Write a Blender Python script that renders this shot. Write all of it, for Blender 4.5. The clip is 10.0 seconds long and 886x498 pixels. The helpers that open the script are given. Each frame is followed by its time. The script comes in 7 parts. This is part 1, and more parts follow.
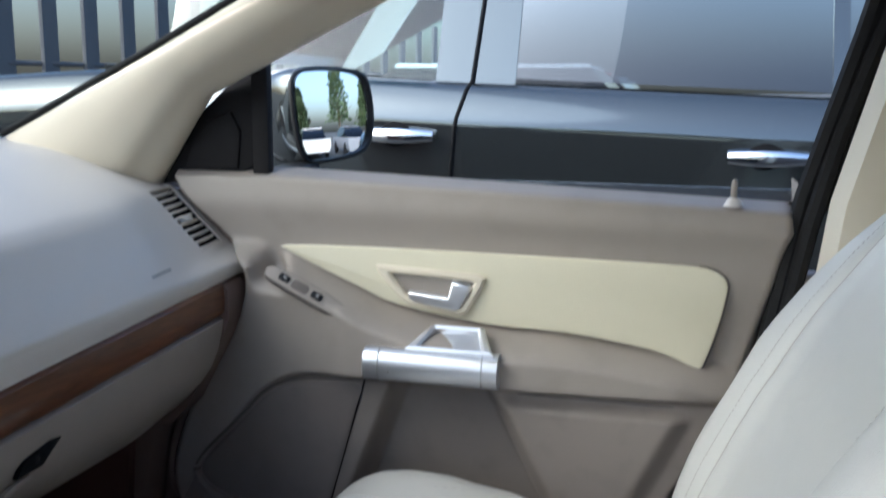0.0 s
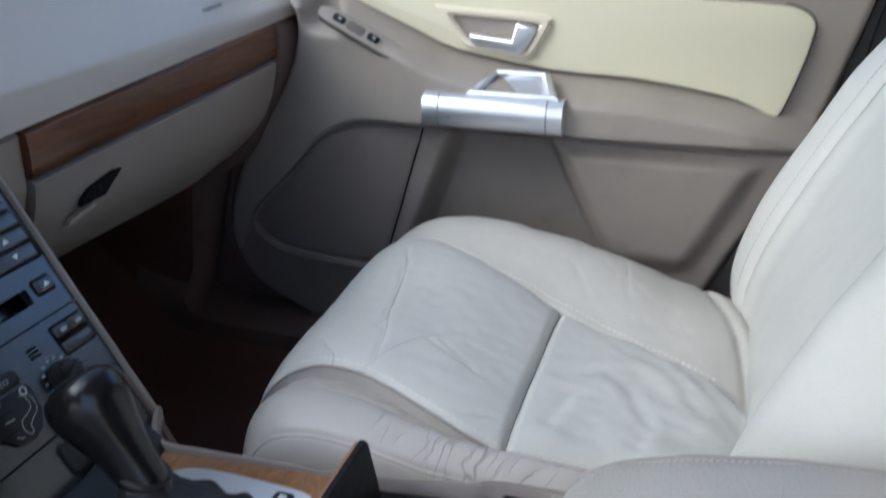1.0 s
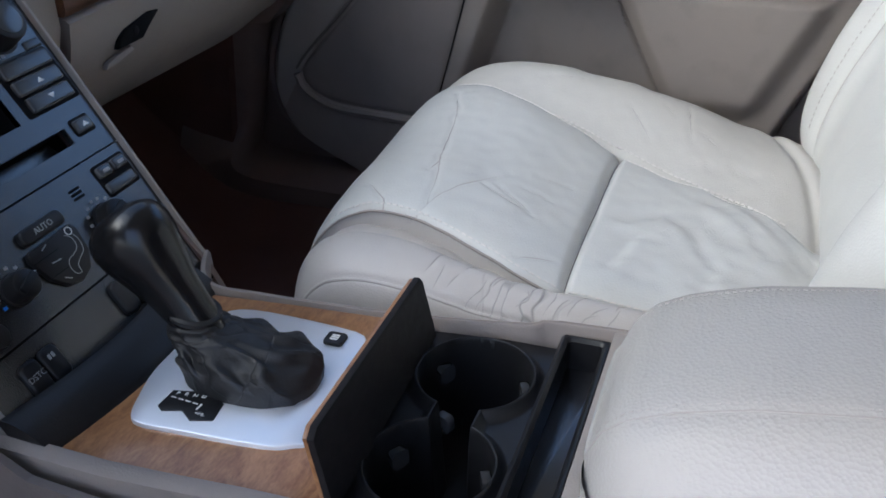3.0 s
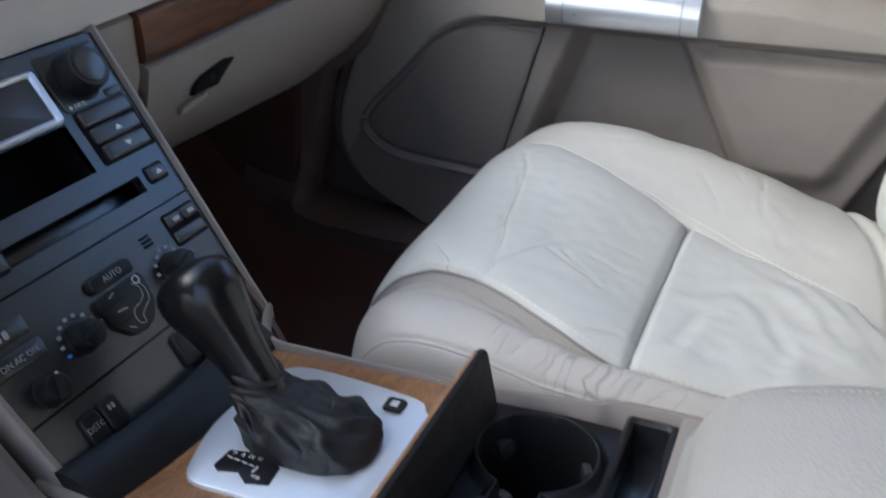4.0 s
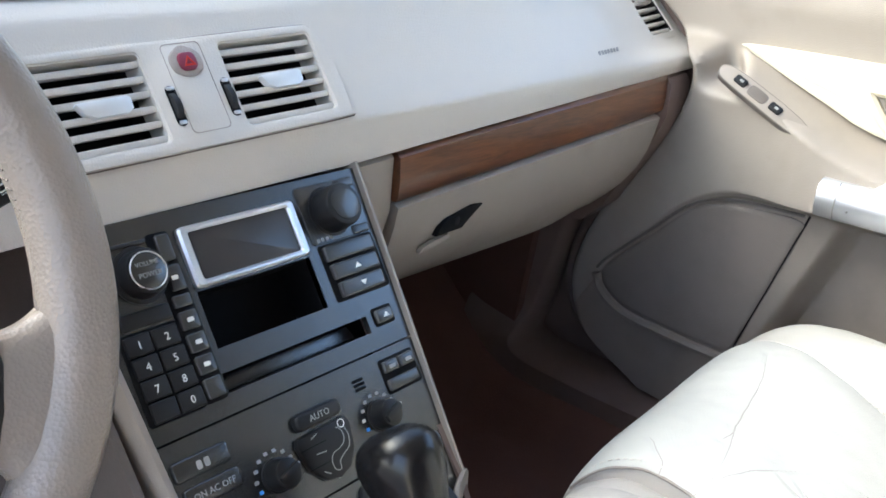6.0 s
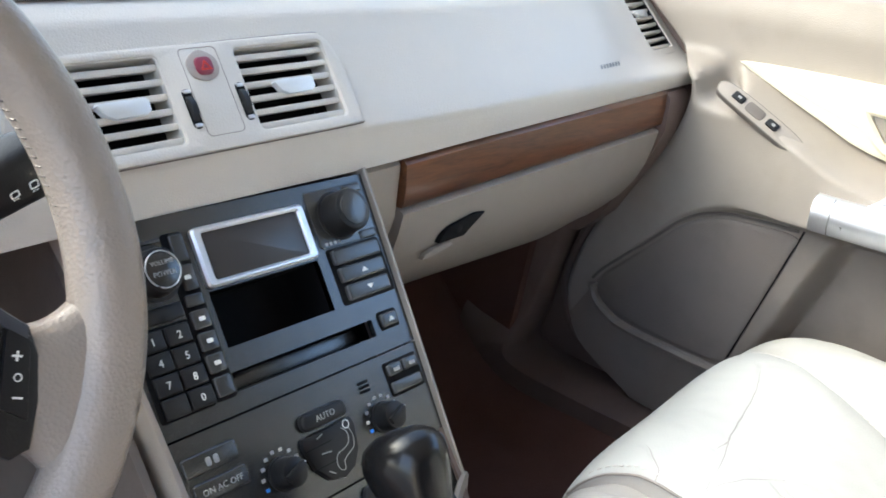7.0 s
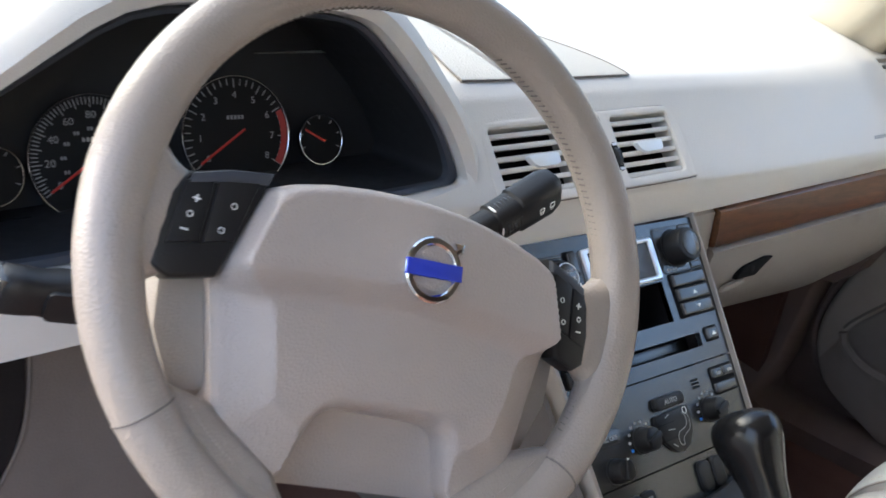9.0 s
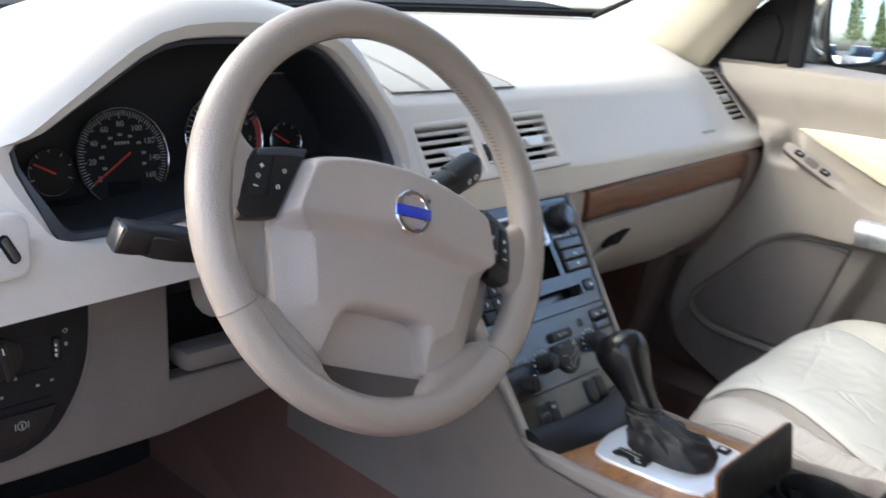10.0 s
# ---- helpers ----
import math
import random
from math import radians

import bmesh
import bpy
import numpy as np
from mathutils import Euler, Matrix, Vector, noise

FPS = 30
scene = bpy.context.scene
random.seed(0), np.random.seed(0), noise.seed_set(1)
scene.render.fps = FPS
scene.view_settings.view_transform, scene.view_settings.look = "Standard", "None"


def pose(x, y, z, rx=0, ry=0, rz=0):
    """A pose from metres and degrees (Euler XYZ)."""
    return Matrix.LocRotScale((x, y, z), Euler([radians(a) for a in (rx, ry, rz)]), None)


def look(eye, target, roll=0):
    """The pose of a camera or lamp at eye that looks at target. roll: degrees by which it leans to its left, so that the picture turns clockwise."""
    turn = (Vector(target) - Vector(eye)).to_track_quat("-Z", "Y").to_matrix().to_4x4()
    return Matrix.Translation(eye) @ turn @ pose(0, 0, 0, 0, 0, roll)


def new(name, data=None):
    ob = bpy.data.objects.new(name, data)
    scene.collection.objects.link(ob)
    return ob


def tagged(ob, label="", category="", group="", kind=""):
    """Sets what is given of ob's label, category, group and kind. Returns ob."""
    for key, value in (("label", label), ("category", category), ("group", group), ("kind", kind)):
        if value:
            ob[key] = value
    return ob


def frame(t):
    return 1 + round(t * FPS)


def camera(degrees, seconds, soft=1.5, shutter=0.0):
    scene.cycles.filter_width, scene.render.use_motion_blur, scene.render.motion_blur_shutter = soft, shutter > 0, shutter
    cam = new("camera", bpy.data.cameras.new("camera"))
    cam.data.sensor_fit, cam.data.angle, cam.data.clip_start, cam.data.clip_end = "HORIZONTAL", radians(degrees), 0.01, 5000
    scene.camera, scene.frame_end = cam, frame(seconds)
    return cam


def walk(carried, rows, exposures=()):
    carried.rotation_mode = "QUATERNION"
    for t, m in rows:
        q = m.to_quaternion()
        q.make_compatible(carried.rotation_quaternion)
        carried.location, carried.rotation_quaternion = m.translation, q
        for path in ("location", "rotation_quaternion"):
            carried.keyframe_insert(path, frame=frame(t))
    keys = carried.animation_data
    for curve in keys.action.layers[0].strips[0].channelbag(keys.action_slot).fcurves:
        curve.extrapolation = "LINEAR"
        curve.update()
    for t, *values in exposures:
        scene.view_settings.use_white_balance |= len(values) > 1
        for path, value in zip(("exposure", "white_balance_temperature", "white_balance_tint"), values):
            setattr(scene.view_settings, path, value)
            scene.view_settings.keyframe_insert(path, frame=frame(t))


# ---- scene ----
cam = camera(51.2, 10.0, soft=1.7, shutter=0.4)
PATH = [
    (0, (-0.497, -0.448, 1.253), (1.41, 0.05, 0.913), 0.4),
    (0.5, (-0.495, -0.424, 1.215), (1.359, 0.094, 0.672), 0.8),
    (1, (-0.482, -0.412, 1.179), (1.285, 0.127, 0.414), 0.4),
    (1.5, (-0.471, -0.4, 1.149), (1.223, 0.154, 0.24), 0.0),
    (2, (-0.467, -0.399, 1.13), (1.176, 0.174, 0.143), -0.9),
    (3.5, (-0.46, -0.398, 1.134), (1.165, 0.214, 0.142), -1.7),
    (4, (-0.45, -0.375, 1.146), (1.176, 0.328, 0.217), 0.1),
    (4.5, (-0.434, -0.358, 1.158), (1.199, 0.448, 0.33), 2.5),
    (5, (-0.415, -0.345, 1.163), (1.111, 0.676, 0.369), 3.1),
    (5.5, (-0.409, -0.338, 1.177), (1.051, 0.81, 0.437), 4.5),
    (7, (-0.429, -0.335, 1.18), (1.055, 0.804, 0.47), 6.7),
    (7.5, (-0.482, -0.329, 1.188), (0.887, 0.949, 0.486), 6.5),
    (8, (-0.567, -0.332, 1.196), (0.719, 1.043, 0.52), 6.2),
    (8.5, (-0.626, -0.345, 1.197), (0.582, 1.107, 0.54), 4.8),
    (9, (-0.696, -0.37, 1.202), (0.545, 1.069, 0.579), 5.9),
    (9.5, (-0.804, -0.422, 1.203), (0.516, 0.969, 0.635), 6.7),
    (10, (-0.915, -0.498, 1.208), (0.544, 0.76, 0.669), 5.2),
]
EXPOSURES = [(0, 1.46, 5500, 9), (0.5, 1.52, 5400, 10), (1.0, 1.66, 5400, 10), (2.0, 1.72, 5400, 11), (3.5, 1.80, 5480, 12), (4.5, 2.14, 5600, 9), (5.5, 2.92, 5850, 8), (7.0, 2.98, 6050, 7), (8.0, 2.86, 6100, 8), (10, 2.56, 6150, 9)]
walk(cam, [(t, look(eye, target, roll)) for t, eye, target, roll in PATH], EXPOSURES)

# ---- light ----
world = bpy.data.worlds.new("sky")
scene.world = world
world.use_nodes = True
wn = world.node_tree.nodes
wn.clear()
sky = wn.new("ShaderNodeTexSky")
sky.sky_type, sky.sun_disc = "NISHITA", False
sky.sun_elevation, sky.sun_rotation = radians(38), radians(-36)
sky.air_density, sky.dust_density = 1.0, 5.0
bg = wn.new("ShaderNodeBackground")
bg.inputs["Strength"].default_value = 0.15
wout = wn.new("ShaderNodeOutputWorld")
world.node_tree.links.new(sky.outputs[0], bg.inputs["Color"])
world.node_tree.links.new(bg.outputs[0], wout.inputs["Surface"])
sun = new("sun", bpy.data.lights.new("sun", "SUN"))
sun.data.energy, sun.data.angle, sun.data.color = 0.5, radians(75), (1.0, 0.98, 0.95)
sun.matrix_world = look((-15.5, 21.3, 20.6), (0, 0, 0))

# ---- materials ----


def material(name, colour, rough=0.5, metal=0.0, vary=0.12, scale=6.0, grain=0.0, grain_scale=900.0, stains=0.0, spec=0.5, random_tint=0.0, uneven=0.18):
    """A surface with broad and fine variation of colour and roughness and a fine relief."""
    m = bpy.data.materials.new(name)
    m.use_nodes = True
    nt = m.node_tree
    p = nt.nodes["Principled BSDF"]
    link = nt.links.new
    co = nt.nodes.new("ShaderNodeTexCoord")

    def noise_at(s, detail=4.0):
        n = nt.nodes.new("ShaderNodeTexNoise")
        n.inputs["Scale"].default_value, n.inputs["Detail"].default_value = s, detail
        link(co.outputs["Object"], n.inputs["Vector"])
        return n
    broad, fine = noise_at(scale), noise_at(scale * 18, 6.0)
    mix = nt.nodes.new("ShaderNodeMix")
    mix.data_type = "RGBA"
    mix.inputs["A"].default_value = (*[max(0, c * (1 - vary)) for c in colour], 1)
    mix.inputs["B"].default_value = (*[min(1, c * (1 + vary)) for c in colour], 1)
    add = nt.nodes.new("ShaderNodeMath")
    add.operation = "MULTIPLY_ADD"
    add.inputs[1].default_value = 0.4
    link(fine.outputs["Fac"], add.inputs[0])
    sub = nt.nodes.new("ShaderNodeMath")
    sub.operation = "MULTIPLY"
    sub.inputs[1].default_value = 0.6
    link(broad.outputs["Fac"], sub.inputs[0])
    link(sub.outputs[0], add.inputs[2])
    link(add.outputs[0], mix.inputs["Factor"])
    last = mix.outputs["Result"]
    if random_tint:
        info = nt.nodes.new("ShaderNodeObjectInfo")
        hsv = nt.nodes.new("ShaderNodeHueSaturation")
        mr = nt.nodes.new("ShaderNodeMapRange")
        mr.inputs["To Min"].default_value, mr.inputs["To Max"].default_value = 1 - random_tint, 1 + random_tint
        link(info.outputs["Random"], mr.inputs["Value"])
        link(mr.outputs[0], hsv.inputs["Value"])
        link(last, hsv.inputs["Color"])
        last = hsv.outputs[0]
    if stains:
        st = noise_at(scale * 3.1, 8.0)
        ramp = nt.nodes.new("ShaderNodeValToRGB")
        ramp.color_ramp.elements[0].position, ramp.color_ramp.elements[1].position = 0.52, 0.72
        link(st.outputs["Fac"], ramp.inputs[0])
        dirt = nt.nodes.new("ShaderNodeMix")
        dirt.data_type = "RGBA"
        dirt.inputs["B"].default_value = (*[c * (1 - stains) for c in colour], 1)
        link(ramp.outputs[0], dirt.inputs["Factor"])
        link(last, dirt.inputs["A"])
        last = dirt.outputs["Result"]
    link(last, p.inputs["Base Color"])
    rr = nt.nodes.new("ShaderNodeMapRange")
    rr.inputs["To Min"].default_value, rr.inputs["To Max"].default_value = rough * (1 - uneven), min(1, rough * (1 + uneven))
    link(fine.outputs["Fac"], rr.inputs["Value"])
    link(rr.outputs[0], p.inputs["Roughness"])
    p.inputs["Metallic"].default_value = metal
    p.inputs["Specular IOR Level"].default_value = spec
    if grain:
        v = nt.nodes.new("ShaderNodeTexVoronoi")
        v.inputs["Scale"].default_value = grain_scale
        link(co.outputs["Object"], v.inputs["Vector"])
        b = nt.nodes.new("ShaderNodeBump")
        b.inputs["Strength"].default_value, b.inputs["Distance"].default_value = grain, 0.0006
        link(v.outputs["Distance"], b.inputs["Height"])
        link(b.outputs[0], p.inputs["Normal"])
    return m


def wood_material(name, dark, light, axis_scale=(6, 60, 60)):
    m = bpy.data.materials.new(name)
    m.use_nodes = True
    nt = m.node_tree
    p = nt.nodes["Principled BSDF"]
    co, mp = nt.nodes.new("ShaderNodeTexCoord"), nt.nodes.new("ShaderNodeMapping")
    mp.inputs["Scale"].default_value = axis_scale
    n1, n2 = nt.nodes.new("ShaderNodeTexNoise"), nt.nodes.new("ShaderNodeTexNoise")
    n1.inputs["Scale"].default_value, n1.inputs["Detail"].default_value, n1.inputs["Distortion"].default_value = 1.2, 6, 1.5
    n2.inputs["Scale"].default_value, n2.inputs["Detail"].default_value = 9, 8
    ramp = nt.nodes.new("ShaderNodeValToRGB")
    ramp.color_ramp.elements[0].color, ramp.color_ramp.elements[1].color = (*dark, 1), (*light, 1)
    ramp.color_ramp.elements[0].position, ramp.color_ramp.elements[1].position = 0.32, 0.68
    mx = nt.nodes.new("ShaderNodeMath")
    mx.operation = "MULTIPLY_ADD"
    mx.inputs[1].default_value = 0.35
    sc = nt.nodes.new("ShaderNodeMath")
    sc.operation = "MULTIPLY"
    sc.inputs[1].default_value = 0.65
    link = nt.links.new
    link(co.outputs["Object"], mp.inputs[0])
    link(mp.outputs[0], n1.inputs["Vector"])
    link(mp.outputs[0], n2.inputs["Vector"])
    link(n1.outputs["Fac"], sc.inputs[0])
    link(n2.outputs["Fac"], mx.inputs[0])
    link(sc.outputs[0], mx.inputs[2])
    link(mx.outputs[0], ramp.inputs[0])
    link(ramp.outputs[0], p.inputs["Base Color"])
    p.inputs["Roughness"].default_value = 0.28
    p.inputs["Coat Weight"].default_value, p.inputs["Coat Roughness"].default_value = 0.4, 0.12
    return m


def leather_material(name, colour, rough=0.42, crease=0.35, stretch=(13, 13, 13), thin=0.016, relief=0.004):
    """Worn leather: pebble grain, broad soft wrinkles, thin dark creases."""
    m = material(name, colour, rough, vary=0.07, scale=5, grain=0.25, grain_scale=520)
    nt = m.node_tree
    link = nt.links.new
    p = nt.nodes["Principled BSDF"]
    co = nt.nodes.new("ShaderNodeTexCoord")
    warp = nt.nodes.new("ShaderNodeTexNoise")
    warp.inputs["Scale"].default_value, warp.inputs["Detail"].default_value = 7, 3
    mixv = nt.nodes.new("ShaderNodeVectorMath")
    mixv.operation = "MULTIPLY_ADD"
    mixv.inputs[1].default_value = (0.12, 0.12, 0.12)
    link(co.outputs["Object"], warp.inputs["Vector"])
    link(warp.outputs["Color"], mixv.inputs[0])
    link(co.outputs["Object"], mixv.inputs[2])
    cell = nt.nodes.new("ShaderNodeTexVoronoi")
    cell.feature = "DISTANCE_TO_EDGE"
    cell.inputs["Scale"].default_value = 1
    sv = nt.nodes.new("ShaderNodeVectorMath")
    sv.operation = "MULTIPLY"
    sv.inputs[1].default_value = stretch
    link(mixv.outputs[0], sv.inputs[0])
    link(sv.outputs[0], cell.inputs["Vector"])
    edge = nt.nodes.new("ShaderNodeMapRange")
    edge.inputs["From Max"].default_value = thin * 2
    link(cell.outputs["Distance"], edge.inputs["Value"])
    gate = nt.nodes.new("ShaderNodeTexNoise")
    gate.inputs["Scale"].default_value = 6.5
    link(co.outputs["Object"], gate.inputs["Vector"])
    gr = nt.nodes.new("ShaderNodeMapRange")
    gr.inputs["From Min"].default_value, gr.inputs["From Max"].default_value = 0.5, 0.62
    link(gate.outputs["Fac"], gr.inputs["Value"])
    one = nt.nodes.new("ShaderNodeMath")
    one.operation = "SUBTRACT"
    one.inputs[0].default_value = 1
    link(edge.outputs[0], one.inputs[1])
    line = nt.nodes.new("ShaderNodeMath")
    line.operation = "MULTIPLY"
    link(one.outputs[0], line.inputs[0])
    link(gr.outputs[0], line.inputs[1])
    amt = nt.nodes.new("ShaderNodeMath")
    amt.operation = "MULTIPLY"
    amt.inputs[1].default_value = crease
    link(line.outputs[0], amt.inputs[0])
    old = p.inputs["Base Color"].links[0].from_socket
    mx = nt.nodes.new("ShaderNodeMix")
    mx.data_type = "RGBA"
    mx.inputs["B"].default_value = (*[c * 0.62 for c in colour], 1)
    link(amt.outputs[0], mx.inputs["Factor"])
    link(old, mx.inputs["A"])
    link(mx.outputs["Result"], p.inputs["Base Color"])
    wr = nt.nodes.new("ShaderNodeTexNoise")
    wr.inputs["Scale"].default_value, wr.inputs["Detail"].default_value, wr.inputs["Distortion"].default_value = 14, 2, 0.8
    link(co.outputs["Object"], wr.inputs["Vector"])
    hsum = nt.nodes.new("ShaderNodeMath")
    hsum.operation = "SUBTRACT"
    link(wr.outputs["Fac"], hsum.inputs[0])
    link(line.outputs[0], hsum.inputs[1])
    b = nt.nodes.new("ShaderNodeBump")
    b.inputs["Strength"].default_value, b.inputs["Distance"].default_value = 0.35, relief
    link(hsum.outputs[0], b.inputs["Height"])
    fine = p.inputs["Normal"].links[0].from_socket
    link(fine, b.inputs["Normal"])
    link(b.outputs[0], p.inputs["Normal"])
    return m


def glass_material(name, tint=(1, 1, 1), ior=1.5, rough=0.0):
    m = bpy.data.materials.new(name)
    m.use_nodes = True
    nt = m.node_tree
    nt.nodes.clear()
    out = nt.nodes.new("ShaderNodeOutputMaterial")
    tr, gl, mx, fr = (nt.nodes.new(k) for k in ("ShaderNodeBsdfTransparent", "ShaderNodeBsdfGlossy", "ShaderNodeMixShader", "ShaderNodeFresnel"))
    tr.inputs["Color"].default_value = (*tint, 1)
    gl.inputs["Roughness"].default_value = rough
    fr.inputs["IOR"].default_value = ior
    nt.links.new(fr.outputs[0], mx.inputs[0])
    nt.links.new(tr.outputs[0], mx.inputs[1])
    nt.links.new(gl.outputs[0], mx.inputs[2])
    nt.links.new(mx.outputs[0], out.inputs["Surface"])
    return m


M_DASH = material("dash_plastic", (0.60, 0.565, 0.523), 0.42, vary=0.05, grain=0.35, grain_scale=620, spec=0.6)
M_GRILLE = material("perforated_grille", (0.40, 0.38, 0.35), 0.6, vary=0.05, grain=1.0, grain_scale=420)
M_TAUPE = material("taupe_plastic", (0.295, 0.260, 0.231), 0.5, vary=0.07, grain=0.3, grain_scale=700, stains=0.08)
# Taupe darkened to hold the driver's side shade; also used for dark joints.
M_TAUPE_SHADED = material("shaded_taupe_plastic", (0.138, 0.119, 0.108), 0.55, vary=0.08, grain=0.3, grain_scale=600, stains=0.12)
# Beige trim with the brown light near the carpet put into its colour.
M_BROWN_LIT = material("brown_lit_plastic", (0.145, 0.100, 0.086), 0.55, vary=0.1, grain=0.3, grain_scale=600, stains=0.12)
M_CREAM = material("cream_vinyl", (0.65, 0.61, 0.465), 0.5, vary=0.05, grain=0.3, grain_scale=500)
M_PILLAR = material("pillar_cloth", (0.66, 0.60, 0.48), 0.75, vary=0.05, grain=0.2, grain_scale=900)
M_LEATHER = leather_material("seat_leather", (0.52, 0.515, 0.485), crease=0.0, stretch=(9, 10, 9), thin=0.0002)
M_LEATHER_WORN = leather_material("worn_seat_leather", (0.475, 0.445, 0.415), crease=0.8, stretch=(16, 62, 16), thin=0.03, relief=0.003)
M_LEATHER_SIDE = leather_material("seat_side_leather", (0.49, 0.468, 0.424), crease=0.0, stretch=(13, 9, 13), thin=0.0002, relief=0.0015)
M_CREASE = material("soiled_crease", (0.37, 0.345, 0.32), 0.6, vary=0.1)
M_ARMREST = material("armrest_leather", (0.36, 0.347, 0.322), 0.44, vary=0.05, grain=0.6, grain_scale=420)
M_WHEEL = material("wheel_leather", (0.285, 0.244, 0.214), 0.30, vary=0.03, grain=0.5, grain_scale=560, uneven=0.08)
M_HUB = material("hub_plastic", (0.345, 0.300, 0.274), 0.42, vary=0.05, grain=0.5, grain_scale=600)
M_BLACK = material("black_plastic", (0.010, 0.010, 0.011), 0.42, vary=0.2, spec=0.35, grain=0.15, grain_scale=900)
M_MATT = material("matt_black_plastic", (0.012, 0.011, 0.012), 0.7, vary=0.2, spec=0.2, grain=0.2, grain_scale=700)
M_FASCIA = material("charcoal_fascia", (0.022, 0.022, 0.023), 0.22, 0.0, spec=1.0, vary=0.03, uneven=0.03, grain=0.15, grain_scale=900)
M_BUTTON = material("charcoal_button", (0.040, 0.041, 0.043), 0.24, 0.0, spec=0.75, vary=0.02, uneven=0.04)
# Near black for gaps, slots and windows; also painted in for shade in hollows.
M_DARK = material("gap_and_shade_black", (0.006, 0.006, 0.007), 0.7, vary=0.2, spec=0.12)
M_BOOT = leather_material("boot_leather", (0.011, 0.011, 0.012), 0.52, 0.3, stretch=(30, 30, 18), relief=0.0015)
M_KNOB = material("knob_leather", (0.008, 0.008, 0.009), 0.24, vary=0.1, spec=0.45, grain=0.1, grain_scale=700, uneven=0.06)
M_SILVER = material("satin_silver", (0.72, 0.73, 0.76), 0.3, 0.85, vary=0.05)
M_TAB = material("satin_tab", (0.74, 0.76, 0.78), 0.42, 0.35, vary=0.04)
M_PLATE = material("brushed_plate", (0.82, 0.84, 0.88), 0.38, 0.7, vary=0.05)
M_CHROME = material("chrome", (0.85, 0.86, 0.88), 0.08, 1.0, vary=0.02)
M_WOOD = wood_material("walnut", (0.055, 0.018, 0.007), (0.17, 0.062, 0.024))
M_WOOD_LIGHT = wood_material("walnut_console", (0.17, 0.070, 0.027), (0.40, 0.205, 0.085), (26, 60, 40))
M_CARPET = material("brown_carpet", (0.112, 0.052, 0.040), 0.95, vary=0.3, scale=20, grain=0.8, grain_scale=500)
M_RUBBER = material("black_rubber", (0.010, 0.010, 0.011), 0.75, vary=0.2, spec=0.25)
M_WHITE = material("white_print", (0.8, 0.8, 0.78), 0.5, vary=0.02)
M_GREYPRINT = material("grey_print", (0.30, 0.30, 0.30), 0.5, vary=0.02)
M_DIALPRINT = material("dim_dial_print", (0.26, 0.26, 0.26), 0.5, vary=0.02)
M_RED = material("red_needle", (0.5, 0.025, 0.018), 0.4, vary=0.05)
M_BLUE = material("blue_enamel", (0.03, 0.05, 0.42), 0.25, vary=0.05)
M_BLUEDOT = material("blue_print", (0.02, 0.2, 0.7), 0.5, vary=0.02)
M_SLATE = material("slate_plastic", (0.045, 0.05, 0.062), 0.35, vary=0.1)
M_SCREEN = material("lcd_screen", (0.045, 0.042, 0.043), 0.30, vary=0.1)
# Taupe taken darker: the lower door's shade is carried by this colour.
M_TAUPE_DIM = material("dimmed_taupe", (0.232, 0.199, 0.177), 0.55, vary=0.08, grain=0.35, grain_scale=650, stains=0.12)
# Speaker taupe made browner, so the shading there is part of the colour.
M_SPEAKER = material("shaded_speaker_taupe", (0.182, 0.155, 0.139), 0.6, vary=0.08, grain=0.5, grain_scale=420, stains=0.1)
M_GAUGE = material("gauge_face", (0.012, 0.011, 0.011), 0.6, vary=0.1, spec=0.15)
M_GLASS = glass_material("window_glass", (0.93, 0.97, 0.96), 1.03)
M_SHIELD = glass_material("windshield_glass", (0.53, 0.565, 0.55), 1.03)
M_TINT = glass_material("tinted_glass", (0.10, 0.12, 0.14))
M_NB_TINT = glass_material("privacy_glass", (0.16, 0.19, 0.21), 1.95)
M_NB_GLASS = glass_material("green_glass", (0.55, 0.72, 0.70))
M_MIRROR = material("mirror_silver", (0.92, 0.92, 0.92), 0.01, 1.0, vary=0.0)
M_NB_PAINT = material("blue_grey_paint", (0.130, 0.146, 0.152), 0.09, 0.88, vary=0.03, scale=2)
M_OWN_PAINT = material("dark_paint", (0.15, 0.165, 0.195), 0.16, 0.85, vary=0.04, scale=2)
M_ASPHALT = material("asphalt", (0.055, 0.055, 0.055), 0.9, vary=0.3, scale=1.5, grain=0.6, grain_scale=120)
M_FENCE = material("fence_grey", (0.16, 0.165, 0.18), 0.8, vary=0.2)
M_LEAF = material("foliage", (0.045, 0.075, 0.025), 0.7, vary=0.35, scale=3, random_tint=0.3)
M_BARK = material("bark", (0.12, 0.09, 0.06), 0.9, vary=0.3, scale=8)

# ---- mesh helpers ----
BASES = {}


def thing(name, at, label, category, group="", kind=""):
    e = new(name)
    e.location = at
    e.empty_display_size = 0.05
    BASES[e.name] = Vector(at)
    return tagged(e, label, category, group, kind)


def part(name, bm, mat, parent=None, label="", smooth=40):
    """One mesh object from a bmesh in world coordinates, under a thing or a part."""
    bmesh.ops.recalc_face_normals(bm, faces=bm.faces[:])
    me = bpy.data.meshes.new(name)
    bm.to_mesh(me)
    bm.free()
    me.materials.append(mat)
    if smooth:
        me.shade_smooth()
        me.set_sharp_from_angle(angle=radians(smooth))
    ob = new(name, me)
    if parent is not None:
        ob.parent = parent
        ob.matrix_parent_inverse = Matrix.Translation(-BASES.get(parent.name, Vector((0, 0, 0))))
    if label:
        tagged(ob, label)
    return ob


def solid(name, bm, mat, label, category, kind="", group=""):
    return tagged(part(name, bm, mat), label, category, group, kind)


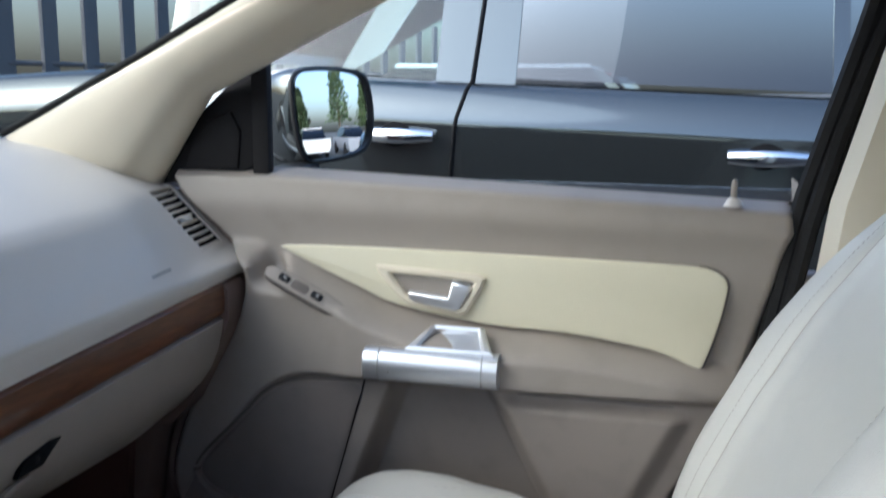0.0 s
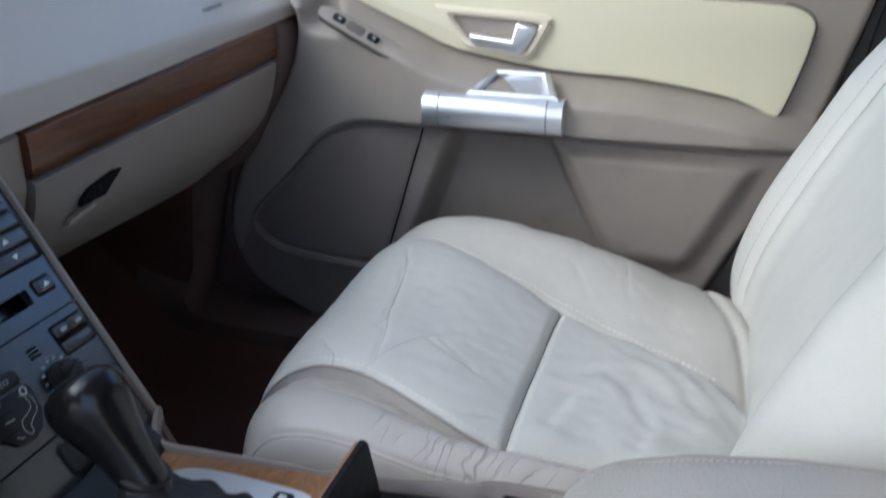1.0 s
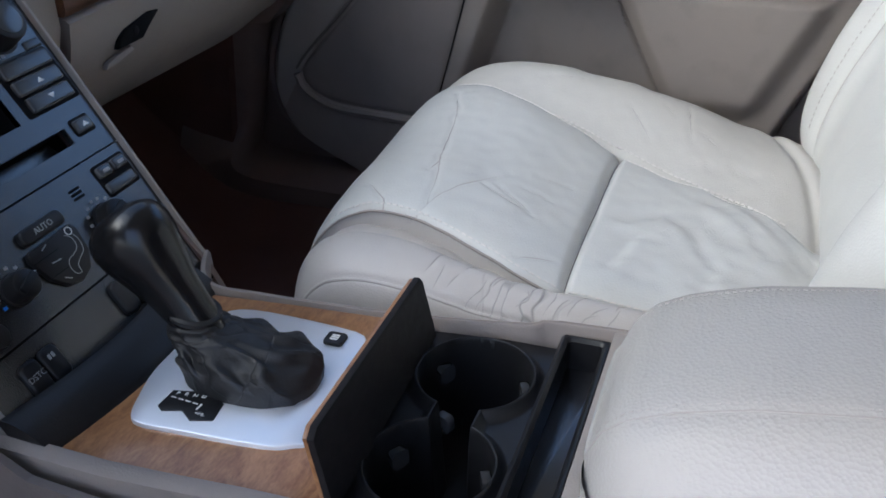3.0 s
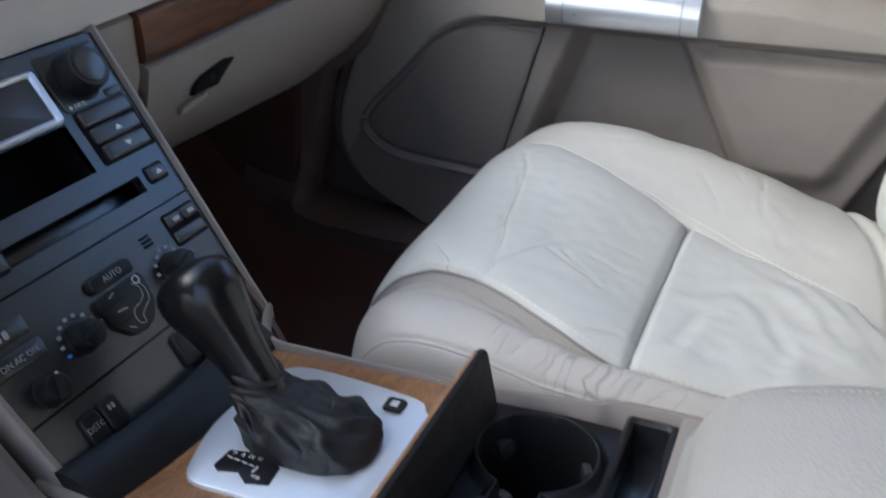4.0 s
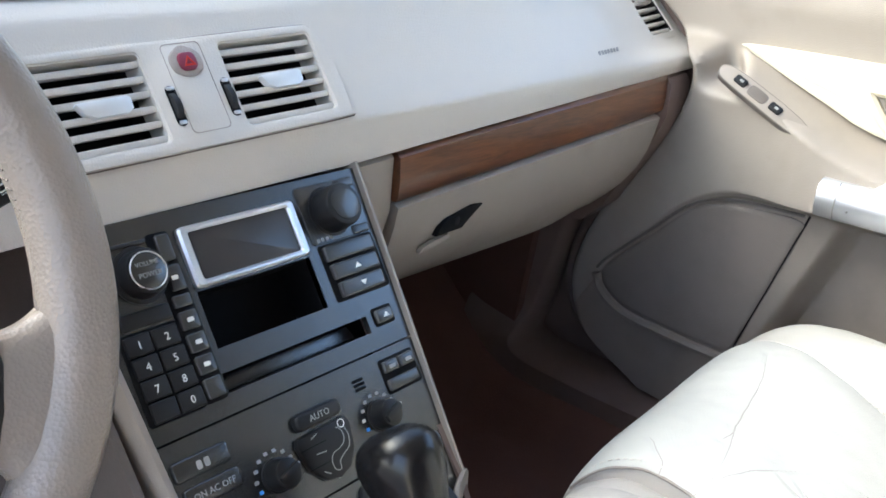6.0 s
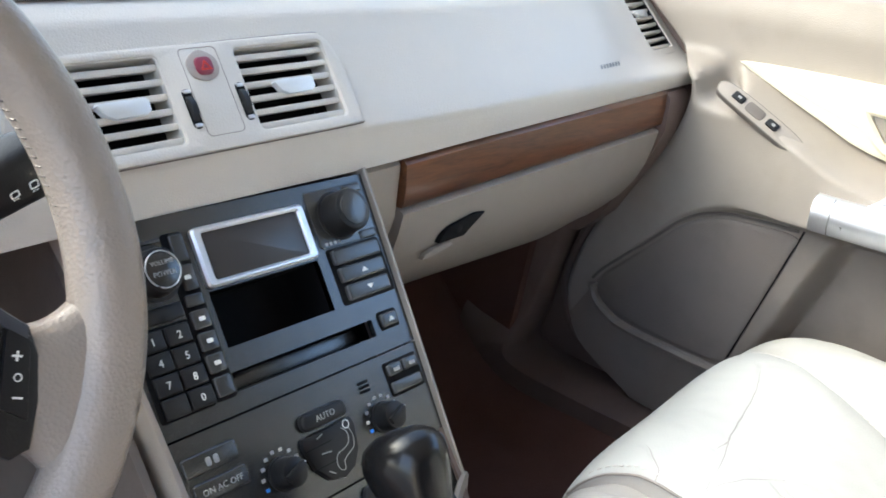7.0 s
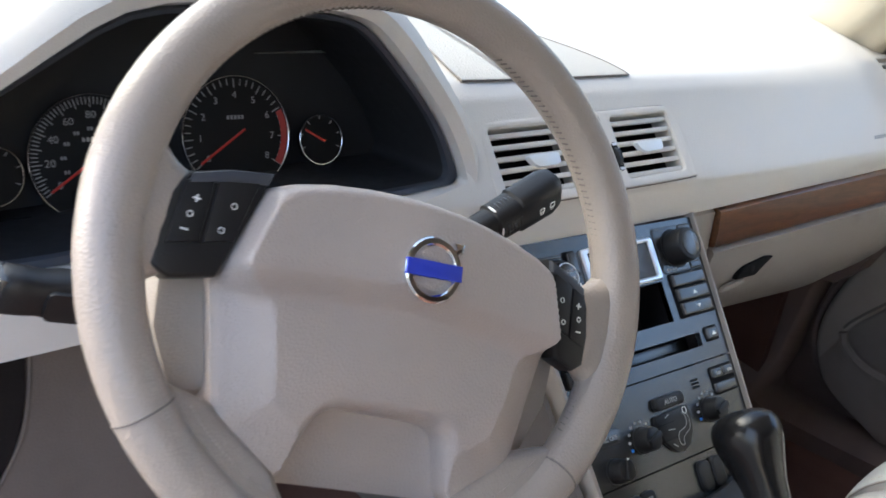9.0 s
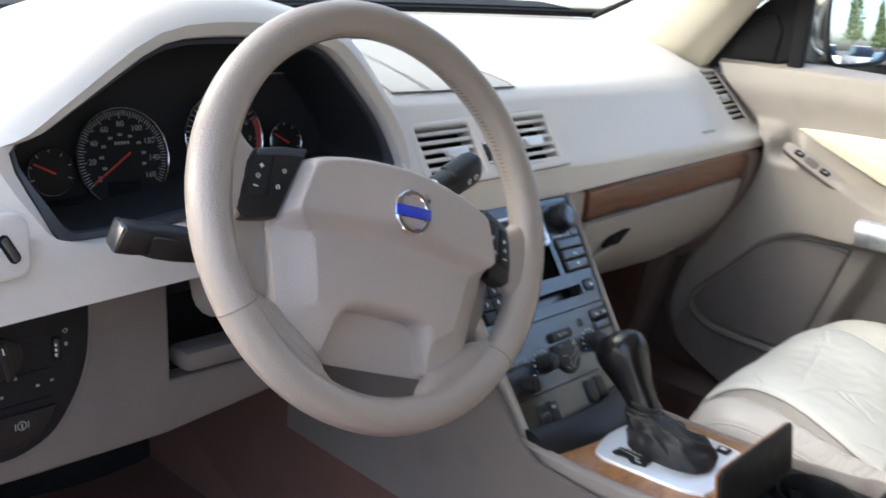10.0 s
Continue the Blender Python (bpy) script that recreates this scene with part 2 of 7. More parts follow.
def basis(o, x, y):
    x, y = Vector(x).normalized(), Vector(y)
    z = x.cross(y).normalized()
    y = z.cross(x)
    return Matrix(((x[0], y[0], z[0], o[0]), (x[1], y[1], z[1], o[1]), (x[2], y[2], z[2], o[2]), (0, 0, 0, 1)))


def rrect(u0, u1, v0, v1, r=0.003, n=4):
    pts = []
    for cx, cy, a in ((u1 - r, v1 - r, 0), (u0 + r, v1 - r, 90), (u0 + r, v0 + r, 180), (u1 - r, v0 + r, 270)):
        for k in range(n + 1):
            t = radians(a + 90 * k / n)
            pts.append((cx + r * math.cos(t), cy + r * math.sin(t)))
    return pts


def circle(cx, cy, r, n=24, ry=None):
    return [(cx + r * math.cos(2 * math.pi * k / n), cy + (ry or r) * math.sin(2 * math.pi * k / n)) for k in range(n)]


def inset(pts, d):
    out, n = [], len(pts)
    area = sum(pts[i][0] * pts[(i + 1) % n][1] - pts[(i + 1) % n][0] * pts[i][1] for i in range(n))
    s = 1 if area > 0 else -1
    for i in range(n):
        a, b, c = Vector(pts[i - 1]), Vector(pts[i]), Vector(pts[(i + 1) % n])
        e1, e2 = (b - a), (c - b)
        if e1.length < 1e-9 or e2.length < 1e-9:
            out.append(tuple(b))
            continue
        n1, n2 = Vector((-e1.y, e1.x)).normalized() * s, Vector((-e2.y, e2.x)).normalized() * s
        m = n1 + n2
        m = m / max(0.35, m.length_squared) * 2 if m.length > 1e-6 else n1
        out.append((b.x + m.x * d, b.y + m.y * d))
    return out


def rings(bm, loops, closed=True, cap0=True, cap1=True):
    """Skin between successive loops of world points."""
    vs = [[bm.verts.new(p) for p in lp] for lp in loops]
    n = len(vs[0])
    for a, b in zip(vs, vs[1:]):
        for i in range(n if closed else n - 1):
            j = (i + 1) % n
            bm.faces.new((a[i], a[j], b[j], b[i]))
    if cap0:
        bm.faces.new(vs[0][::-1])
    if cap1:
        bm.faces.new(vs[-1])
    return vs


def prism(bm, m, pts, z0, z1, bevel=0.0015, segs=2):
    """A plate with the outline pts in the frame m, from depth z0 to z1, its upper edge rounded."""
    loops = [[m @ Vector((x, y, z0)) for x, y in pts]]
    for k in range(segs + 1):
        t = math.pi / 2 * k / segs
        q = inset(pts, bevel * (1 - math.cos(t)))
        loops.append([m @ Vector((x, y, z1 - bevel + bevel * math.sin(t))) for x, y in q])
    rings(bm, loops)
    return bm


def frame_ring(bm, m, outer, inner, z0, z1, bevel=0.001):
    """A picture-frame shape between two outlines with the same number of points."""
    loops = [[m @ Vector((x, y, z0)) for x, y in outer], [m @ Vector((x, y, z1 - bevel)) for x, y in outer],
             [m @ Vector((x, y, z1)) for x, y in inset(outer, bevel)], [m @ Vector((x, y, z1)) for x, y in inset(inner, -bevel)],
             [m @ Vector((x, y, z1 - bevel)) for x, y in inner], [m @ Vector((x, y, z0)) for x, y in inner]]
    rings(bm, loops + [loops[0]], cap0=False, cap1=False)
    return bm


def box(bm, lo, hi, bevel=0.003, segs=2, m=None):
    m = m or Matrix()
    cx, cy, cz = ((a + b) / 2 for a, b in zip(lo, hi))
    r = bmesh.ops.create_cube(bm, size=1, matrix=m @ Matrix.Translation((cx, cy, cz)) @ Matrix.Diagonal((hi[0] - lo[0], hi[1] - lo[1], hi[2] - lo[2], 1)))
    if bevel:
        es = list({e for v in r["verts"] for e in v.link_edges})
        bmesh.ops.bevel(bm, geom=es, offset=bevel, segments=segs, profile=0.6, affect="EDGES", clamp_overlap=True)
    return bm


def tube(bm, pts, r, n=8, closed=False):
    """A round cord along points; r may be a number or a list."""
    pts = [Vector(p) for p in pts]
    k = len(pts)
    loops, side = [], None
    for i, p in enumerate(pts):
        d = (pts[(i + 1) % k] - pts[i - 1]) if closed else (pts[min(i + 1, k - 1)] - pts[max(i - 1, 0)])
        d.normalize()
        ref = side if side is not None else (Vector((0, 0, 1)) if abs(d.z) < 0.9 else Vector((1, 0, 0)))
        side = (ref - d * ref.dot(d)).normalized()
        up = d.cross(side)
        rad = r[i] if isinstance(r, (list, tuple)) else r
        loops.append([p + (side * math.cos(2 * math.pi * j / n) + up * math.sin(2 * math.pi * j / n)) * rad for j in range(n)])
    rings(bm, loops + ([loops[0]] if closed else []), cap0=not closed, cap1=not closed)
    return bm


def grid(bm, fn, us, vs, keep=None):
    """A sheet fn(u, v) -> point; keep(u, v) picks cells by their middle."""
    table = {}

    def vert(i, j):
        if (i, j) not in table:
            table[i, j] = bm.verts.new(fn(us[i], vs[j]))
        return table[i, j]
    for i in range(len(us) - 1):
        for j in range(len(vs) - 1):
            if keep is None or keep((us[i] + us[i + 1]) / 2, (vs[j] + vs[j + 1]) / 2):
                bm.faces.new((vert(i, j), vert(i + 1, j), vert(i + 1, j + 1), vert(i, j + 1)))
    return bm


def lin(a, b, n):
    return [a + (b - a) * i / (n - 1) for i in range(n)]


def smooth(a, b, x):
    t = min(1, max(0, (x - a) / (b - a)))
    return t * t * (3 - 2 * t)


def bump(x, c, w):
    return math.exp(-((x - c) / w) ** 2)


def spline(pts, n=8, closed=False):
    """Points of a Catmull-Rom curve."""
    P = [Vector(p) for p in pts]
    k = len(P)
    out = []
    for i in range(k if closed else k - 1):
        a, b, c, d = (P[(i + j) % k] if closed else P[min(max(i + j, 0), k - 1)] for j in (-1, 0, 1, 2))
        for s in range(n):
            t = s / n
            out.append(0.5 * ((2 * b) + (c - a) * t + (2 * a - 5 * b + 4 * c - d) * t * t + (3 * b - a - 3 * c + d) * t ** 3))
    if not closed:
        out.append(P[-1])
    return out


def interp(x, table):
    """Linear look-up in rows of (x, value)."""
    for (a, va), (b, vb) in zip(table, table[1:]):
        if x <= b:
            t = 0 if x <= a else (x - a) / (b - a)
            return va + (vb - va) * t
    return table[-1][1]


def eased(x, table):
    """Look-up in rows of (x, value) along a smooth curve."""
    n = len(table)
    for i in range(n - 1):
        (x0, v0), (x1, v1) = table[i], table[i + 1]
        if x <= x1 or i == n - 2:
            t, h = min(1, max(0, (x - x0) / (x1 - x0))), x1 - x0
            m0 = (v1 - table[i - 1][1]) / (x1 - table[i - 1][0]) if i else (v1 - v0) / h
            m1 = (table[i + 2][1] - v0) / (table[i + 2][0] - x0) if i < n - 2 else (v1 - v0) / h
            return (2 * t ** 3 - 3 * t * t + 1) * v0 + (t ** 3 - 2 * t * t + t) * h * m0 + (3 * t * t - 2 * t ** 3) * v1 + (t ** 3 - t * t) * h * m1


def text(bm, body, m, size, align="CENTER", depth=0.0002):
    """Lettering laid flat in the frame m."""
    cu = bpy.data.curves.new("lettering", "FONT")
    cu.body, cu.size, cu.align_x, cu.align_y, cu.extrude = body, size, align, "CENTER", depth
    cu.resolution_u = 2
    ob = bpy.data.objects.new("lettering", cu)
    me = bpy.data.meshes.new_from_object(ob)
    me.transform(m)
    bm.from_mesh(me)
    bpy.data.objects.remove(ob)
    bpy.data.curves.remove(cu)
    bpy.data.meshes.remove(me)
    return bm


def bars(bm, m, u, v, w, h, n=1, gap=0.3):
    """Plain bars in place of print too small to read."""
    step = w / n
    for k in range(n):
        x = u - w / 2 + k * step
        prism(bm, m, rrect(x, x + step * (1 - gap if n > 1 else 1), v - h / 2, v + h / 2, min(h, step) * 0.15, 1), 0, 0.0003, 0.0001, 1)
    return bm


# ---- ground and surroundings ----
bm = bmesh.new()
grid(bm, lambda u, v: Vector((u, v, 0.0)), [-600, -60, -8, 0, 8, 60, 600], [-600, -60, -8, 0, 8, 60, 600])
solid("ground", bm, M_ASPHALT, "grey asphalt of a parking lot", "ground", "structure")

# ---- car shell: floor, tunnel, roof, pillars, glass ----
bm = bmesh.new()


def floor_z(x, y):
    z = 0.43 + 0.006 * noise.noise(Vector((x * 9, y * 9, 0)))
    z += 0.30 * smooth(0.30, 0.78, y) ** 1.3 * smooth(-0.19, -0.10, x)
    z += 0.05 * smooth(0.60, 0.69, x)
    return z


grid(bm, lambda u, v: Vector((u, v, floor_z(u, v))), lin(-0.72, 0.72, 60), lin(-1.3, 0.85, 70))
solid("floor", bm, M_CARPET, "dark brown carpet on the car floor", "floor", "structure")
bm = bmesh.new()
for s in (-1, 1):
    prof = [(0.655, -0.10), (0.656, -0.004), (0.662, 0.002), (0.690, 0.010), (0.715, 0.012), (0.735, 0.006), (0.77, 0.004), (0.775, -0.10)]
    path = spline([(0, -1.3, 0.506), (0, -0.4, 0.506), (0, 0.10, 0.505), (0, 0.28, 0.508), (0, 0.352, 0.516), (0, 0.374, 0.538), (0, 0.360, 0.59), (0, 0.350, 0.645), (0, 0.326, 0.745), (0, 0.305, 0.82)], 5)
    loops = []
    for i, p in enumerate(path):
        d = (path[min(i + 1, len(path) - 1)] - path[max(i - 1, 0)]).normalized()
        n = Vector((0, -d.z, d.y))
        rise = smooth(0.515, 0.575, p.z)
        loops.append([Vector((s * (px + 0.016 + (0.775 - px) * 0.42 * rise), p.y + n.y * q, p.z + n.z * q)) for px, q in prof])
    rings(bm, loops)
solid("door_sill", bm, M_BROWN_LIT, "plastic sill trim along the floor, brown light put into its colour", "sill", "structure")
bm = bmesh.new()
for s in (-1, 1):
    prism(bm, basis((s * 0.712, 0, 0), (0, 1, 0), (0, 0, 1)), [(0.37, 0.40), (0.86, 0.40), (0.86, 1.10), (0.33, 1.10), (0.375, 0.62), (0.385, 0.52)], -0.01, 0.01, 0.004)
box(bm, (-0.72, 0.84, 0.40), (0.72, 0.88, 1.16), 0.01)
solid("footwell_wall", bm, M_CARPET, "brown carpeted footwell wall", "footwell", "structure")
# Added black sheet over the carpet, in place of the driver's footwell shade.
bm = bmesh.new()
rings(bm, [[Vector((x, y + dy, z + dz)) for dy, dz in ((0.715, 0.425), (0.722, 0.437), (0.800, 0.560), (0.836, 0.70), (0.845, 0.70), (0.845, 0.425))] for x, y, z in ((-0.70, 0, 0), (-0.165, 0, 0))])
solid("toe_board", bm, M_RUBBER, "black sheet standing for shade in the driver's footwell", "footwell", "structure")
bm = bmesh.new()
rings(bm, [[Vector((x, y, z)) for x, z in ((-0.17, 0.42), (-0.145, 0.56), (-0.115, 0.60), (0.075, 0.60), (0.095, 0.56), (0.12, 0.42))] for y in (-1.3, 0.0)] )
rings(bm, [[Vector((x, y, z)) for x, z in ((-0.17, 0.42), (-0.140, 0.60), (-0.135, 0.70), (0.110, 0.70), (0.115, 0.60), (0.125, 0.42))] for y in (0.10, 0.85)])
solid("tunnel", bm, M_CARPET, "brown carpeted transmission tunnel", "tunnel", "structure")
# roof
bm = bmesh.new()
us, vs = lin(-0.66, 0.66, 15), lin(-1.5, 0.02, 12)
for off in (0.0, 0.06):
    grid(bm, lambda u, v: Vector((u, v, 1.56 + off - 0.10 * (abs(u) / 0.66) ** 4 - 0.08 * smooth(-0.4, 0.02, v))), us, vs)
solid("ceiling", bm, M_PILLAR, "pale cloth headliner", "headliner", "structure")
# Added walls, out of view, that keep light from entering behind the seats.
bm = bmesh.new()
box(bm, (-0.72, -1.5, 0.4), (0.72, -1.44, 1.14), 0.02)
for s in (-1, 1):
    box(bm, (s * 0.74 - 0.03, -1.5, 0.4), (s * 0.74 + 0.03, -0.80, 1.14), 0.02)
    box(bm, (s * 0.70 - 0.03, -1.5, 1.12), (s * 0.70 + 0.03, -0.80, 1.56), 0.02)
box(bm, (-0.72, -1.5, 1.12), (0.72, -1.44, 1.60), 0.02)
solid("wall_rear", bm, M_TAUPE_SHADED, "plain unseen walls that block light from the rear", "cabin trim", "structure")

# windshield
bm = bmesh.new()


def base_line(x):
    """Foot of the windshield."""
    return 0.80 - 0.5 * x * x, 1.147 + 0.052 * x


def shield(u, v):
    y, z = base_line(u)
    return Vector((u * (1 - 0.14 * v), y - 0.80 * v + 0.1 * v * u * u, z + (0.40 - 0.05 * u) * v - 0.06 * v * (abs(u) / 0.7) ** 2))


grid(bm, shield, lin(-0.70, 0.70, 21), lin(-0.02, 1.0, 8))
solid("window_1", bm, M_SHIELD, "curved clear windshield glass", "windshield", "structure")
bm = bmesh.new()
tube(bm, [shield(x, 0.0) + Vector((0, -0.006, 0.004)) for x in lin(-0.70, 0.70, 30)], 0.006, 6)
solid("windshield_seal", bm, M_RUBBER, "black rubber seal at the windshield foot", "seal", "structure")
bm = bmesh.new()
rings(bm, [[Vector((x, base_line(x)[0] + dy, base_line(x)[1] + dz)) for dy, dz in ((0.02, -0.03), (0.03, 0.012), (0.11, 0.02), (0.13, -0.03))] for x in lin(-0.68, 0.68, 20)])
solid("cowl", bm, M_RUBBER, "black plastic cowl below the windshield", "cowl", "structure")
bm = bmesh.new()
grid(bm, lambda u, v: Vector((u, 0.92 + v, 1.135 - 0.10 * v - 0.05 * (abs(u) / 0.75) ** 3 - 0.25 * smooth(0.75, 1.1, v))), lin(-0.85, 0.85, 20), lin(0, 1.1, 14))
solid("hood", bm, M_OWN_PAINT, "dark grey painted engine hood", "hood", "structure")

# A-pillars
A_FOOT = [(0.690, 0.545, 1.178), (0.680, 0.46, 1.145), (0.700, 0.385, 1.120), (0.722, 0.362, 1.112), (0.742, 0.333, 1.106), (0.775, 0.333, 1.106), (0.79, 0.38, 1.105), (0.735, 0.50, 1.150)]
A_MID = [(0.680, 0.290, 1.296), (0.664, 0.262, 1.290), (0.672, 0.232, 1.270), (0.695, 0.230, 1.252), (0.722, 0.224, 1.244), (0.75, 0.230, 1.245), (0.76, 0.238, 1.245), (0.722, 0.258, 1.272)]
A_TOP = [(0.640, -0.03, 1.445), (0.622, -0.05, 1.438), (0.632, -0.075, 1.42), (0.655, -0.09, 1.402), (0.682, -0.10, 1.39), (0.71, -0.095, 1.39), (0.72, -0.088, 1.395), (0.676, -0.055, 1.425)]
for s in (1, -1):
    bm = bmesh.new()
    mid0 = [tuple((0.42 * Vector(a) + 0.58 * Vector(b))[:]) for a, b in zip(A_FOOT, A_MID)]
    loops = [[Vector((s * x, y, z)) for x, y, z in spline(l, 4, True)] for l in (A_FOOT, mid0, A_MID, A_TOP)]
    rings(bm, loops)
    solid("pillar_trim", bm, M_PILLAR, "cream trim of the windshield pillar", "pillar trim", "structure")
    bm = bmesh.new()
    tube(bm, [(s * 0.692, 0.552, 1.182), (s * 0.684, 0.30, 1.300), (s * 0.644, -0.02, 1.45)], 0.0055, 8)
    solid("pillar_seal", bm, M_RUBBER, "black rubber strip along the windshield pillar", "seal", "structure")
# B-pillar on the driver's side
bm = bmesh.new()
rings(bm, [[Vector((-x + dx, y + dy, z)) for x, y in ((0.665, -0.66), (0.69, -0.84), (0.79, -0.84), (0.79, -0.66))] for z, dx, dy in ((0.40, 0.0, 0.0), (1.12, 0.0, -0.03), (1.48, 0.09, -0.09))])
solid("pillar_trim", bm, M_PILLAR, "cream trim of the driver's door pillar", "pillar trim", "structure")
# B-pillar on the passenger side
bm = bmesh.new()
B_FOOT = [(0.675, -0.60, 0.50), (0.665, -0.66, 0.50), (0.69, -0.80, 0.50), (0.78, -0.80, 0.50), (0.78, -0.60, 0.50), (0.72, -0.588, 0.50)]
rings(bm, [[Vector((x - dx, y + dy, z)) for x, y, _ in B_FOOT] for z, dx, dy in ((0.45, -0.01, 0.0), (0.90, 0.0, -0.01), (1.12, 0.0, -0.035), (1.30, 0.035, -0.075), (1.48, 0.09, -0.12))])
solid("pillar_trim", bm, M_PILLAR, "cream trim of the door pillar", "pillar trim", "structure")
bm = bmesh.new()
tube(bm, [(0.735, -0.47, 0.55), (0.738, -0.53, 0.75), (0.742, -0.575, 0.92), (0.746, -0.605, 1.08), (0.742, -0.632, 1.20), (0.722, -0.672, 1.34), (0.69, -0.70, 1.46)], 0.011, 8)
tube(bm, [(0.752, -0.45, 0.55), (0.752, -0.515, 0.75), (0.752, -0.562, 0.92), (0.760, -0.598, 1.12), (0.735, -0.65, 1.32), (0.70, -0.68, 1.46)], 0.013, 8)
solid("door_seal", bm, M_RUBBER, "black rubber weather seal round the door opening", "seal", "structure")

bm = bmesh.new()
prism(bm, basis((0.772, 0, 0), (0, -1, 0), (0, 0, 1)), [(0.30, 0.46), (0.62, 0.46), (0.68, 1.02), (0.585, 1.02), (0.555, 0.90), (0.47, 0.72), (0.37, 0.55)], -0.02, 0.012, 0.008)
solid("pillar_trim", bm, M_TAUPE, "taupe lower trim of the door pillar", "pillar trim", "structure")

# ---- dashboard ----
dash = thing("dashboard", (0.0, 0.4, 0.9), "greige plastic dashboard with walnut strip and dark centre stack", "dashboard")
ZB = [(-0.70, 0.926), (-0.48, 0.938), (-0.14, 0.953), (0.13, 0.955), (0.185, 0.957), (0.68, 0.981), (0.75, 0.984)]
PROFILES = [
    (-0.70, [(0.185, 0.0), (0.188, 0.985), (0.195, 1.003), (0.232, 1.045), (0.26, 1.065), (0.32, 1.08), (0.40, 1.09), (0.48, 1.10)]),
    (-0.15, [(0.184, 0.0), (0.188, 0.985), (0.193, 1.003), (0.231, 1.061), (0.246, 1.080), (0.272, 1.092), (0.36, 1.108), (0.55, 1.132)]),
    (0.20, [(0.189, 0.0), (0.187, 0.985), (0.192, 1.003), (0.232, 1.063), (0.248, 1.084), (0.275, 1.097), (0.36, 1.115), (0.55, 1.142)]),
    (0.53, [(0.186, 0.0), (0.180, 0.995), (0.190, 1.015), (0.225, 1.063), (0.250, 1.090), (0.285, 1.108), (0.37, 1.132), (0.50, 1.158)]),
    (0.66, [(0.183, 0.0), (0.180, 1.000), (0.205, 1.018), (0.245, 1.062), (0.275, 1.092), (0.305, 1.112), (0.38, 1.140), (0.46, 1.163)]),
    (0.74, [(0.182, 0.0), (0.182, 1.000), (0.215, 1.018), (0.262, 1.060), (0.295, 1.090), (0.32, 1.106), (0.40, 1.138), (0.47, 1.165)]),
]


def dash_profile(x):
    for (xa, pa), (xb, pb) in zip(PROFILES, PROFILES[1:]):
        if x <= xb or xb == PROFILES[-1][0]:
            t = smooth(xa, xb, x)
            rows = [((1 - t) * a[0] + t * b[0], (1 - t) * a[1] + t * b[1]) for a, b in zip(pa, pb)]
            rows[0] = (rows[0][0], interp(x, ZB))
            y, z = base_line(max(-0.7, min(0.7, x)))
            return rows + [(y + 0.01, z - 0.004)]


def dash_at(x, v, lift=0.0):
    """A point of the pad: v runs from the lower lip (0) to the windshield (1)."""
    rows = dash_profile(x)
    k = len(rows) - 1
    i = min(int(v * k), k - 1)
    t = v * k - i
    a, b, c, d = (Vector(rows[min(max(i + j, 0), k)]) for j in (-1, 0, 1, 2))
    p = 0.5 * ((2 * b) + (c - a) * t + (2 * a - 5 * b + 4 * c - d) * t * t + (3 * b - a - 3 * c + d) * t ** 3)
    tan = (0.5 * ((c - a) + 2 * (2 * a - 5 * b + 4 * c - d) * t + 3 * (3 * b - a - 3 * c + d) * t * t)).normalized()
    return Vector((x, p.x - tan.y * lift, p.y + tan.x * lift))


def in_vent(x, v):
    return (0.262 < v < 0.60 and 0.670 < x < 0.750) or (0.205 < v < 0.360 and -0.149 < x < -0.047) or (0.216 < v < 0.375 and 0.012 < x < 0.109)


xs = sorted(set(lin(-0.70, 0.772, 118) + [-0.149, -0.047, 0.012, 0.109, 0.670, 0.750]))
vs = sorted(set(lin(0, 1, 61) + [0.205, 0.216, 0.360, 0.375, 0.125, 0.262, 0.60]))
bm = bmesh.new()
grid(bm, lambda u, v: dash_at(u, v), xs, vs, lambda u, v: not in_vent(u, v) and not (-0.60 < u < -0.19 and v < 0.72))
foot_us = [u for u in xs if -0.612 < u < -0.177]
grid(bm, lambda u, w: dash_at(u, w * interp(u, [(-0.612, 0.33), (-0.60, 0.27), (-0.585, 0.15), (-0.555, 0.118), (-0.47, 0.127), (-0.33, 0.204), (-0.215, 0.260), (-0.187, 0.274)])), foot_us, lin(0, 1, 12))
# rolled lower lip
grid(bm, lambda u, v: Vector((u, dash_profile(u)[0][0] + 0.006 * math.sin(v * 1.57) + 0.05 * v, dash_profile(u)[0][1] - 0.004 * math.sin(v * 3.14))), xs, lin(0, 1, 6))
part("upper_pad", bm, M_DASH, dash, "greige grained dashboard pad")

# loudspeaker lid on the dash top
bm = bmesh.new()
lid_us, lid_vs = lin(-0.155, 0.075, 24), lin(0, 1, 16)


def lid_at(u, v, lift=0.002):
    w = 1 - 0.55 * v ** 2.2
    return dash_at(-0.02 + (u + 0.02) * w - 0.03 * v * 0, 0.575 + 0.26 * v - 0.035 * (u - 0.075) / 0.23 * 0, lift)


grid(bm, lid_at, [u for u in lid_us if u > -0.096], lid_vs)
part("speaker_lid", bm, M_GRILLE, dash, "finely perforated flat loudspeaker lid")
bm = bmesh.new()
grid(bm, lid_at, [u for u in lid_us if u < -0.084], lid_vs)
part("speaker_grille", bm, M_GRILLE, dash, "finely perforated loudspeaker grille")
bm = bmesh.new()
edge = [lid_at(u, 0) for u in lid_us] + [lid_at(0.075, v) for v in lid_vs[1:]] + [lid_at(u, 1) for u in lid_us[::-1][1:]] + [lid_at(-0.155, v) for v in lid_vs[::-1][1:-1]]
tube(bm, edge, 0.0010, 5, True)
part("lid_gap", bm, M_TAUPE_SHADED, dash, "fine joint round the lid")

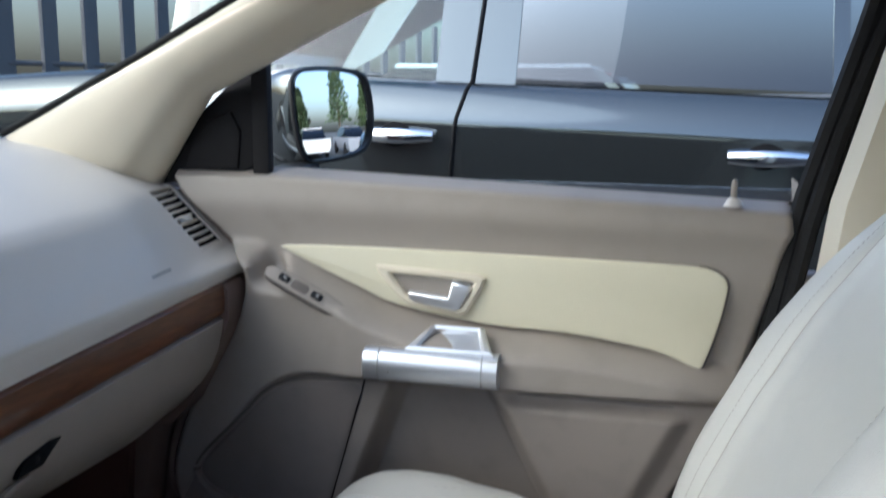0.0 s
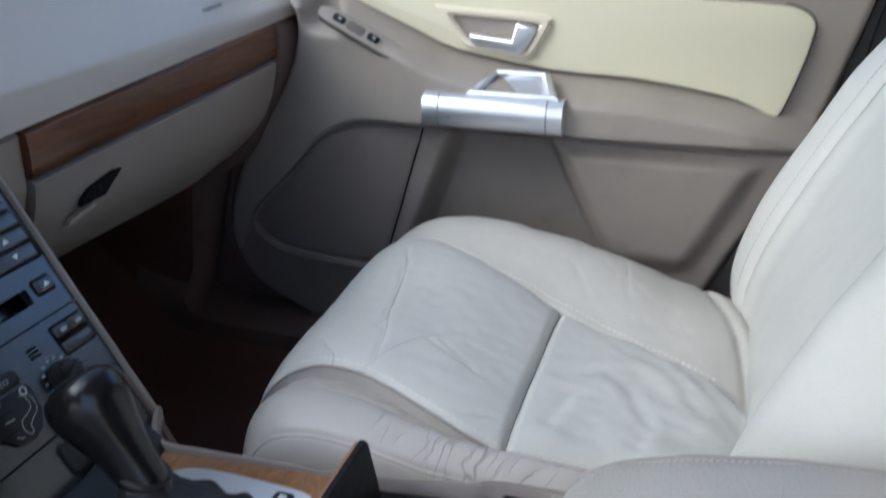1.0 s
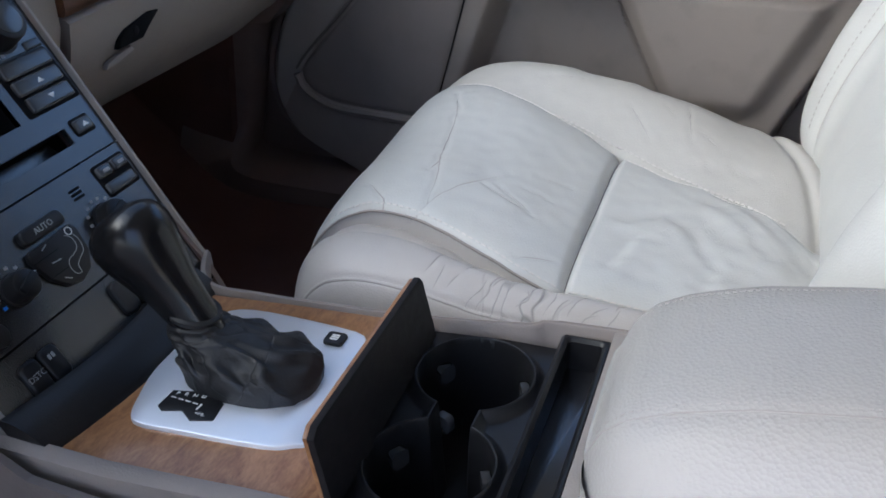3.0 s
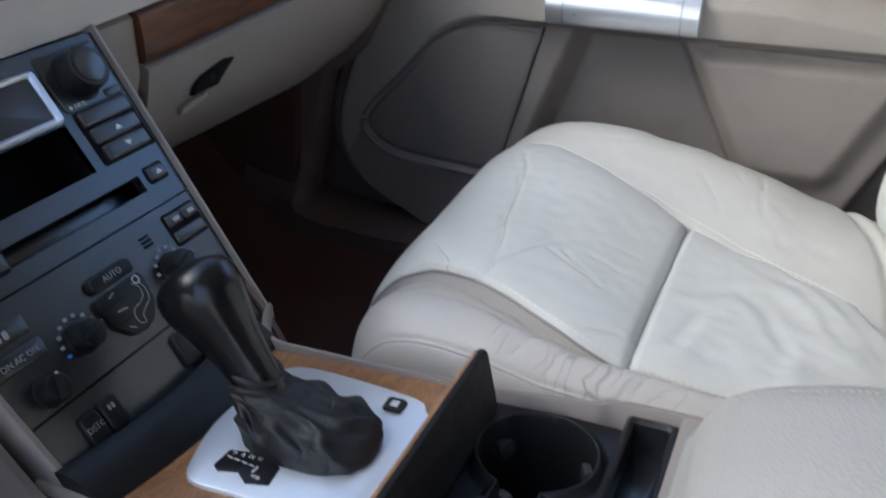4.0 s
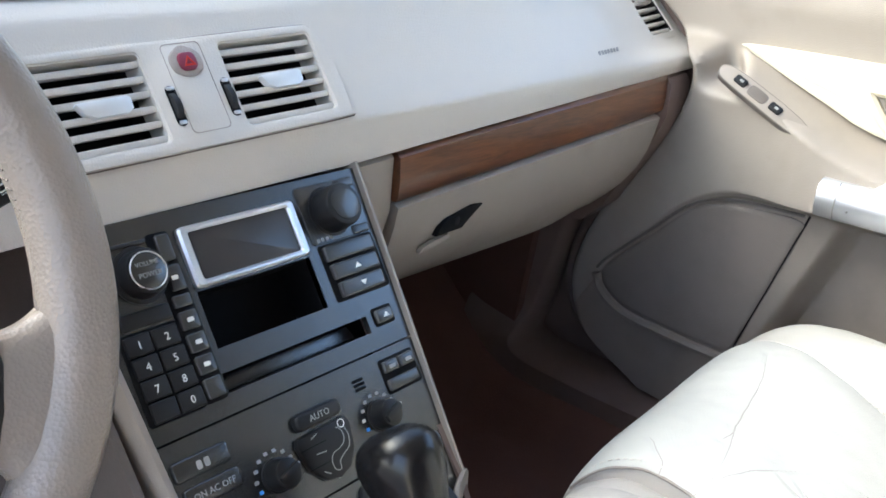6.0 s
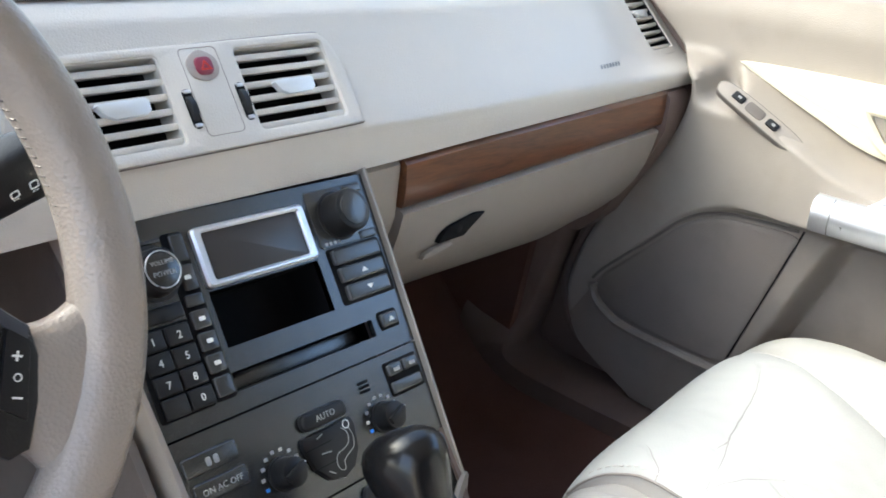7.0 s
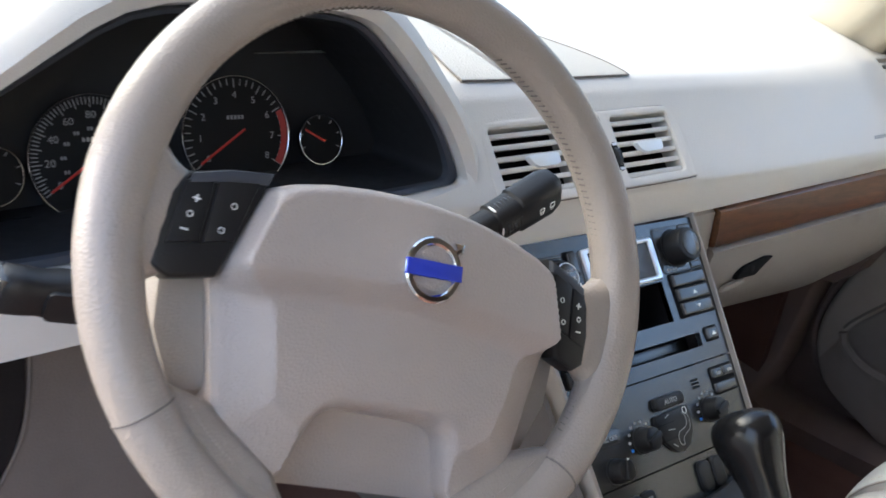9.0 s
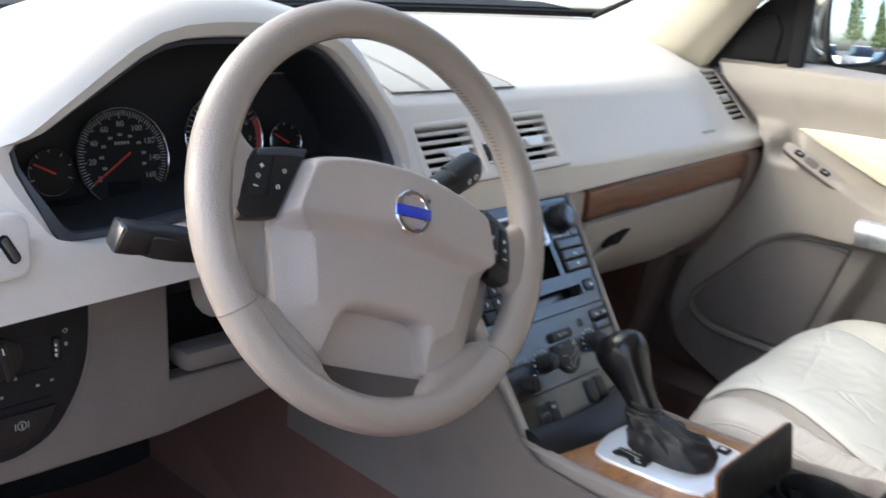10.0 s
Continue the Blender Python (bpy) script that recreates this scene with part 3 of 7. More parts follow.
# driver's cluster hood
OPEN = [(-0.606, 1.058), (-0.590, 1.012), (-0.577, 0.987), (-0.555, 0.981), (-0.47, 0.984), (-0.33, 0.996), (-0.215, 1.006), (-0.187, 1.011), (-0.190, 1.030), (-0.209, 1.066), (-0.237, 1.100),
        (-0.264, 1.128), (-0.288, 1.141), (-0.34, 1.146), (-0.392, 1.147), (-0.462, 1.139), (-0.530, 1.101), (-0.579, 1.071)]


def hood_ring(grow, y, drop=0.0, low=0.3):
    cx, cz = -0.39, 1.06
    out = []
    for x, z in [(p.x, p.y) for p in spline([(a, b, 0) for a, b in OPEN], 3, True)]:
        d = Vector((x - cx, z - cz))
        up = smooth(0.985, 1.05, z)
        g = grow * (low + (1 - low) * up)
        q = d + d.normalized() * g
        yy = y + 0.03 * max(0, (z - 1.0)) / 0.15
        out.append(Vector((cx + q.x, yy, cz + q.y - drop * up)))
    return out


bm = bmesh.new()
rings(bm, [hood_ring(0.0, 0.215), hood_ring(0.004, 0.200), hood_ring(0.016, 0.195), hood_ring(0.030, 0.205, 0.0, 0.45), hood_ring(0.040, 0.23, 0.0, 0.65), hood_ring(0.043, 0.32, 0.004, 0.4), hood_ring(0.039, 0.45, 0.014, 0.1), hood_ring(0.02, 0.60, 0.03, 0.1)], cap0=False, cap1=False)
part("cluster_hood", bm, M_DASH, dash, "greige hood over the instruments")
bm = bmesh.new()
rings(bm, [hood_ring(0.001, 0.214), hood_ring(-0.0012, 0.209, 0, 2.0), hood_ring(-0.0052, 0.212, 0, 2.4), hood_ring(-0.006, 0.218, 0, 2.4)], cap0=False, cap1=False)
part("bezel_frame", bm, M_SLATE, dash, "dark slate instrument surround")
bm = bmesh.new()
rings(bm, [hood_ring(-0.0057, 0.216, 0, 2.4), hood_ring(-0.009, 0.25, 0, 1.9), hood_ring(-0.009, 0.318, 0, 1.9)], cap0=False, cap1=True)
part("cluster_bezel", bm, material("housing_plastic", (0.020, 0.020, 0.022), 0.6, vary=0.2, spec=0.3), dash, "black instrument housing")

# gauges
GF = basis((0, 0.306, 1.0245), (1, 0, 0), (0, 0.22, 1))
cluster = thing("instrument_cluster", (-0.40, 0.31, 1.03), "black instrument cluster with four round dials", "instrument cluster")
for cx, cz, r, marks, step, a0, a1, needle in ((-0.535, -0.006, 0.021, 5, 0, 200, -20, 152), (-0.463, 0.002, 0.047, 17, 20, 215, -35, 214),
                                                      (-0.347, 0.014, 0.047, 9, 1, 215, -35, 213), (-0.268, 0.006, 0.021, 5, 0, 200, -20, 150)):
    dial = part("dial", prism(bmesh.new(), GF, circle(cx, cz, r, 40), 0, 0.004, 0.001), M_GAUGE, cluster, "round black dial")
    part("bezel_ring", frame_ring(bmesh.new(), GF, circle(cx, cz, r + 0.0007, 48), circle(cx, cz, r - 0.0003, 48), 0, 0.006, 0.0003), M_CHROME, dial, "thin chrome ring")
    bm = bmesh.new()
    small = r < 0.03
    count = marks * (2 if small else 4) - 3
    for k in range(count):
        a = radians(a0 + (a1 - a0) * k / (count - 1))
        long = k % (2 if small else 4) == 0
        m = GF @ pose(cx + r * 0.9 * math.cos(a), cz + r * 0.9 * math.sin(a), 0.004, 0, 0, math.degrees(a))
        box(bm, (-r * (0.10 if long else 0.05), -0.0004, 0), (r * 0.06, 0.0004, 0.0004), 0, m=m)
    part("dial_scale", bm, M_DIALPRINT, dial, "white dial scale")
    if not small:
        for k in range(0, 9):
            a = radians(a0 + (a1 - a0) * k / 8)
            part("numeral", text(bmesh.new(), str(k * step) if step else "", GF @ Matrix.Translation((cx + r * 0.68 * math.cos(a), cz + r * 0.68 * math.sin(a), 0.0043)), r * 0.17), M_DIALPRINT, dial, "white numeral")
        bm = bmesh.new()
        bars(bm, GF @ Matrix.Translation((0, 0, 0.0042)), cx, cz + r * 0.30, r * 0.34, r * 0.07, 5)
        if step > 1:
            for k in range(9):
                a = radians(a0 + (a1 - a0) * (k + 0.4) / 9)
                bars(bm, GF @ Matrix.Translation((0, 0, 0.0042)), cx + r * 0.47 * math.cos(a), cz + r * 0.47 * math.sin(a), r * 0.10, r * 0.06, 2)
        part("dial_print", bm, M_DIALPRINT, dial, "small pale print")
    a = radians(needle)
    nm = GF @ pose(cx, cz, 0.006, 0, 0, needle)
    part("needle", box(bmesh.new(), (-r * 0.16, -0.0008, 0), (r * 0.86, 0.0008, 0.001), 0, m=nm), M_RED, dial, "red needle")
bm = bmesh.new()
arc = [(-0.347 + rr * math.cos(radians(a)), 0.014 + rr * math.sin(radians(a))) for rr, seq in ((0.0462, range(-35, 26, 6)), (0.0405, range(25, -38, -6))) for a in seq]
prism(bm, GF, arc, 0.004, 0.0046, 0.0001, 1)
part("red_zone", bm, material("dull_red_print", (0.32, 0.025, 0.022), 0.5), cluster, "red arc of the rev counter")
for u0, u1, v0, v1 in ((-0.556, -0.510, -0.052, -0.036), (-0.482, -0.448, -0.034, -0.020), (-0.30, -0.235, -0.050, -0.036)):
    part("message_window", prism(bmesh.new(), GF, rrect(u0, u1, v0, v1, 0.002), 0.003, 0.0055, 0.0008), M_DARK, cluster, "dark message window")

# centre vents
VF = basis((0, 0.2105, 1.032), (1, 0, 0.032), (0, 0.57, 0.82))


def vent(name, u0, u1, v0, v1, f, slats=6, sub=dash, tab=0.0, body=None):
    body = body or part(name, frame_ring(bmesh.new(), f, rrect(u0 - 0.007, u1 + 0.007, v0 - 0.0095, v1 + 0.0055, 0.007), rrect(u0, u1, v0, v1, 0.004), -0.012, 0.0018, 0.0010), M_DASH, sub, "air vent in a greige frame")
    part("vent_duct", prism(bmesh.new(), f, rrect(u0 - 0.001, u1 + 0.001, v0 - 0.001, v1 + 0.001, 0.003), -0.045, -0.035, 0.001), M_DARK, body, "dark air duct")
    for side in ((u0 - 0.001, u0 + 0.0005), (u1 - 0.0005, u1 + 0.001)):
        part("duct_wall", box(bmesh.new(), (side[0], v0, -0.04), (side[1], v1, 0), 0, m=f), M_BLACK, body)
    h = (v1 - v0) / slats
    for k in range(slats):
        vc = v0 + (k + 0.5) * h
        m = f @ pose((u0 + u1) / 2, vc, -0.0085, 14, 0, 0)
        part("slat", box(bmesh.new(), (-(u1 - u0) / 2, -0.0024, -0.008), ((u1 - u0) / 2, 0.0024, 0.0075), 0.0016, 2, m), M_DASH, body)
    tab_pts = [(-0.0200, 0.0044), (-0.0192, 0.0056), (-0.0120, 0.0060), (0.0170, 0.0060), (0.0192, 0.0046), (0.0192, -0.0030), (0.0150, -0.0058), (-0.0085, -0.0062), (-0.0150, -0.0030)]
    k = min(1.0, (u1 - u0) / 0.085)
    part("slider", prism(bmesh.new(), f @ pose((u0 + u1) / 2 + tab, (v0 + v1) / 2 - 0.002, 0.0008, 4, 0, 0), [(x * k, y * k) for x, y in tab_pts], -0.004, 0.0022, 0.0010, 2), M_TAB, body, "pale silver vent slider")
    return body


def plate_with_holes(name, f, outer, holes, z0, z1, mat, parent, label, edge=0.0014):
    """A flat moulding with openings through it and softened edges."""
    bm = bmesh.new()
    fill = []
    for pts, grow in [(outer, 1)] + [(h, -1) for h in holes]:
        loops = [[f @ Vector((x, y, z0)) for x, y in pts], [f @ Vector((x, y, z1 - edge)) for x, y in pts],
                 [f @ Vector((x, y, z1 - edge * 0.3)) for x, y in inset(pts, grow * edge * 0.3)], [f @ Vector((x, y, z1)) for x, y in inset(pts, grow * edge)]]
        vs = rings(bm, loops, cap0=False, cap1=False)
        bm.edges.ensure_lookup_table()
        top = vs[-1]
        fill += [bm.edges.get((top[i], top[(i + 1) % len(top)])) for i in range(len(top))]
    bmesh.ops.triangle_fill(bm, edges=fill, use_beauty=True, use_dissolve=False)
    return part(name, bm, mat, parent, label)


# both centre vents share one moulded surround with a bowed end
HOUSE = [(p.x, p.y) for p in spline([(-0.156, 0.030, 0), (-0.150, 0.0345, 0), (-0.10, 0.0350, 0), (0.0, 0.0352, 0), (0.094, 0.0352, 0), (0.106, 0.0325, 0), (0.1145, 0.020, 0), (0.1185, 0.0, 0), (0.1190, -0.022, 0),
                                          (0.1175, -0.0415, 0), (0.110, -0.0455, 0), (0.0, -0.0460, 0), (-0.10, -0.0460, 0), (-0.150, -0.0455, 0), (-0.156, -0.041, 0), (-0.158, -0.005, 0)], 4, True)]
VENTS = [(-0.146, -0.0505, -0.0375, 0.0285), (0.0150, 0.1045, -0.0375, 0.0285)]
house = plate_with_holes("vent_surround", VF, HOUSE, [rrect(*v, 0.004) for v in VENTS], -0.012, 0.0024, M_DASH, dash, "greige surround of the centre vents")
part("surround_gap", tube(bmesh.new(), [VF @ Vector((x, y, -0.0006)) for x, y in inset(HOUSE, -0.0002)], 0.0010, 5, True), M_TAUPE_SHADED, house, "dark joint round the vents")
for (u0, u1, v0, v1), shift in zip(VENTS, (0.010, 0.002)):
    vent("vent", u0, u1, v0, v1, VF, tab=shift, body=part("vent", frame_ring(bmesh.new(), VF, rrect(u0 - 0.0004, u1 + 0.0004, v0 - 0.0004, v1 + 0.0004, 0.004), rrect(u0 + 0.0008, u1 - 0.0008, v0 + 0.0008, v1 - 0.0008, 0.004), -0.020, 0.0012, 0.0005), M_DASH, house, "louvred air vent"))
HF = VF @ Matrix.Translation((-0.0165, -0.008, 0.0010))
part("hazard_surround", prism(bmesh.new(), HF, [(p.x, p.y) for p in spline([(-0.0125, 0.030, 0), (0, 0.0375, 0), (0.0125, 0.030, 0), (0.0115, 0.018, 0), (0, 0.0135, 0), (-0.0115, 0.018, 0)], 5, True)], -0.004, 0.0030, 0.0015), M_HUB, dash, "mauve button surround")
hz = part("hazard_button", prism(bmesh.new(), HF, rrect(-0.0075, 0.0075, 0.0175, 0.0315, 0.005), 0.001, 0.0052, 0.002), material("hazard_red", (0.20, 0.030, 0.060), 0.35), dash, "dull red hazard button")
part("hazard_triangle", frame_ring(bmesh.new(), HF, [(-0.0050, 0.0205), (0.0050, 0.0205), (0, 0.0285)], [(-0.0030, 0.0218), (0.0030, 0.0218), (0, 0.0262)], 0.0052, 0.0056, 0.0001), M_RED, hz, "red triangle")
part("vent_centre_panel", frame_ring(bmesh.new(), HF, rrect(-0.0165, 0.0165, -0.0275, 0.0395, 0.004), rrect(-0.0160, 0.0160, -0.0270, 0.0390, 0.004), -0.002, 0.0018, 0.0002), M_TAUPE, dash, "panel joint between the vents")
for u in (-0.0380, 0.0085):
    wm = VF @ Matrix.Translation((u, -0.0135, 0.0022))
    slot = part("wheel_slot", prism(bmesh.new(), wm, rrect(-0.0042, 0.0042, -0.0150, 0.0150, 0.004), -0.004, 0.0006, 0.0003), M_DARK, house, "narrow black slot")
    bm = bmesh.new()
    rings(bm, [[wm @ pose(0, 0, -0.0085, 0, 90, 0) @ Vector((x, y, z)) for x, y in circle(0, 0, rr, 28)] for z, rr in ((-0.0030, 0.0122), (-0.0022, 0.0132), (0.0022, 0.0132), (0.0030, 0.0122))])
    part("thumb_wheel", bm, M_BLACK, slot, "black ribbed thumb wheel")
    for v in (-0.0125, 0.0128):
        part("wheel_mark", prism(bmesh.new(), wm, rrect(-0.0030, 0.0030, v - 0.0014, v + 0.0014, 0.001), 0, 0.0016, 0.0006), M_SILVER, slot, "silver end mark")
# side vent by the passenger door
PF = basis((0.7115, 0.2595, 1.064), (1, 0.10, 0.02), (0.06, 0.70, 0.71))
vent("vent", -0.0345, 0.0345, -0.056, 0.056, PF, 10)
# passenger airbag print
bm = bmesh.new()
sp = dash_at(0.534, 0.262, 0.0006)
bars(bm, basis(sp, (1, 0.0, 0.05), (0, 0.45, 0.9)), 0, 0, 0.045, 0.005, 7)
part("airbag_print", bm, M_GREYPRINT, dash, "small grey print")

# walnut strip and glove box
WS = [(0.185, 0.9535, 0.9085), (0.30, 0.960, 0.914), (0.45, 0.968, 0.9225), (0.58, 0.975, 0.930), (0.676, 0.980, 0.9345)]


def face_y(x):
    return 0.190 - 0.009 * smooth(0.2, 0.68, x)


bm = bmesh.new()
loops = []
for x in lin(0.184, 0.672, 30):
    t, b, y = interp(x, [(a, c) for a, c, d in WS]), interp(x, [(a, d) for a, c, d in WS]), face_y(x)
    loops.append([Vector((x - 0.02 * smooth(0.62, 0.672, x) * (k in (1, 2)), yy, zz)) for k, (yy, zz) in enumerate(((y + 0.012, t + 0.003), (y + 0.012, b), (y - 0.001, b + 0.0005), (y - 0.0035, b + 0.004), (y - 0.0045, (t + b) / 2), (y - 0.0030, t - 0.003), (y + 0.002, t + 0.001)))])
rings(bm, loops)
part("wood_strip", bm, M_WOOD, dash, "glossy dark walnut strip")
bm = bmesh.new()
loops = []
for x in lin(0.186, 0.664, 30):
    b, y = interp(x, [(a, d) for a, c, d in WS]) - 0.003, face_y(x)
    low = 0.776 + 0.012 * smooth(0.50, 0.66, x) ** 2
    h = b - low
    loops.append([Vector((x, yy, zz)) for yy, zz in ((y + 0.06, b), (y + 0.001, b), (y - 0.003, b - 0.003), (y + 0.001, b - h * 0.18), (y + 0.007, b - h * 0.34), (y + 0.018, b - h * 0.52), (y + 0.036, b - h * 0.70), (y + 0.058, b - h * 0.86), (y + 0.080, low), (y + 0.26, low - 0.004))])
rings(bm, loops)
glove = part("glove_box_door", bm, M_TAUPE, dash, "taupe glove box door")
LF = basis((0, 0.1965, 0), (1, -0.018, 0), (0, 0, 1))
# Raised plate whose dark colour gives the shade of a sunken latch.
part("latch_recess", prism(bmesh.new(), LF, [(0.2475, 0.8600), (0.2520, 0.8605), (0.2860, 0.8610), (0.2960, 0.8680), (0.3170, 0.8810), (0.3000, 0.8830), (0.2620, 0.8750), (0.2540, 0.8690)], -0.004, 0.0026, 0.0008), M_DARK, glove, "raised dark plate for the shaded latch recess")
part("latch_lip", prism(bmesh.new(), LF @ pose(0, 0, -0.0055), [(0.2300, 0.8450), (0.2420, 0.8450), (0.2760, 0.8520), (0.2720, 0.8565), (0.2480, 0.8535), (0.2340, 0.8500)], -0.002, 0.0035, 0.0014), M_TAUPE, glove, "pale latch lip")
part("latch_lock", prism(bmesh.new(), LF, circle(0.277, 0.8705, 0.0045, 16), 0, 0.0034, 0.001), M_MATT, glove, "round black lock")
bm = bmesh.new()
loops = []
for x in lin(0.127, 0.182, 6):
    b = interp(x, ZB) - 0.003
    loops.append([Vector((x, yy, zz)) for yy, zz in ((0.26, b), (0.198, b), (0.193, b - 0.004), (0.194, 0.90), (0.208, 0.855), (0.236, 0.805), (0.262, 0.782), (0.42, 0.775))])
rings(bm, loops)
part("stack_side_panel", bm, M_TAUPE, dash, "taupe filler panel")
bm = bmesh.new()
loops = []
for x in lin(0.667, 0.728, 6):
    loops.append([Vector((x, yy - 0.004 * smooth(0.728, 0.667, x), zz)) for yy, zz in ((0.30, 0.978), (0.182, 0.978), (0.176, 0.970), (0.175, 0.93), (0.186, 0.90), (0.200, 0.872), (0.222, 0.835), (0.247, 0.79), (0.275, 0.762), (0.36, 0.752))])
rings(bm, loops)
# Brown instead of taupe stands for the shadow beside the glove box.
part("dash_end_panel", bm, M_BROWN_LIT, dash, "taupe dashboard end, shadow put into a browner colour")
bm = bmesh.new()
box(bm, (0.774, 0.02, 0.46), (0.795, 0.55, 1.10), 0.004)
part("door_jamb", bm, M_BROWN_LIT, dash, "taupe door jamb, browned for shade")
bm = bmesh.new()
box(bm, (-0.70, 0.30, 0.875), (0.70, 0.80, 0.95), 0.02)
box(bm, (0.12, 0.26, 0.846), (0.55, 0.60, 0.875), 0.01)
part("dash_core", bm, M_BLACK, dash, "dark inner dashboard body")

# lower driver's side
DP = basis((0, 0.190, 0), (1, 0, 0), (0, 0.06, 1))
# The knee panel's taupe is darkened to stand for the shade there.
part("knee_panel", prism(bmesh.new(), DP, [(-0.70, 0.770), (-0.60, 0.766), (-0.46, 0.765), (-0.34, 0.777), (-0.26, 0.788), (-0.26, 0.826), (-0.34, 0.8205), (-0.452, 0.8195), (-0.4535, 0.939), (-0.70, 0.926)], -0.02, 0.004, 0.004, 3), M_TAUPE_SHADED, dash, "taupe panel below the dashboard, shade put into its colour")
# Near-black sheet behind the panel stands for the shaded hollow.
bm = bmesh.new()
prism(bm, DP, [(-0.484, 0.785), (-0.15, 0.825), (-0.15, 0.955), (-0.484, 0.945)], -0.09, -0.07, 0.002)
part("knee_recess", bm, M_DARK, dash, "near-black sheet for the shade beside the steering column")
bm = bmesh.new()
box(bm, (-0.440, 0.226, 0.824), (-0.33, 0.262, 0.846), 0.008)
# The tray's dimness is in its colour too.
part("recess_tray", bm, M_TAUPE_SHADED, dash, "small taupe tray in the recess, darkened for its shade")
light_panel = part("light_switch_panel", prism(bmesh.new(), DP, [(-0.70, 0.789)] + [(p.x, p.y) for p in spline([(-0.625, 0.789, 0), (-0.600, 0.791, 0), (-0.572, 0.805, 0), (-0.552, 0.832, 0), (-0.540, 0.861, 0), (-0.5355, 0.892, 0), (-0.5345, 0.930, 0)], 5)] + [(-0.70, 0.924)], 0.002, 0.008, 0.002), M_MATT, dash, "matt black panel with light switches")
part("panel_lip", tube(bmesh.new(), [DP @ Vector((p.x + 0.0025, p.y - 0.002, 0.0035)) for p in spline([(-0.655, 0.7885, 0), (-0.600, 0.791, 0), (-0.572, 0.805, 0), (-0.552, 0.832, 0), (-0.540, 0.861, 0), (-0.5355, 0.892, 0), (-0.5345, 0.916, 0)], 5)], 0.0024, 8), M_TAUPE_SHADED, dash, "rounded lip round the switch panel")
light_knob = part("light_knob", prism(bmesh.new(), DP, circle(-0.6145, 0.882, 0.0185, 28), 0.006, 0.014, 0.003), M_BLACK, light_panel, "round black light switch")
part("knob_grip", prism(bmesh.new(), DP @ pose(-0.6145, 0.882, 0, 0, 0, 12), rrect(-0.0042, 0.0042, -0.017, 0.017, 0.003), 0.012, 0.022, 0.0025), M_BLACK, light_knob, "raised grip of the light switch")
part("grip_mark", bars(bmesh.new(), DP @ pose(-0.6145, 0.882, 0.0222, 0, 0, 12), 0, 0.011, 0.0012, 0.006), M_WHITE, light_knob, "white pointer")
for ang in (150, 195, 240, 300):
    part("switch_print", bars(bmesh.new(), DP @ Matrix.Translation((0, 0, 0.0084)), -0.6145 + 0.0235 * math.cos(radians(ang)), 0.882 + 0.0235 * math.sin(radians(ang)), 0.003, 0.003), M_GREYPRINT, light_panel, "dim switch symbol")
for u in (-0.5660, -0.6480):
    slot = part("dimmer_slot", prism(bmesh.new(), DP, rrect(u - 0.0042, u + 0.0042, 0.869, 0.892, 0.002), 0.0068, 0.0086, 0.0004), M_DARK, light_panel, "slot of a dimmer wheel")
    part("dimmer_wheel", prism(bmesh.new(), DP, rrect(u - 0.0024, u + 0.0024, 0.8715, 0.8895, 0.002), 0.006, 0.0105, 0.001), M_BUTTON, slot, "narrow ribbed dimmer wheel")
    for k in range(3):
        part("wheel_rib", prism(bmesh.new(), DP, rrect(u - 0.0024, u - 0.0004, 0.874 + 0.0045 * k, 0.8765 + 0.0045 * k, 0.0006), 0.0100, 0.0110, 0.0002), M_SILVER, slot, "bright rib")
part("switch_print", frame_ring(bmesh.new(), DP, circle(-0.5574, 0.8949, 0.0022, 12), circle(-0.5574, 0.8949, 0.0016, 12), 0.0078, 0.0083, 0.0001), M_GREYPRINT, light_panel, "ringed lamp symbol")
for u, v, w, h in ((-0.5571, 0.8828, 0.0030, 0.0034), (-0.5840, 0.8510, 0.0036, 0.0024), (-0.5714, 0.8529, 0.0034, 0.0024), (-0.6153, 0.8478, 0.0040, 0.0026)):
    part("switch_print", bars(bmesh.new(), DP @ Matrix.Translation((0, 0, 0.0084)), u, v, w, h, 2), M_GREYPRINT, light_panel, "dim switch symbol")
for v in (0.8375, 0.8640):
    part("panel_joint", prism(bmesh.new(), DP, [(-0.70, v - 0.001), (-0.5725, v), (-0.5725, v + 0.0012), (-0.70, v + 0.0002)], 0.007, 0.0086, 0.0003), M_DARK, light_panel, "joint in the panel")
brake = part("brake_release", prism(bmesh.new(), DP, [(-0.655, 0.799), (-0.604, 0.799), (-0.586, 0.806), (-0.574, 0.820), (-0.5705, 0.8305), (-0.655, 0.8295)], 0.006, 0.0112, 0.0018, 3), M_BLACK, light_panel, "black parking brake release handle")
part("switch_print", frame_ring(bmesh.new(), DP, circle(-0.601, 0.8194, 0.0042, 16), circle(-0.601, 0.8194, 0.0034, 16), 0.0110, 0.0115, 0.0001), M_GREYPRINT, brake, "ringed brake symbol")
part("switch_print", bars(bmesh.new(), DP @ Matrix.Translation((0, 0, 0.0114)), -0.601, 0.8194, 0.0012, 0.0045), M_GREYPRINT, brake)
for sgn in (-1, 1):
    part("switch_print", bars(bmesh.new(), DP @ Matrix.Translation((0, 0, 0.0114)), -0.601 + sgn * 0.0056, 0.8194, 0.0008, 0.0060), M_GREYPRINT, brake)
SV = basis((-0.655, 0.183, 0.985), (1, 0, 0), (0, 0.1, 1))
vent_pad = part("vent_pad", prism(bmesh.new(), SV, rrect(-0.03, 0.0455, -0.0175, 0.034, 0.014, 6), 0, 0.005, 0.0035, 3), M_DASH, dash, "rounded surround of the driver's vent")
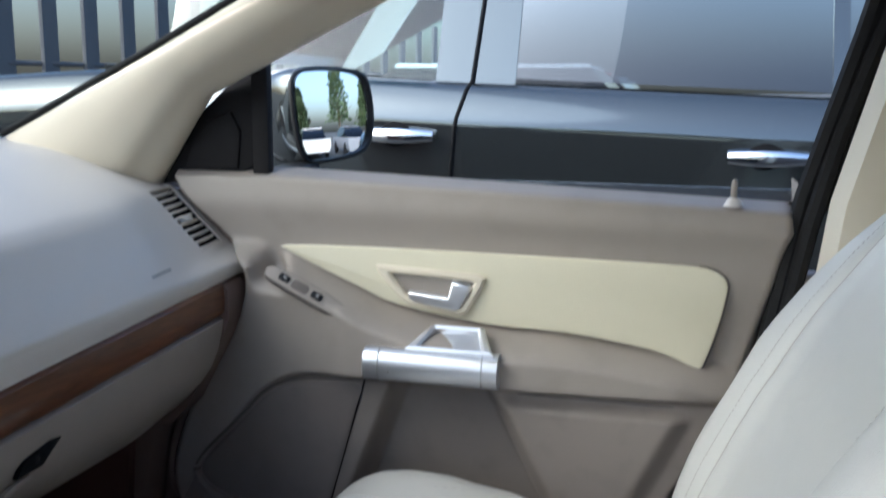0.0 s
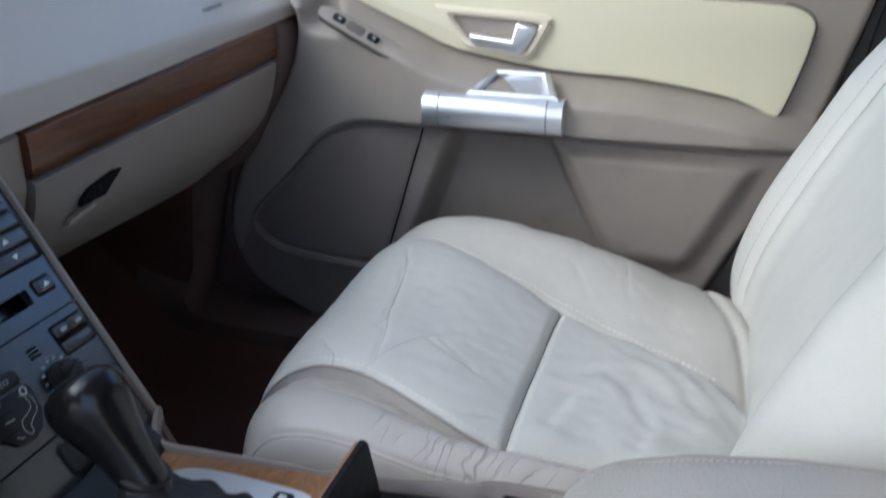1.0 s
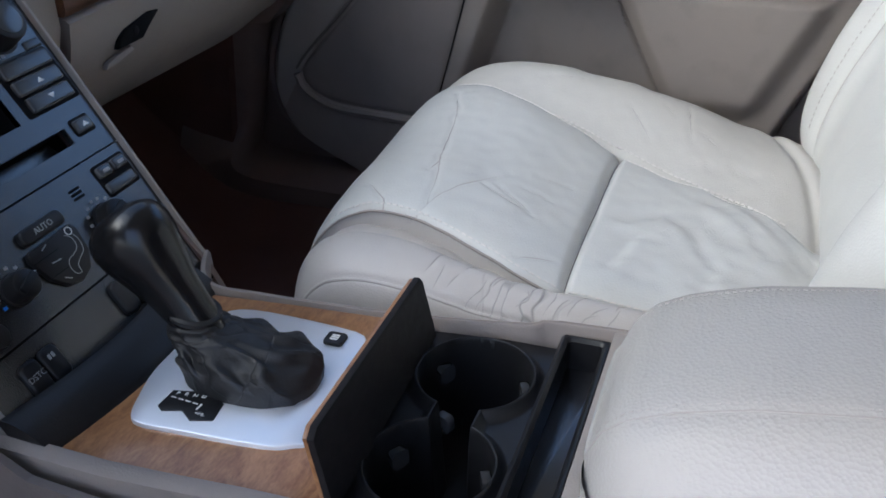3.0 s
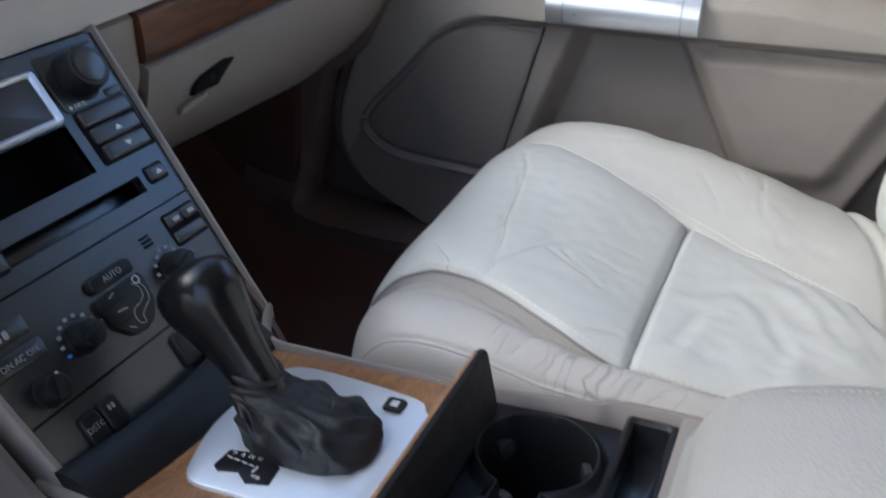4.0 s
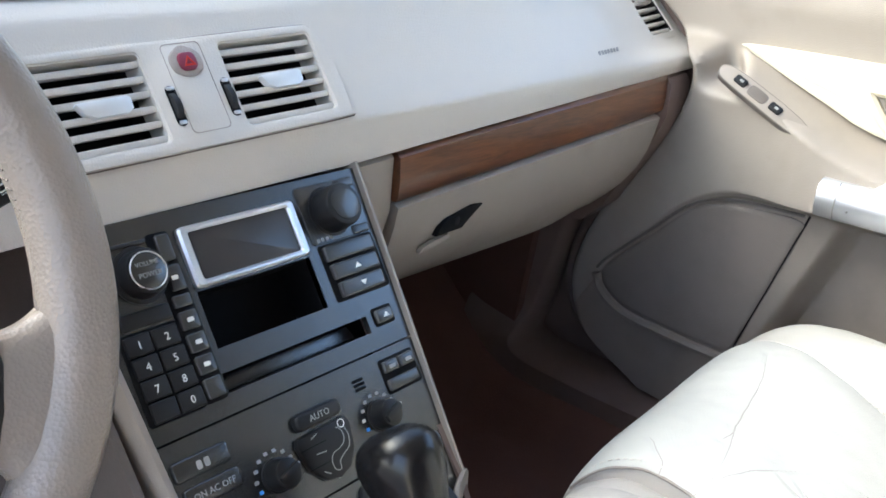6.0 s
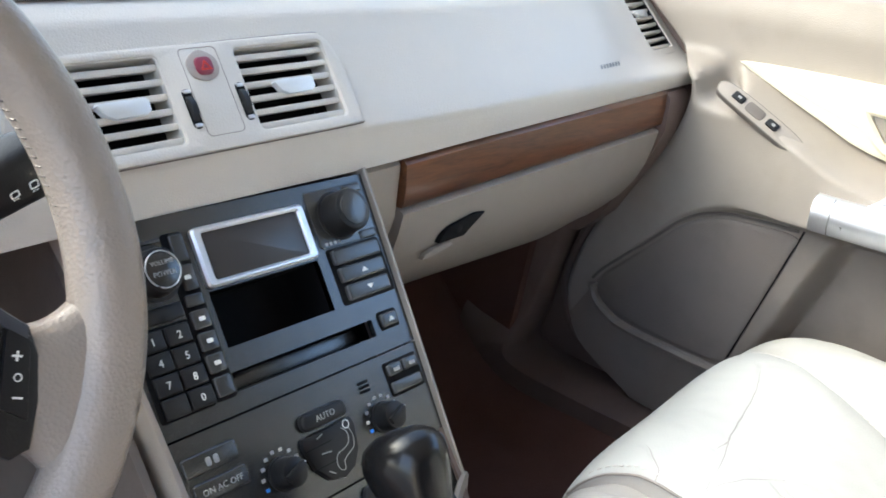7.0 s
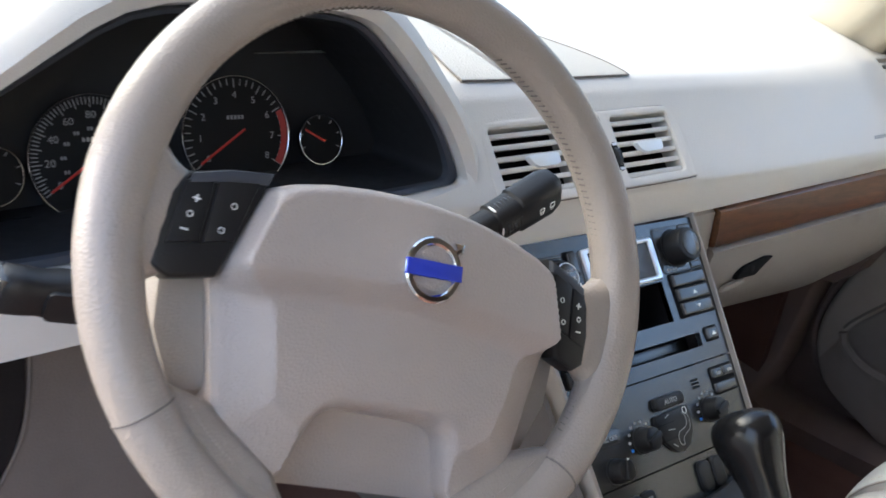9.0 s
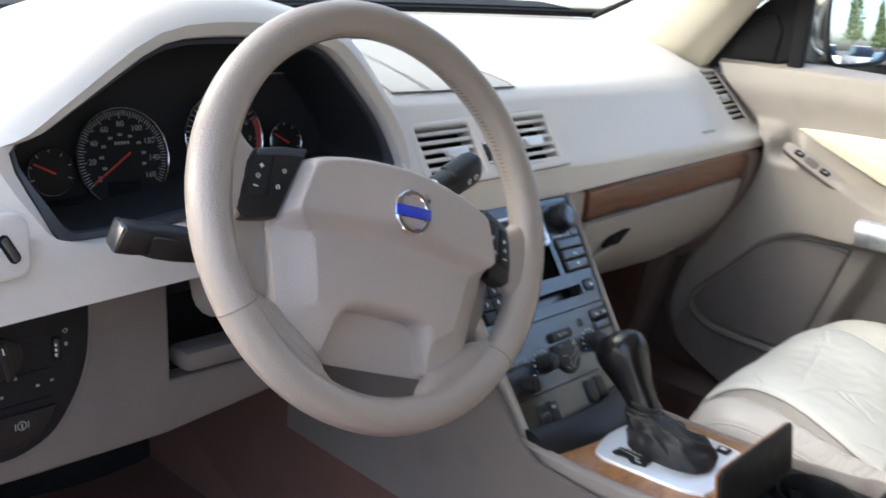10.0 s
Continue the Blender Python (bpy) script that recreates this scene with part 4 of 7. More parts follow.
part("vent_slot", prism(bmesh.new(), SV @ pose(0.0285, 0.0065, 0, 0, 0, 28), rrect(-0.0048, 0.0048, -0.0125, 0.0125, 0.0045), 0.003, 0.0056, 0.0008), M_DARK, vent_pad, "dark slot")
part("vent_wheel", prism(bmesh.new(), SV @ pose(0.0285, 0.0065, 0, 0, 0, 28), rrect(-0.0028, 0.0028, -0.0105, 0.0105, 0.0025), 0.004, 0.0090, 0.0015), M_BUTTON, vent_pad, "black thumb wheel")

# ---- centre stack ----
SF = basis((0, 0.183, 0.954), (1, 0, 0), (0, 0.562, 0.827))
stack = thing("centre_stack", (0, 0.10, 0.85), "charcoal centre stack with radio and climate controls", "control panel")


def edge_l(d):
    return -0.138 + 0.020 * d / 0.29


def edge_r(d):
    return 0.1195 - 0.012 * d / 0.29


def bar_of(bm, d0, d1, ul=None, ur=None, z0=-0.006, z1=0.0):
    q = [(ul if ul is not None else edge_l(d0), -d0), (ul if ul is not None else edge_l(d1), -d1), (ur if ur is not None else edge_r(d1), -d1), (ur if ur is not None else edge_r(d0), -d0)]
    rings(bm, [[SF @ Vector((x, y, z)) for x, y in q] for z in (z0, z1)])


for rows in ((0.0, 0.060), (0.060, 0.1015, None, -0.060), (0.060, 0.1015, 0.0435, None), (0.1015, 0.1185), (0.1185, 0.1325, None, -0.064), (0.1185, 0.1325, 0.0755, None), (0.1325, 0.1465)):
    bm = bmesh.new()
    bar_of(bm, *rows)
    part("fascia_panel", bm, M_FASCIA, stack, "charcoal radio fascia panel", smooth=0)
bm = bmesh.new()
bar_of(bm, 0.148, 0.2275)
part("climate_fascia", bm, M_FASCIA, stack, "charcoal climate fascia", smooth=0)
bm = bmesh.new()
bar_of(bm, 0.229, 0.286)
part("lower_fascia", bm, M_FASCIA, stack, "charcoal lower fascia", smooth=0)
for a, b, c, d in ((-0.002, 0.292, None, None), (0.06, 0.1015, -0.062, -0.060), (0.06, 0.1015, 0.0435, 0.0455), (0.1015, 0.104, -0.06, 0.0435), (0.058, 0.060, -0.06, 0.0435), (0.1325, 0.134, -0.064, 0.0755), (0.117, 0.1185, -0.064, 0.0755)):
    bm = bmesh.new()
    bar_of(bm, a, b, c, d, -0.045, -0.001 if c is not None else -0.042)
    part("pocket_lining", bm, M_DARK, stack, "black pocket lining", smooth=0)
part("pocket_floor", prism(bmesh.new(), SF, [(-0.058, -0.1325), (-0.050, -0.1205), (0.068, -0.1205), (0.0735, -0.1325)], -0.024, -0.018, 0.001), M_FASCIA, stack, "sloped slot floor")
scr = part("display_frame", frame_ring(bmesh.new(), SF, rrect(-0.0605, 0.0440, -0.0585, -0.0140, 0.004), rrect(-0.0525, 0.0365, -0.0535, -0.0185, 0.002), 0, 0.0050, 0.0018), M_SILVER, stack, "satin silver display frame")
part("display", prism(bmesh.new(), SF, rrect(-0.0525, 0.0365, -0.0535, -0.0185, 0.001), 0.0, 0.0022, 0.0003), M_SCREEN, scr, "dark grey glossy display")


def key(name, u0, u1, d0, d1, r=0.003, h=0.004, mat=None, parent=None, label="", bevel=None, dome=True):
    """A key with softly domed top and dark gaps beside it."""
    b = bevel or min(0.0026, 0.85 * r, 0.30 * min(u1 - u0, d1 - d0), h * 0.8 if h > 0.002 else 0.0010)
    g = 0.0003 if mat is None or mat is M_BLACK else 0.0
    return part(name, prism(bmesh.new(), SF, rrect(u0 + g, u1 - g, -d1 + g, -d0 - g, min(r, 0.45 * (d1 - d0))), -0.001, h, b, 4), mat or M_BUTTON, parent or stack, label)


def printed(body, u, d, size, parent, h=0.0042, mat=None, rot=0):
    part("print", text(bmesh.new(), body, SF @ pose(u, -d, h, 0, 0, rot), size), mat or M_WHITE, parent)


def marks(parent, u, d, w, hgt, h=0.0042, n=1, mat=None):
    part("print", bars(bmesh.new(), SF @ Matrix.Translation((0, 0, h)), u, -d, w, hgt, n), mat or M_WHITE, parent)


def knob(name, u, d, r, h, parent=None, skirt=0.0, mat=None, label="", cap=None):
    bm = bmesh.new()
    z = [(-0.001, r + skirt), (0.002, r + skirt), (0.0025, r), (h - 0.002, r * 0.94), (h - 0.0006, r * 0.90), (h, r * 0.80)]
    rings(bm, [[SF @ Vector((u + rr * math.cos(a), -d + rr * math.sin(a), zz)) for a in [2 * math.pi * (k + 0.0) / 36 for k in range(36)]] for zz, rr in z])
    ob = part(name, bm, mat or M_BLACK, parent or stack, label)
    if cap is M_FASCIA:
        part("knob_ring", frame_ring(bmesh.new(), SF, circle(u, -d, r * 0.785, 32), circle(u, -d, r * 0.74, 32), h - 0.001, h + 0.0010, 0.0002), M_SILVER, ob, "thin silver ring")
    if cap:
        part("knob_face", prism(bmesh.new(), SF, circle(u, -d, r * 0.72, 28), h - 0.001, h + 0.0008, 0.0006), cap, ob, "paler knob face")
    return ob


# dark beds behind the key groups
for u0, u1, d0, d1 in ((0.0535, 0.1125, 0.0545, 0.1015), (-0.0832, -0.0650, 0.0130, 0.1345), (-0.1265, -0.0828, 0.0730, 0.1350), (0.0815, 0.1042, 0.1150, 0.1305), (0.0690, 0.1085, 0.1550, 0.1835)):
    part("key_bed", prism(bmesh.new(), SF, rrect(u0, u1, -d1, -d0, 0.003), -0.002, 0.0005, 0.0003), M_DARK, stack, "dark gap behind the keys")
# right-hand radio keys
key("button_plate", 0.050, 0.1135, 0.006, 0.054, 0.004, 0.0012, M_FASCIA, None, "plate behind the tuning knob")
knob("tuning_knob", 0.078, 0.030, 0.0185, 0.022, None, 0.002, M_BLACK, "large black tuning knob", M_BUTTON)
marks(stack, 0.064, 0.0505, 0.018, 0.003, 0.0014, 4, M_GREYPRINT)
key("button", 0.091, 0.113, 0.0065, 0.0145, 0.002, 0.0025)
key("button", 0.093, 0.112, 0.046, 0.054, 0.002, 0.0025)
for k, d in enumerate((0.0555, 0.0705, 0.0855)):
    b = key("button", 0.056 + 0.0015 * k, 0.1095 - 0.001 * k, d, d + 0.0142, 0.003, 0.0045, None, None, "wide grey radio key")
    if k:
        part("print", prism(bmesh.new(), SF, [(0.080, -d - 0.009), (0.087, -d - 0.009), (0.0835, -d - 0.005)] if k == 1 else [(0.080, -d - 0.005), (0.0835, -d - 0.009), (0.087, -d - 0.005)], 0.0045, 0.0048, 0.0001, 1), M_WHITE, b, "white arrow")
b = key("eject_button", 0.083, 0.1025, 0.1165, 0.1290, 0.003, 0.004, None, None, "grey eject key")
part("print", prism(bmesh.new(), SF, [(0.090, -0.1245), (0.097, -0.1245), (0.0935, -0.1205)], 0.004, 0.0043, 0.0001, 1), M_WHITE, b, "white arrow")
# left-hand radio keys
vol = knob("volume_knob", -0.0965, 0.0380, 0.0168, 0.014, None, 0.003, M_BLACK, "round black volume knob", M_FASCIA)
printed("VOLUME", -0.0965, 0.0335, 0.0044, vol, 0.0152, M_GREYPRINT)
printed("POWER", -0.0965, 0.0410, 0.0050, vol, 0.0152, M_GREYPRINT)
for d0, d1 in ((0.0145, 0.0350), (0.0365, 0.0560), (0.0575, 0.0675), (0.069, 0.0835), (0.085, 0.0995), (0.101, 0.1155), (0.117, 0.1325)):
    b = key("button", -0.0815 if d0 > 0.05 else -0.078, -0.0665, d0, d1, 0.002, 0.0035, None, None, "slim grey key")
    if d0 > 0.03 and d0 != 0.0575 and d0 < 0.11:
        marks(b, -0.074, (d0 + d1) / 2, 0.005, 0.003, 0.0036)
key("button", -0.121, -0.0835, 0.0145, 0.0180, 0.001, 0.002)
key("button", -0.122, -0.0835, 0.0600, 0.0720, 0.002, 0.0022, M_BLACK)
digits = ["1", "2", None, "4", "5", None, "7", "8", None, "", "0", None]
for row in range(4):
    for col in range(2):
        u0 = -0.1245 + 0.0005 * row + col * 0.0205
        d0 = 0.0745 + row * 0.0150
        b = key("number_key", u0, u0 + 0.0195, d0, d0 + 0.0142, 0.0015, 0.0028, M_BLACK, None, "small black number key")
        s = digits[row * 3 + col]
        if s:
            printed(s, u0 + 0.010, d0 + 0.0075, 0.0075, b, 0.003)
# climate controls
for k in range(3):
    part("sensor_slot", prism(bmesh.new(), SF, rrect(0.0385, 0.0495, -0.163 - k * 0.0035, -0.1608 - k * 0.0035, 0.0004, 1), -0.001, 0.0008, 0.0002), M_DARK, stack, "dark sensor slot")
for u0 in (0.071, 0.0895):
    b = key("button", u0, u0 + 0.0175, 0.1565, 0.1675, 0.003, 0.004)
    marks(b, u0 + 0.009, 0.1625, 0.007, 0.003, 0.0042, 1, M_GREYPRINT)
key("button", 0.0705, 0.1060, 0.1710, 0.1820, 0.003, 0.0035)
b = key("auto_button", -0.0265, 0.0175, 0.1655, 0.1785, 0.005, 0.006, M_BLACK, None, "oval black key")
printed("AUTO", -0.0045, 0.1720, 0.0068, b, 0.0062, M_GREYPRINT)
cl = part("airflow_block", prism(bmesh.new(), SF, [(-0.029, -0.1815), (0.018, -0.1805), (0.0205, -0.186), (0.017, -0.205), (0.008, -0.2165), (-0.004, -0.2205), (-0.016, -0.2175), (-0.0265, -0.206), (-0.0315, -0.187)], -0.001, 0.0045, 0.002), M_BLACK, stack, "rounded black block of airflow keys")
for d in (0.1905, 0.2055):
    part("key_joint", prism(bmesh.new(), SF, [(-0.030, -d), (-0.006, -d), (-0.006, -d - 0.0006), (-0.030, -d - 0.0006)], 0.004, 0.0048, 0.0001, 1), M_DARK, cl)
figure = [(0.006, -0.1855), (0.010, -0.190), (0.009, -0.197), (0.003, -0.2005), (-0.004, -0.202), (-0.0075, -0.207), (-0.0065, -0.213), (-0.002, -0.2145), (-0.0005, -0.209), (0.005, -0.2055), (0.012, -0.202), (0.0145, -0.194), (0.0125, -0.187)]
part("print", tube(bmesh.new(), [SF @ Vector((p.x, p.y, 0.0047)) for p in spline([(a, b, 0) for a, b in figure], 4)], 0.00035, 5), M_GREYPRINT, cl, "thin white outline symbol")
part("print", tube(bmesh.new(), [SF @ Vector((p[0], p[1], 0.0047)) for p in circle(0.0115, -0.1845, 0.0030, 14)], 0.0004, 5, True), M_WHITE, cl, "small white ring")
for pts in ([(-0.018, -0.1855), (-0.012, -0.1835)], [(-0.018, -0.197), (-0.009, -0.198)], [(-0.012, -0.214), (-0.017, -0.2105)]):
    part("print", tube(bmesh.new(), [SF @ Vector((a, b, 0.0047)) for a, b in pts], 0.0005, 5), M_GREYPRINT, cl, "white airflow arrow")
for u, d, r, dots in ((-0.052, 0.1975, 0.0115, 1), (0.0530, 0.1935, 0.0115, 1), (-0.0965, 0.2140, 0.0105, 0)):
    kn = knob("climate_knob", u, d, r, 0.016, None, 0.001, M_BLACK, "round black climate knob")
    part("pointer", box(bmesh.new(), (r * 0.35, -0.0008, 0.0158), (r * 0.95, 0.0008, 0.0166), 0, m=SF @ pose(u, -d, 0, 0, 0, 20 if dots else 70)), M_WHITE, kn, "white pointer line")
    part("grip", box(bmesh.new(), (-r * 0.8, -0.003, 0.013), (r * 0.8, 0.003, 0.019), 0.0014, 2, SF @ pose(u, -d, 0, 0, 0, 20 if dots else 70)), M_BLACK, kn, "raised grip bar")
    if dots:
        for k in range(9):
            a = radians(200 - k * 25)
            mt = M_BLUEDOT if k == 0 else M_RED if k == 8 else M_GREYPRINT
            part("scale_mark", bars(bmesh.new(), SF @ pose(u + (r + 0.0055) * math.cos(a), -d + (r + 0.0055) * math.sin(a), 0.0004, 0, 0, 0), 0, 0, 0.0034, 0.0026), mt, stack, "small temperature mark")
b = key("button", -0.124, -0.080, 0.1600, 0.1740, 0.003, 0.0025, M_FASCIA)
marks(b, -0.101, 0.1675, 0.012, 0.006, 0.0027, 2, M_GREYPRINT)
b = key("ac_button", -0.122, -0.078, 0.1785, 0.1925, 0.003, 0.0025, M_FASCIA)
printed("ON AC OFF", -0.100, 0.1860, 0.0062, b, 0.0027, M_GREYPRINT)
for u0, body in ((-0.094, "DSTC"), (-0.0755, "")):
    b = key("button", u0, u0 + 0.0175, 0.2395, 0.2660, 0.005, 0.004, M_BLACK, None, "tall black oval key")
    if body:
        printed(body, u0 + 0.0088, 0.2520, 0.0062, b, 0.0042, M_GREYPRINT)
    else:
        marks(b, u0 + 0.0088, 0.2470, 0.007, 0.004, 0.0042, 2, M_GREYPRINT)
for u0 in (0.0075, 0.0265):
    key("button", u0, u0 + 0.0175, 0.2345, 0.2640, 0.006, 0.005, M_BLACK, None, "tall black oval key")
# rails at both sides
for s, fn in ((1, edge_r), (-1, edge_l)):
    bm = bmesh.new()
    loops = []
    for d in lin(-0.004, 0.270 if s > 0 else 0.300, 12):
        e = fn(d)
        k = 0.6 if s > 0 else 1.0
        loops.append([SF @ Vector((e + s * a * k, -d, b)) for a, b in ((0.0005, -0.03), (0.0005, 0.002), (0.002, 0.0045), (0.006, 0.0045), (0.009, 0.001), (0.010, -0.03))])
    rings(bm, loops)
    part("side_rail", bm, M_TAUPE, stack, "taupe rail beside the controls")
WALL_L = [(0.200, 0.945), (0.032, 0.742), (0.0, 0.722), (-0.12, 0.712), (-0.12, 0.60), (0.06, 0.585), (0.42, 0.60), (0.42, 0.94)]
WALL_R = [(0.200, 0.945), (0.032, 0.738), (0.012, 0.70), (0.07, 0.645), (0.20, 0.70), (0.42, 0.80), (0.42, 0.94)]
# Left wall: one darkened taupe replaces its shading towards the footwell.
for s, x, mat, outline in ((-1, -0.144, M_TAUPE_SHADED, WALL_L), (1, 0.105, M_BROWN_LIT, WALL_R)):
    bm = bmesh.new()
    rings(bm, [[Vector((x + dx, y, z)) for y, z in outline] for dx in (0, s * 0.006)])
    part("side_wall", bm, mat, stack, "side wall of the stack in shaded taupe" if s < 0 else "brownish side wall", smooth=0)
bm = bmesh.new()
FOOT = [(0.060, 0.715), (0.0395, 0.7385), (0.034, 0.7445), (0.026, 0.7445), (0.012, 0.739), (0.002, 0.732), (-0.003, 0.726), (-0.004, 0.700), (0.04, 0.69)]
rings(bm, [[Vector((x, y + dy, z)) for y, z in FOOT] for x, dy in [(x, -0.014 * math.sin(math.pi * (x + 0.128) / 0.21) + 0.006 * smooth(0.02, 0.09, x)) for x in lin(-0.128, 0.082, 24)]])
part("stack_foot", bm, M_BLACK, stack, "rounded dark foot below the stack")
part("storage_sill", prism(bmesh.new(), SF, [(edge_l(0.288), -0.288), (edge_r(0.288), -0.288), (0.100, -0.318), (-0.117, -0.318)], -0.030, -0.004, 0.008, 3), M_BLACK, stack, "black sill below the stack")

# ---- steering wheel ----
WC = Vector((-0.3915, 0.013, 1.029))
WF = basis(WC, (0.99768, -0.06802, 0.0), (0.0268, 0.39303, 0.91914)) @ pose(0, 0, 0, 0, 0, -20)
wheel = thing("steering_wheel", tuple(WC), "taupe leather steering wheel with a rotated rim", "steering wheel")
R, r0 = 0.1622, 0.0150
bm = bmesh.new()
loops = []
for i in range(120):
    a = 2 * math.pi * i / 120
    fat = 1 + 0.10 * (bump(math.degrees(a) % 360, 0, 24) + bump(math.degrees(a) % 360, 360, 24) + bump(math.degrees(a) % 360, 180, 24))
    ring = []
    for j in range(16):
        b = 2 * math.pi * j / 16
        ring.append(WF @ Vector(((R + r0 * fat * math.cos(b)) * math.cos(a), (R + r0 * fat * math.cos(b)) * math.sin(a), r0 * 1.05 * math.sin(b))))
    loops.append(ring)
rings(bm, loops + [loops[0]], cap0=False, cap1=False)
bmesh.ops.remove_doubles(bm, verts=bm.verts[:], dist=1e-6)
rim = part("rim", bm, M_WHEEL, wheel, "worn taupe leather rim")
for a in (218, -38):
    c = WF @ pose(0, 0, 0, 0, 0, a)
    part("rim_seam", tube(bmesh.new(), [c @ Vector((R + (r0 - 0.0002) * math.cos(b), 0, (r0 * 1.05 - 0.0002) * math.sin(b))) for b in [2 * math.pi * k / 24 for k in range(24)]], 0.0007, 5, True), M_TAUPE_SHADED, rim, "leather seam")
for a0, a1 in ((5, 75), (105, 175), (-30, -8), (188, 215)):
    n = int((a1 - a0) / 1.6)
    bm = bmesh.new()
    for k in range(n):
        a = radians(a0 + (a1 - a0) * k / n)
        ends = []
        for b, da in ((radians(172), 0.0), (radians(188), 0.55)):
            rr, q = R + (r0 + 0.0002) * math.cos(b), a + radians(da)
            ends.append(WF @ Vector((rr * math.cos(q), rr * math.sin(q), (r0 + 0.0002) * 1.05 * math.sin(b))))
        tube(bm, ends, 0.0005, 4)
    part("stitching", bm, M_TAUPE_SHADED, rim, "dark row of stitches")
# airbag cover
half = [(0, 0.0365), (0.020, 0.0360), (0.040, 0.0340), (0.060, 0.0305), (0.078, 0.0255), (0.089, 0.0205), (0.0945, 0.0160), (0.0985, 0.004), (0.1035, -0.012), (0.1075, -0.026), (0.1080, -0.033), (0.1055, -0.043), (0.1010, -0.063), (0.0960, -0.085),
        (0.0935, -0.0975), (0.0880, -0.1055), (0.0740, -0.1150), (0.0610, -0.1225), (0.0555, -0.1235), (0.0515, -0.1190), (0.0470, -0.1060), (0.0425, -0.0945), (0.0385, -0.0885), (0.0320, -0.0850), (0.0220, -0.0838), (0.0, -0.0836)]
HUB = half + [(-x, y) for x, y in half[-2:0:-1]]
SIDE = set(range(6, 18))


def seg_dist(px, py, segs):
    """Distance and nearest point from arrays of points to a set of segments."""
    best = np.full(px.shape, 9.0)
    nx, ny = px.copy(), py.copy()
    for (ax, ay), (bx, by) in segs:
        dx, dy = bx - ax, by - ay
        t = np.clip(((px - ax) * dx + (py - ay) * dy) / (dx * dx + dy * dy), 0, 1)
        qx, qy = ax + t * dx, ay + t * dy
        d = np.hypot(px - qx, py - qy)
        m = d < best
        best, nx, ny = np.where(m, d, best), np.where(m, qx, nx), np.where(m, qy, ny)
    return best, nx, ny


n_h = len(HUB)
all_segs = [(HUB[i], HUB[(i + 1) % n_h]) for i in range(n_h)]
side_segs = [(half[i], half[i + 1]) for i in SIDE] + [((-half[i][0], half[i][1]), (-half[i + 1][0], half[i + 1][1])) for i in SIDE]
rest_segs = [sg for sg in all_segs if sg not in side_segs and (sg[1], sg[0]) not in side_segs]
step = 0.0012
gx, gy = np.meshgrid(np.arange(-0.1116, 0.1118, step), np.arange(-0.1278, 0.041, step), indexing="ij")
d_all, near_x, near_y = seg_dist(gx, gy, all_segs)
inside = np.zeros(gx.shape, bool)
for (ax, ay), (bx, by) in all_segs:
    if ay != by:
        inside ^= ((ay > gy) != (by > gy)) & (gx < ax + (gy - ay) * (bx - ax) / (by - ay))
vx, vy = np.where(inside, gx, near_x), np.where(inside, gy, near_y)
d_side, _, _ = seg_dist(vx, vy, side_segs)
d_rest, _, _ = seg_dist(vx, vy, rest_segs)


def cover_z(x, y, ds, dr):
    crown = 0.0125 + 0.0065 * bump(math.hypot(x, y - 0.000), 0, 0.036) + 0.0110 * smooth(-0.029, -0.012, y + 0.10 * abs(x)) - 0.010 * smooth(-0.06, -0.125, y)
    wide = 0.0062 + 0.0215 * smooth(-0.020, -0.042, y)
    side = 0.94 * min(1.0, ds / wide) + 0.06 * smooth(0.0, 0.15, ds / wide)
    rest = math.sqrt(1 - (1 - min(1.0, dr / 0.0085)) ** 2)
    return -0.004 + (crown + 0.004) * min(side, rest)


bm = bmesh.new()
vert = {}


def cover_vert(i, j):
    if (i, j) not in vert:
        x, y = float(vx[i, j]), float(vy[i, j])
        vert[i, j] = bm.verts.new(WF @ Vector((x, y, cover_z(x, y, float(d_side[i, j]), float(d_rest[i, j])))))
    return vert[i, j]


for i in range(gx.shape[0] - 1):
    for j in range(gx.shape[1] - 1):
        quad = [(i, j), (i + 1, j), (i + 1, j + 1), (i, j + 1)]
        if any(inside[q] for q in quad):
            bm.faces.new([cover_vert(*q) for q in quad])
bmesh.ops.remove_doubles(bm, verts=bm.verts[:], dist=0.0002)
rings(bm, [[WF @ Vector((x, y, z)) for x, y in HUB] for z in (-0.004, -0.032)], cap0=False, cap1=False)
hub = part("airbag_cover", bm, M_HUB, wheel, "mauve taupe airbag cover", smooth=70)
part("hub_back", prism(bmesh.new(), WF, [(-0.118, 0.012), (0.118, 0.012), (0.133, -0.030), (0.130, -0.060), (0.114, -0.092), (0.05, -0.078), (-0.05, -0.078), (-0.114, -0.092), (-0.130, -0.060), (-0.133, -0.030)], -0.055, -0.014, 0.012), M_TAUPE, wheel, "taupe hub body")
bm = bmesh.new()
grid(bm, lambda u, v: WF @ Vector((u * (0.046 + 0.014 * v), -0.080 - 0.046 * v, -0.004 - 0.014 * v ** 0.7 - 0.006 * (1 - abs(u) ** 4))), lin(-1, 1, 24), lin(0, 1, 12))
part("lower_tray", bm, M_HUB, wheel, "recessed lower spoke web")
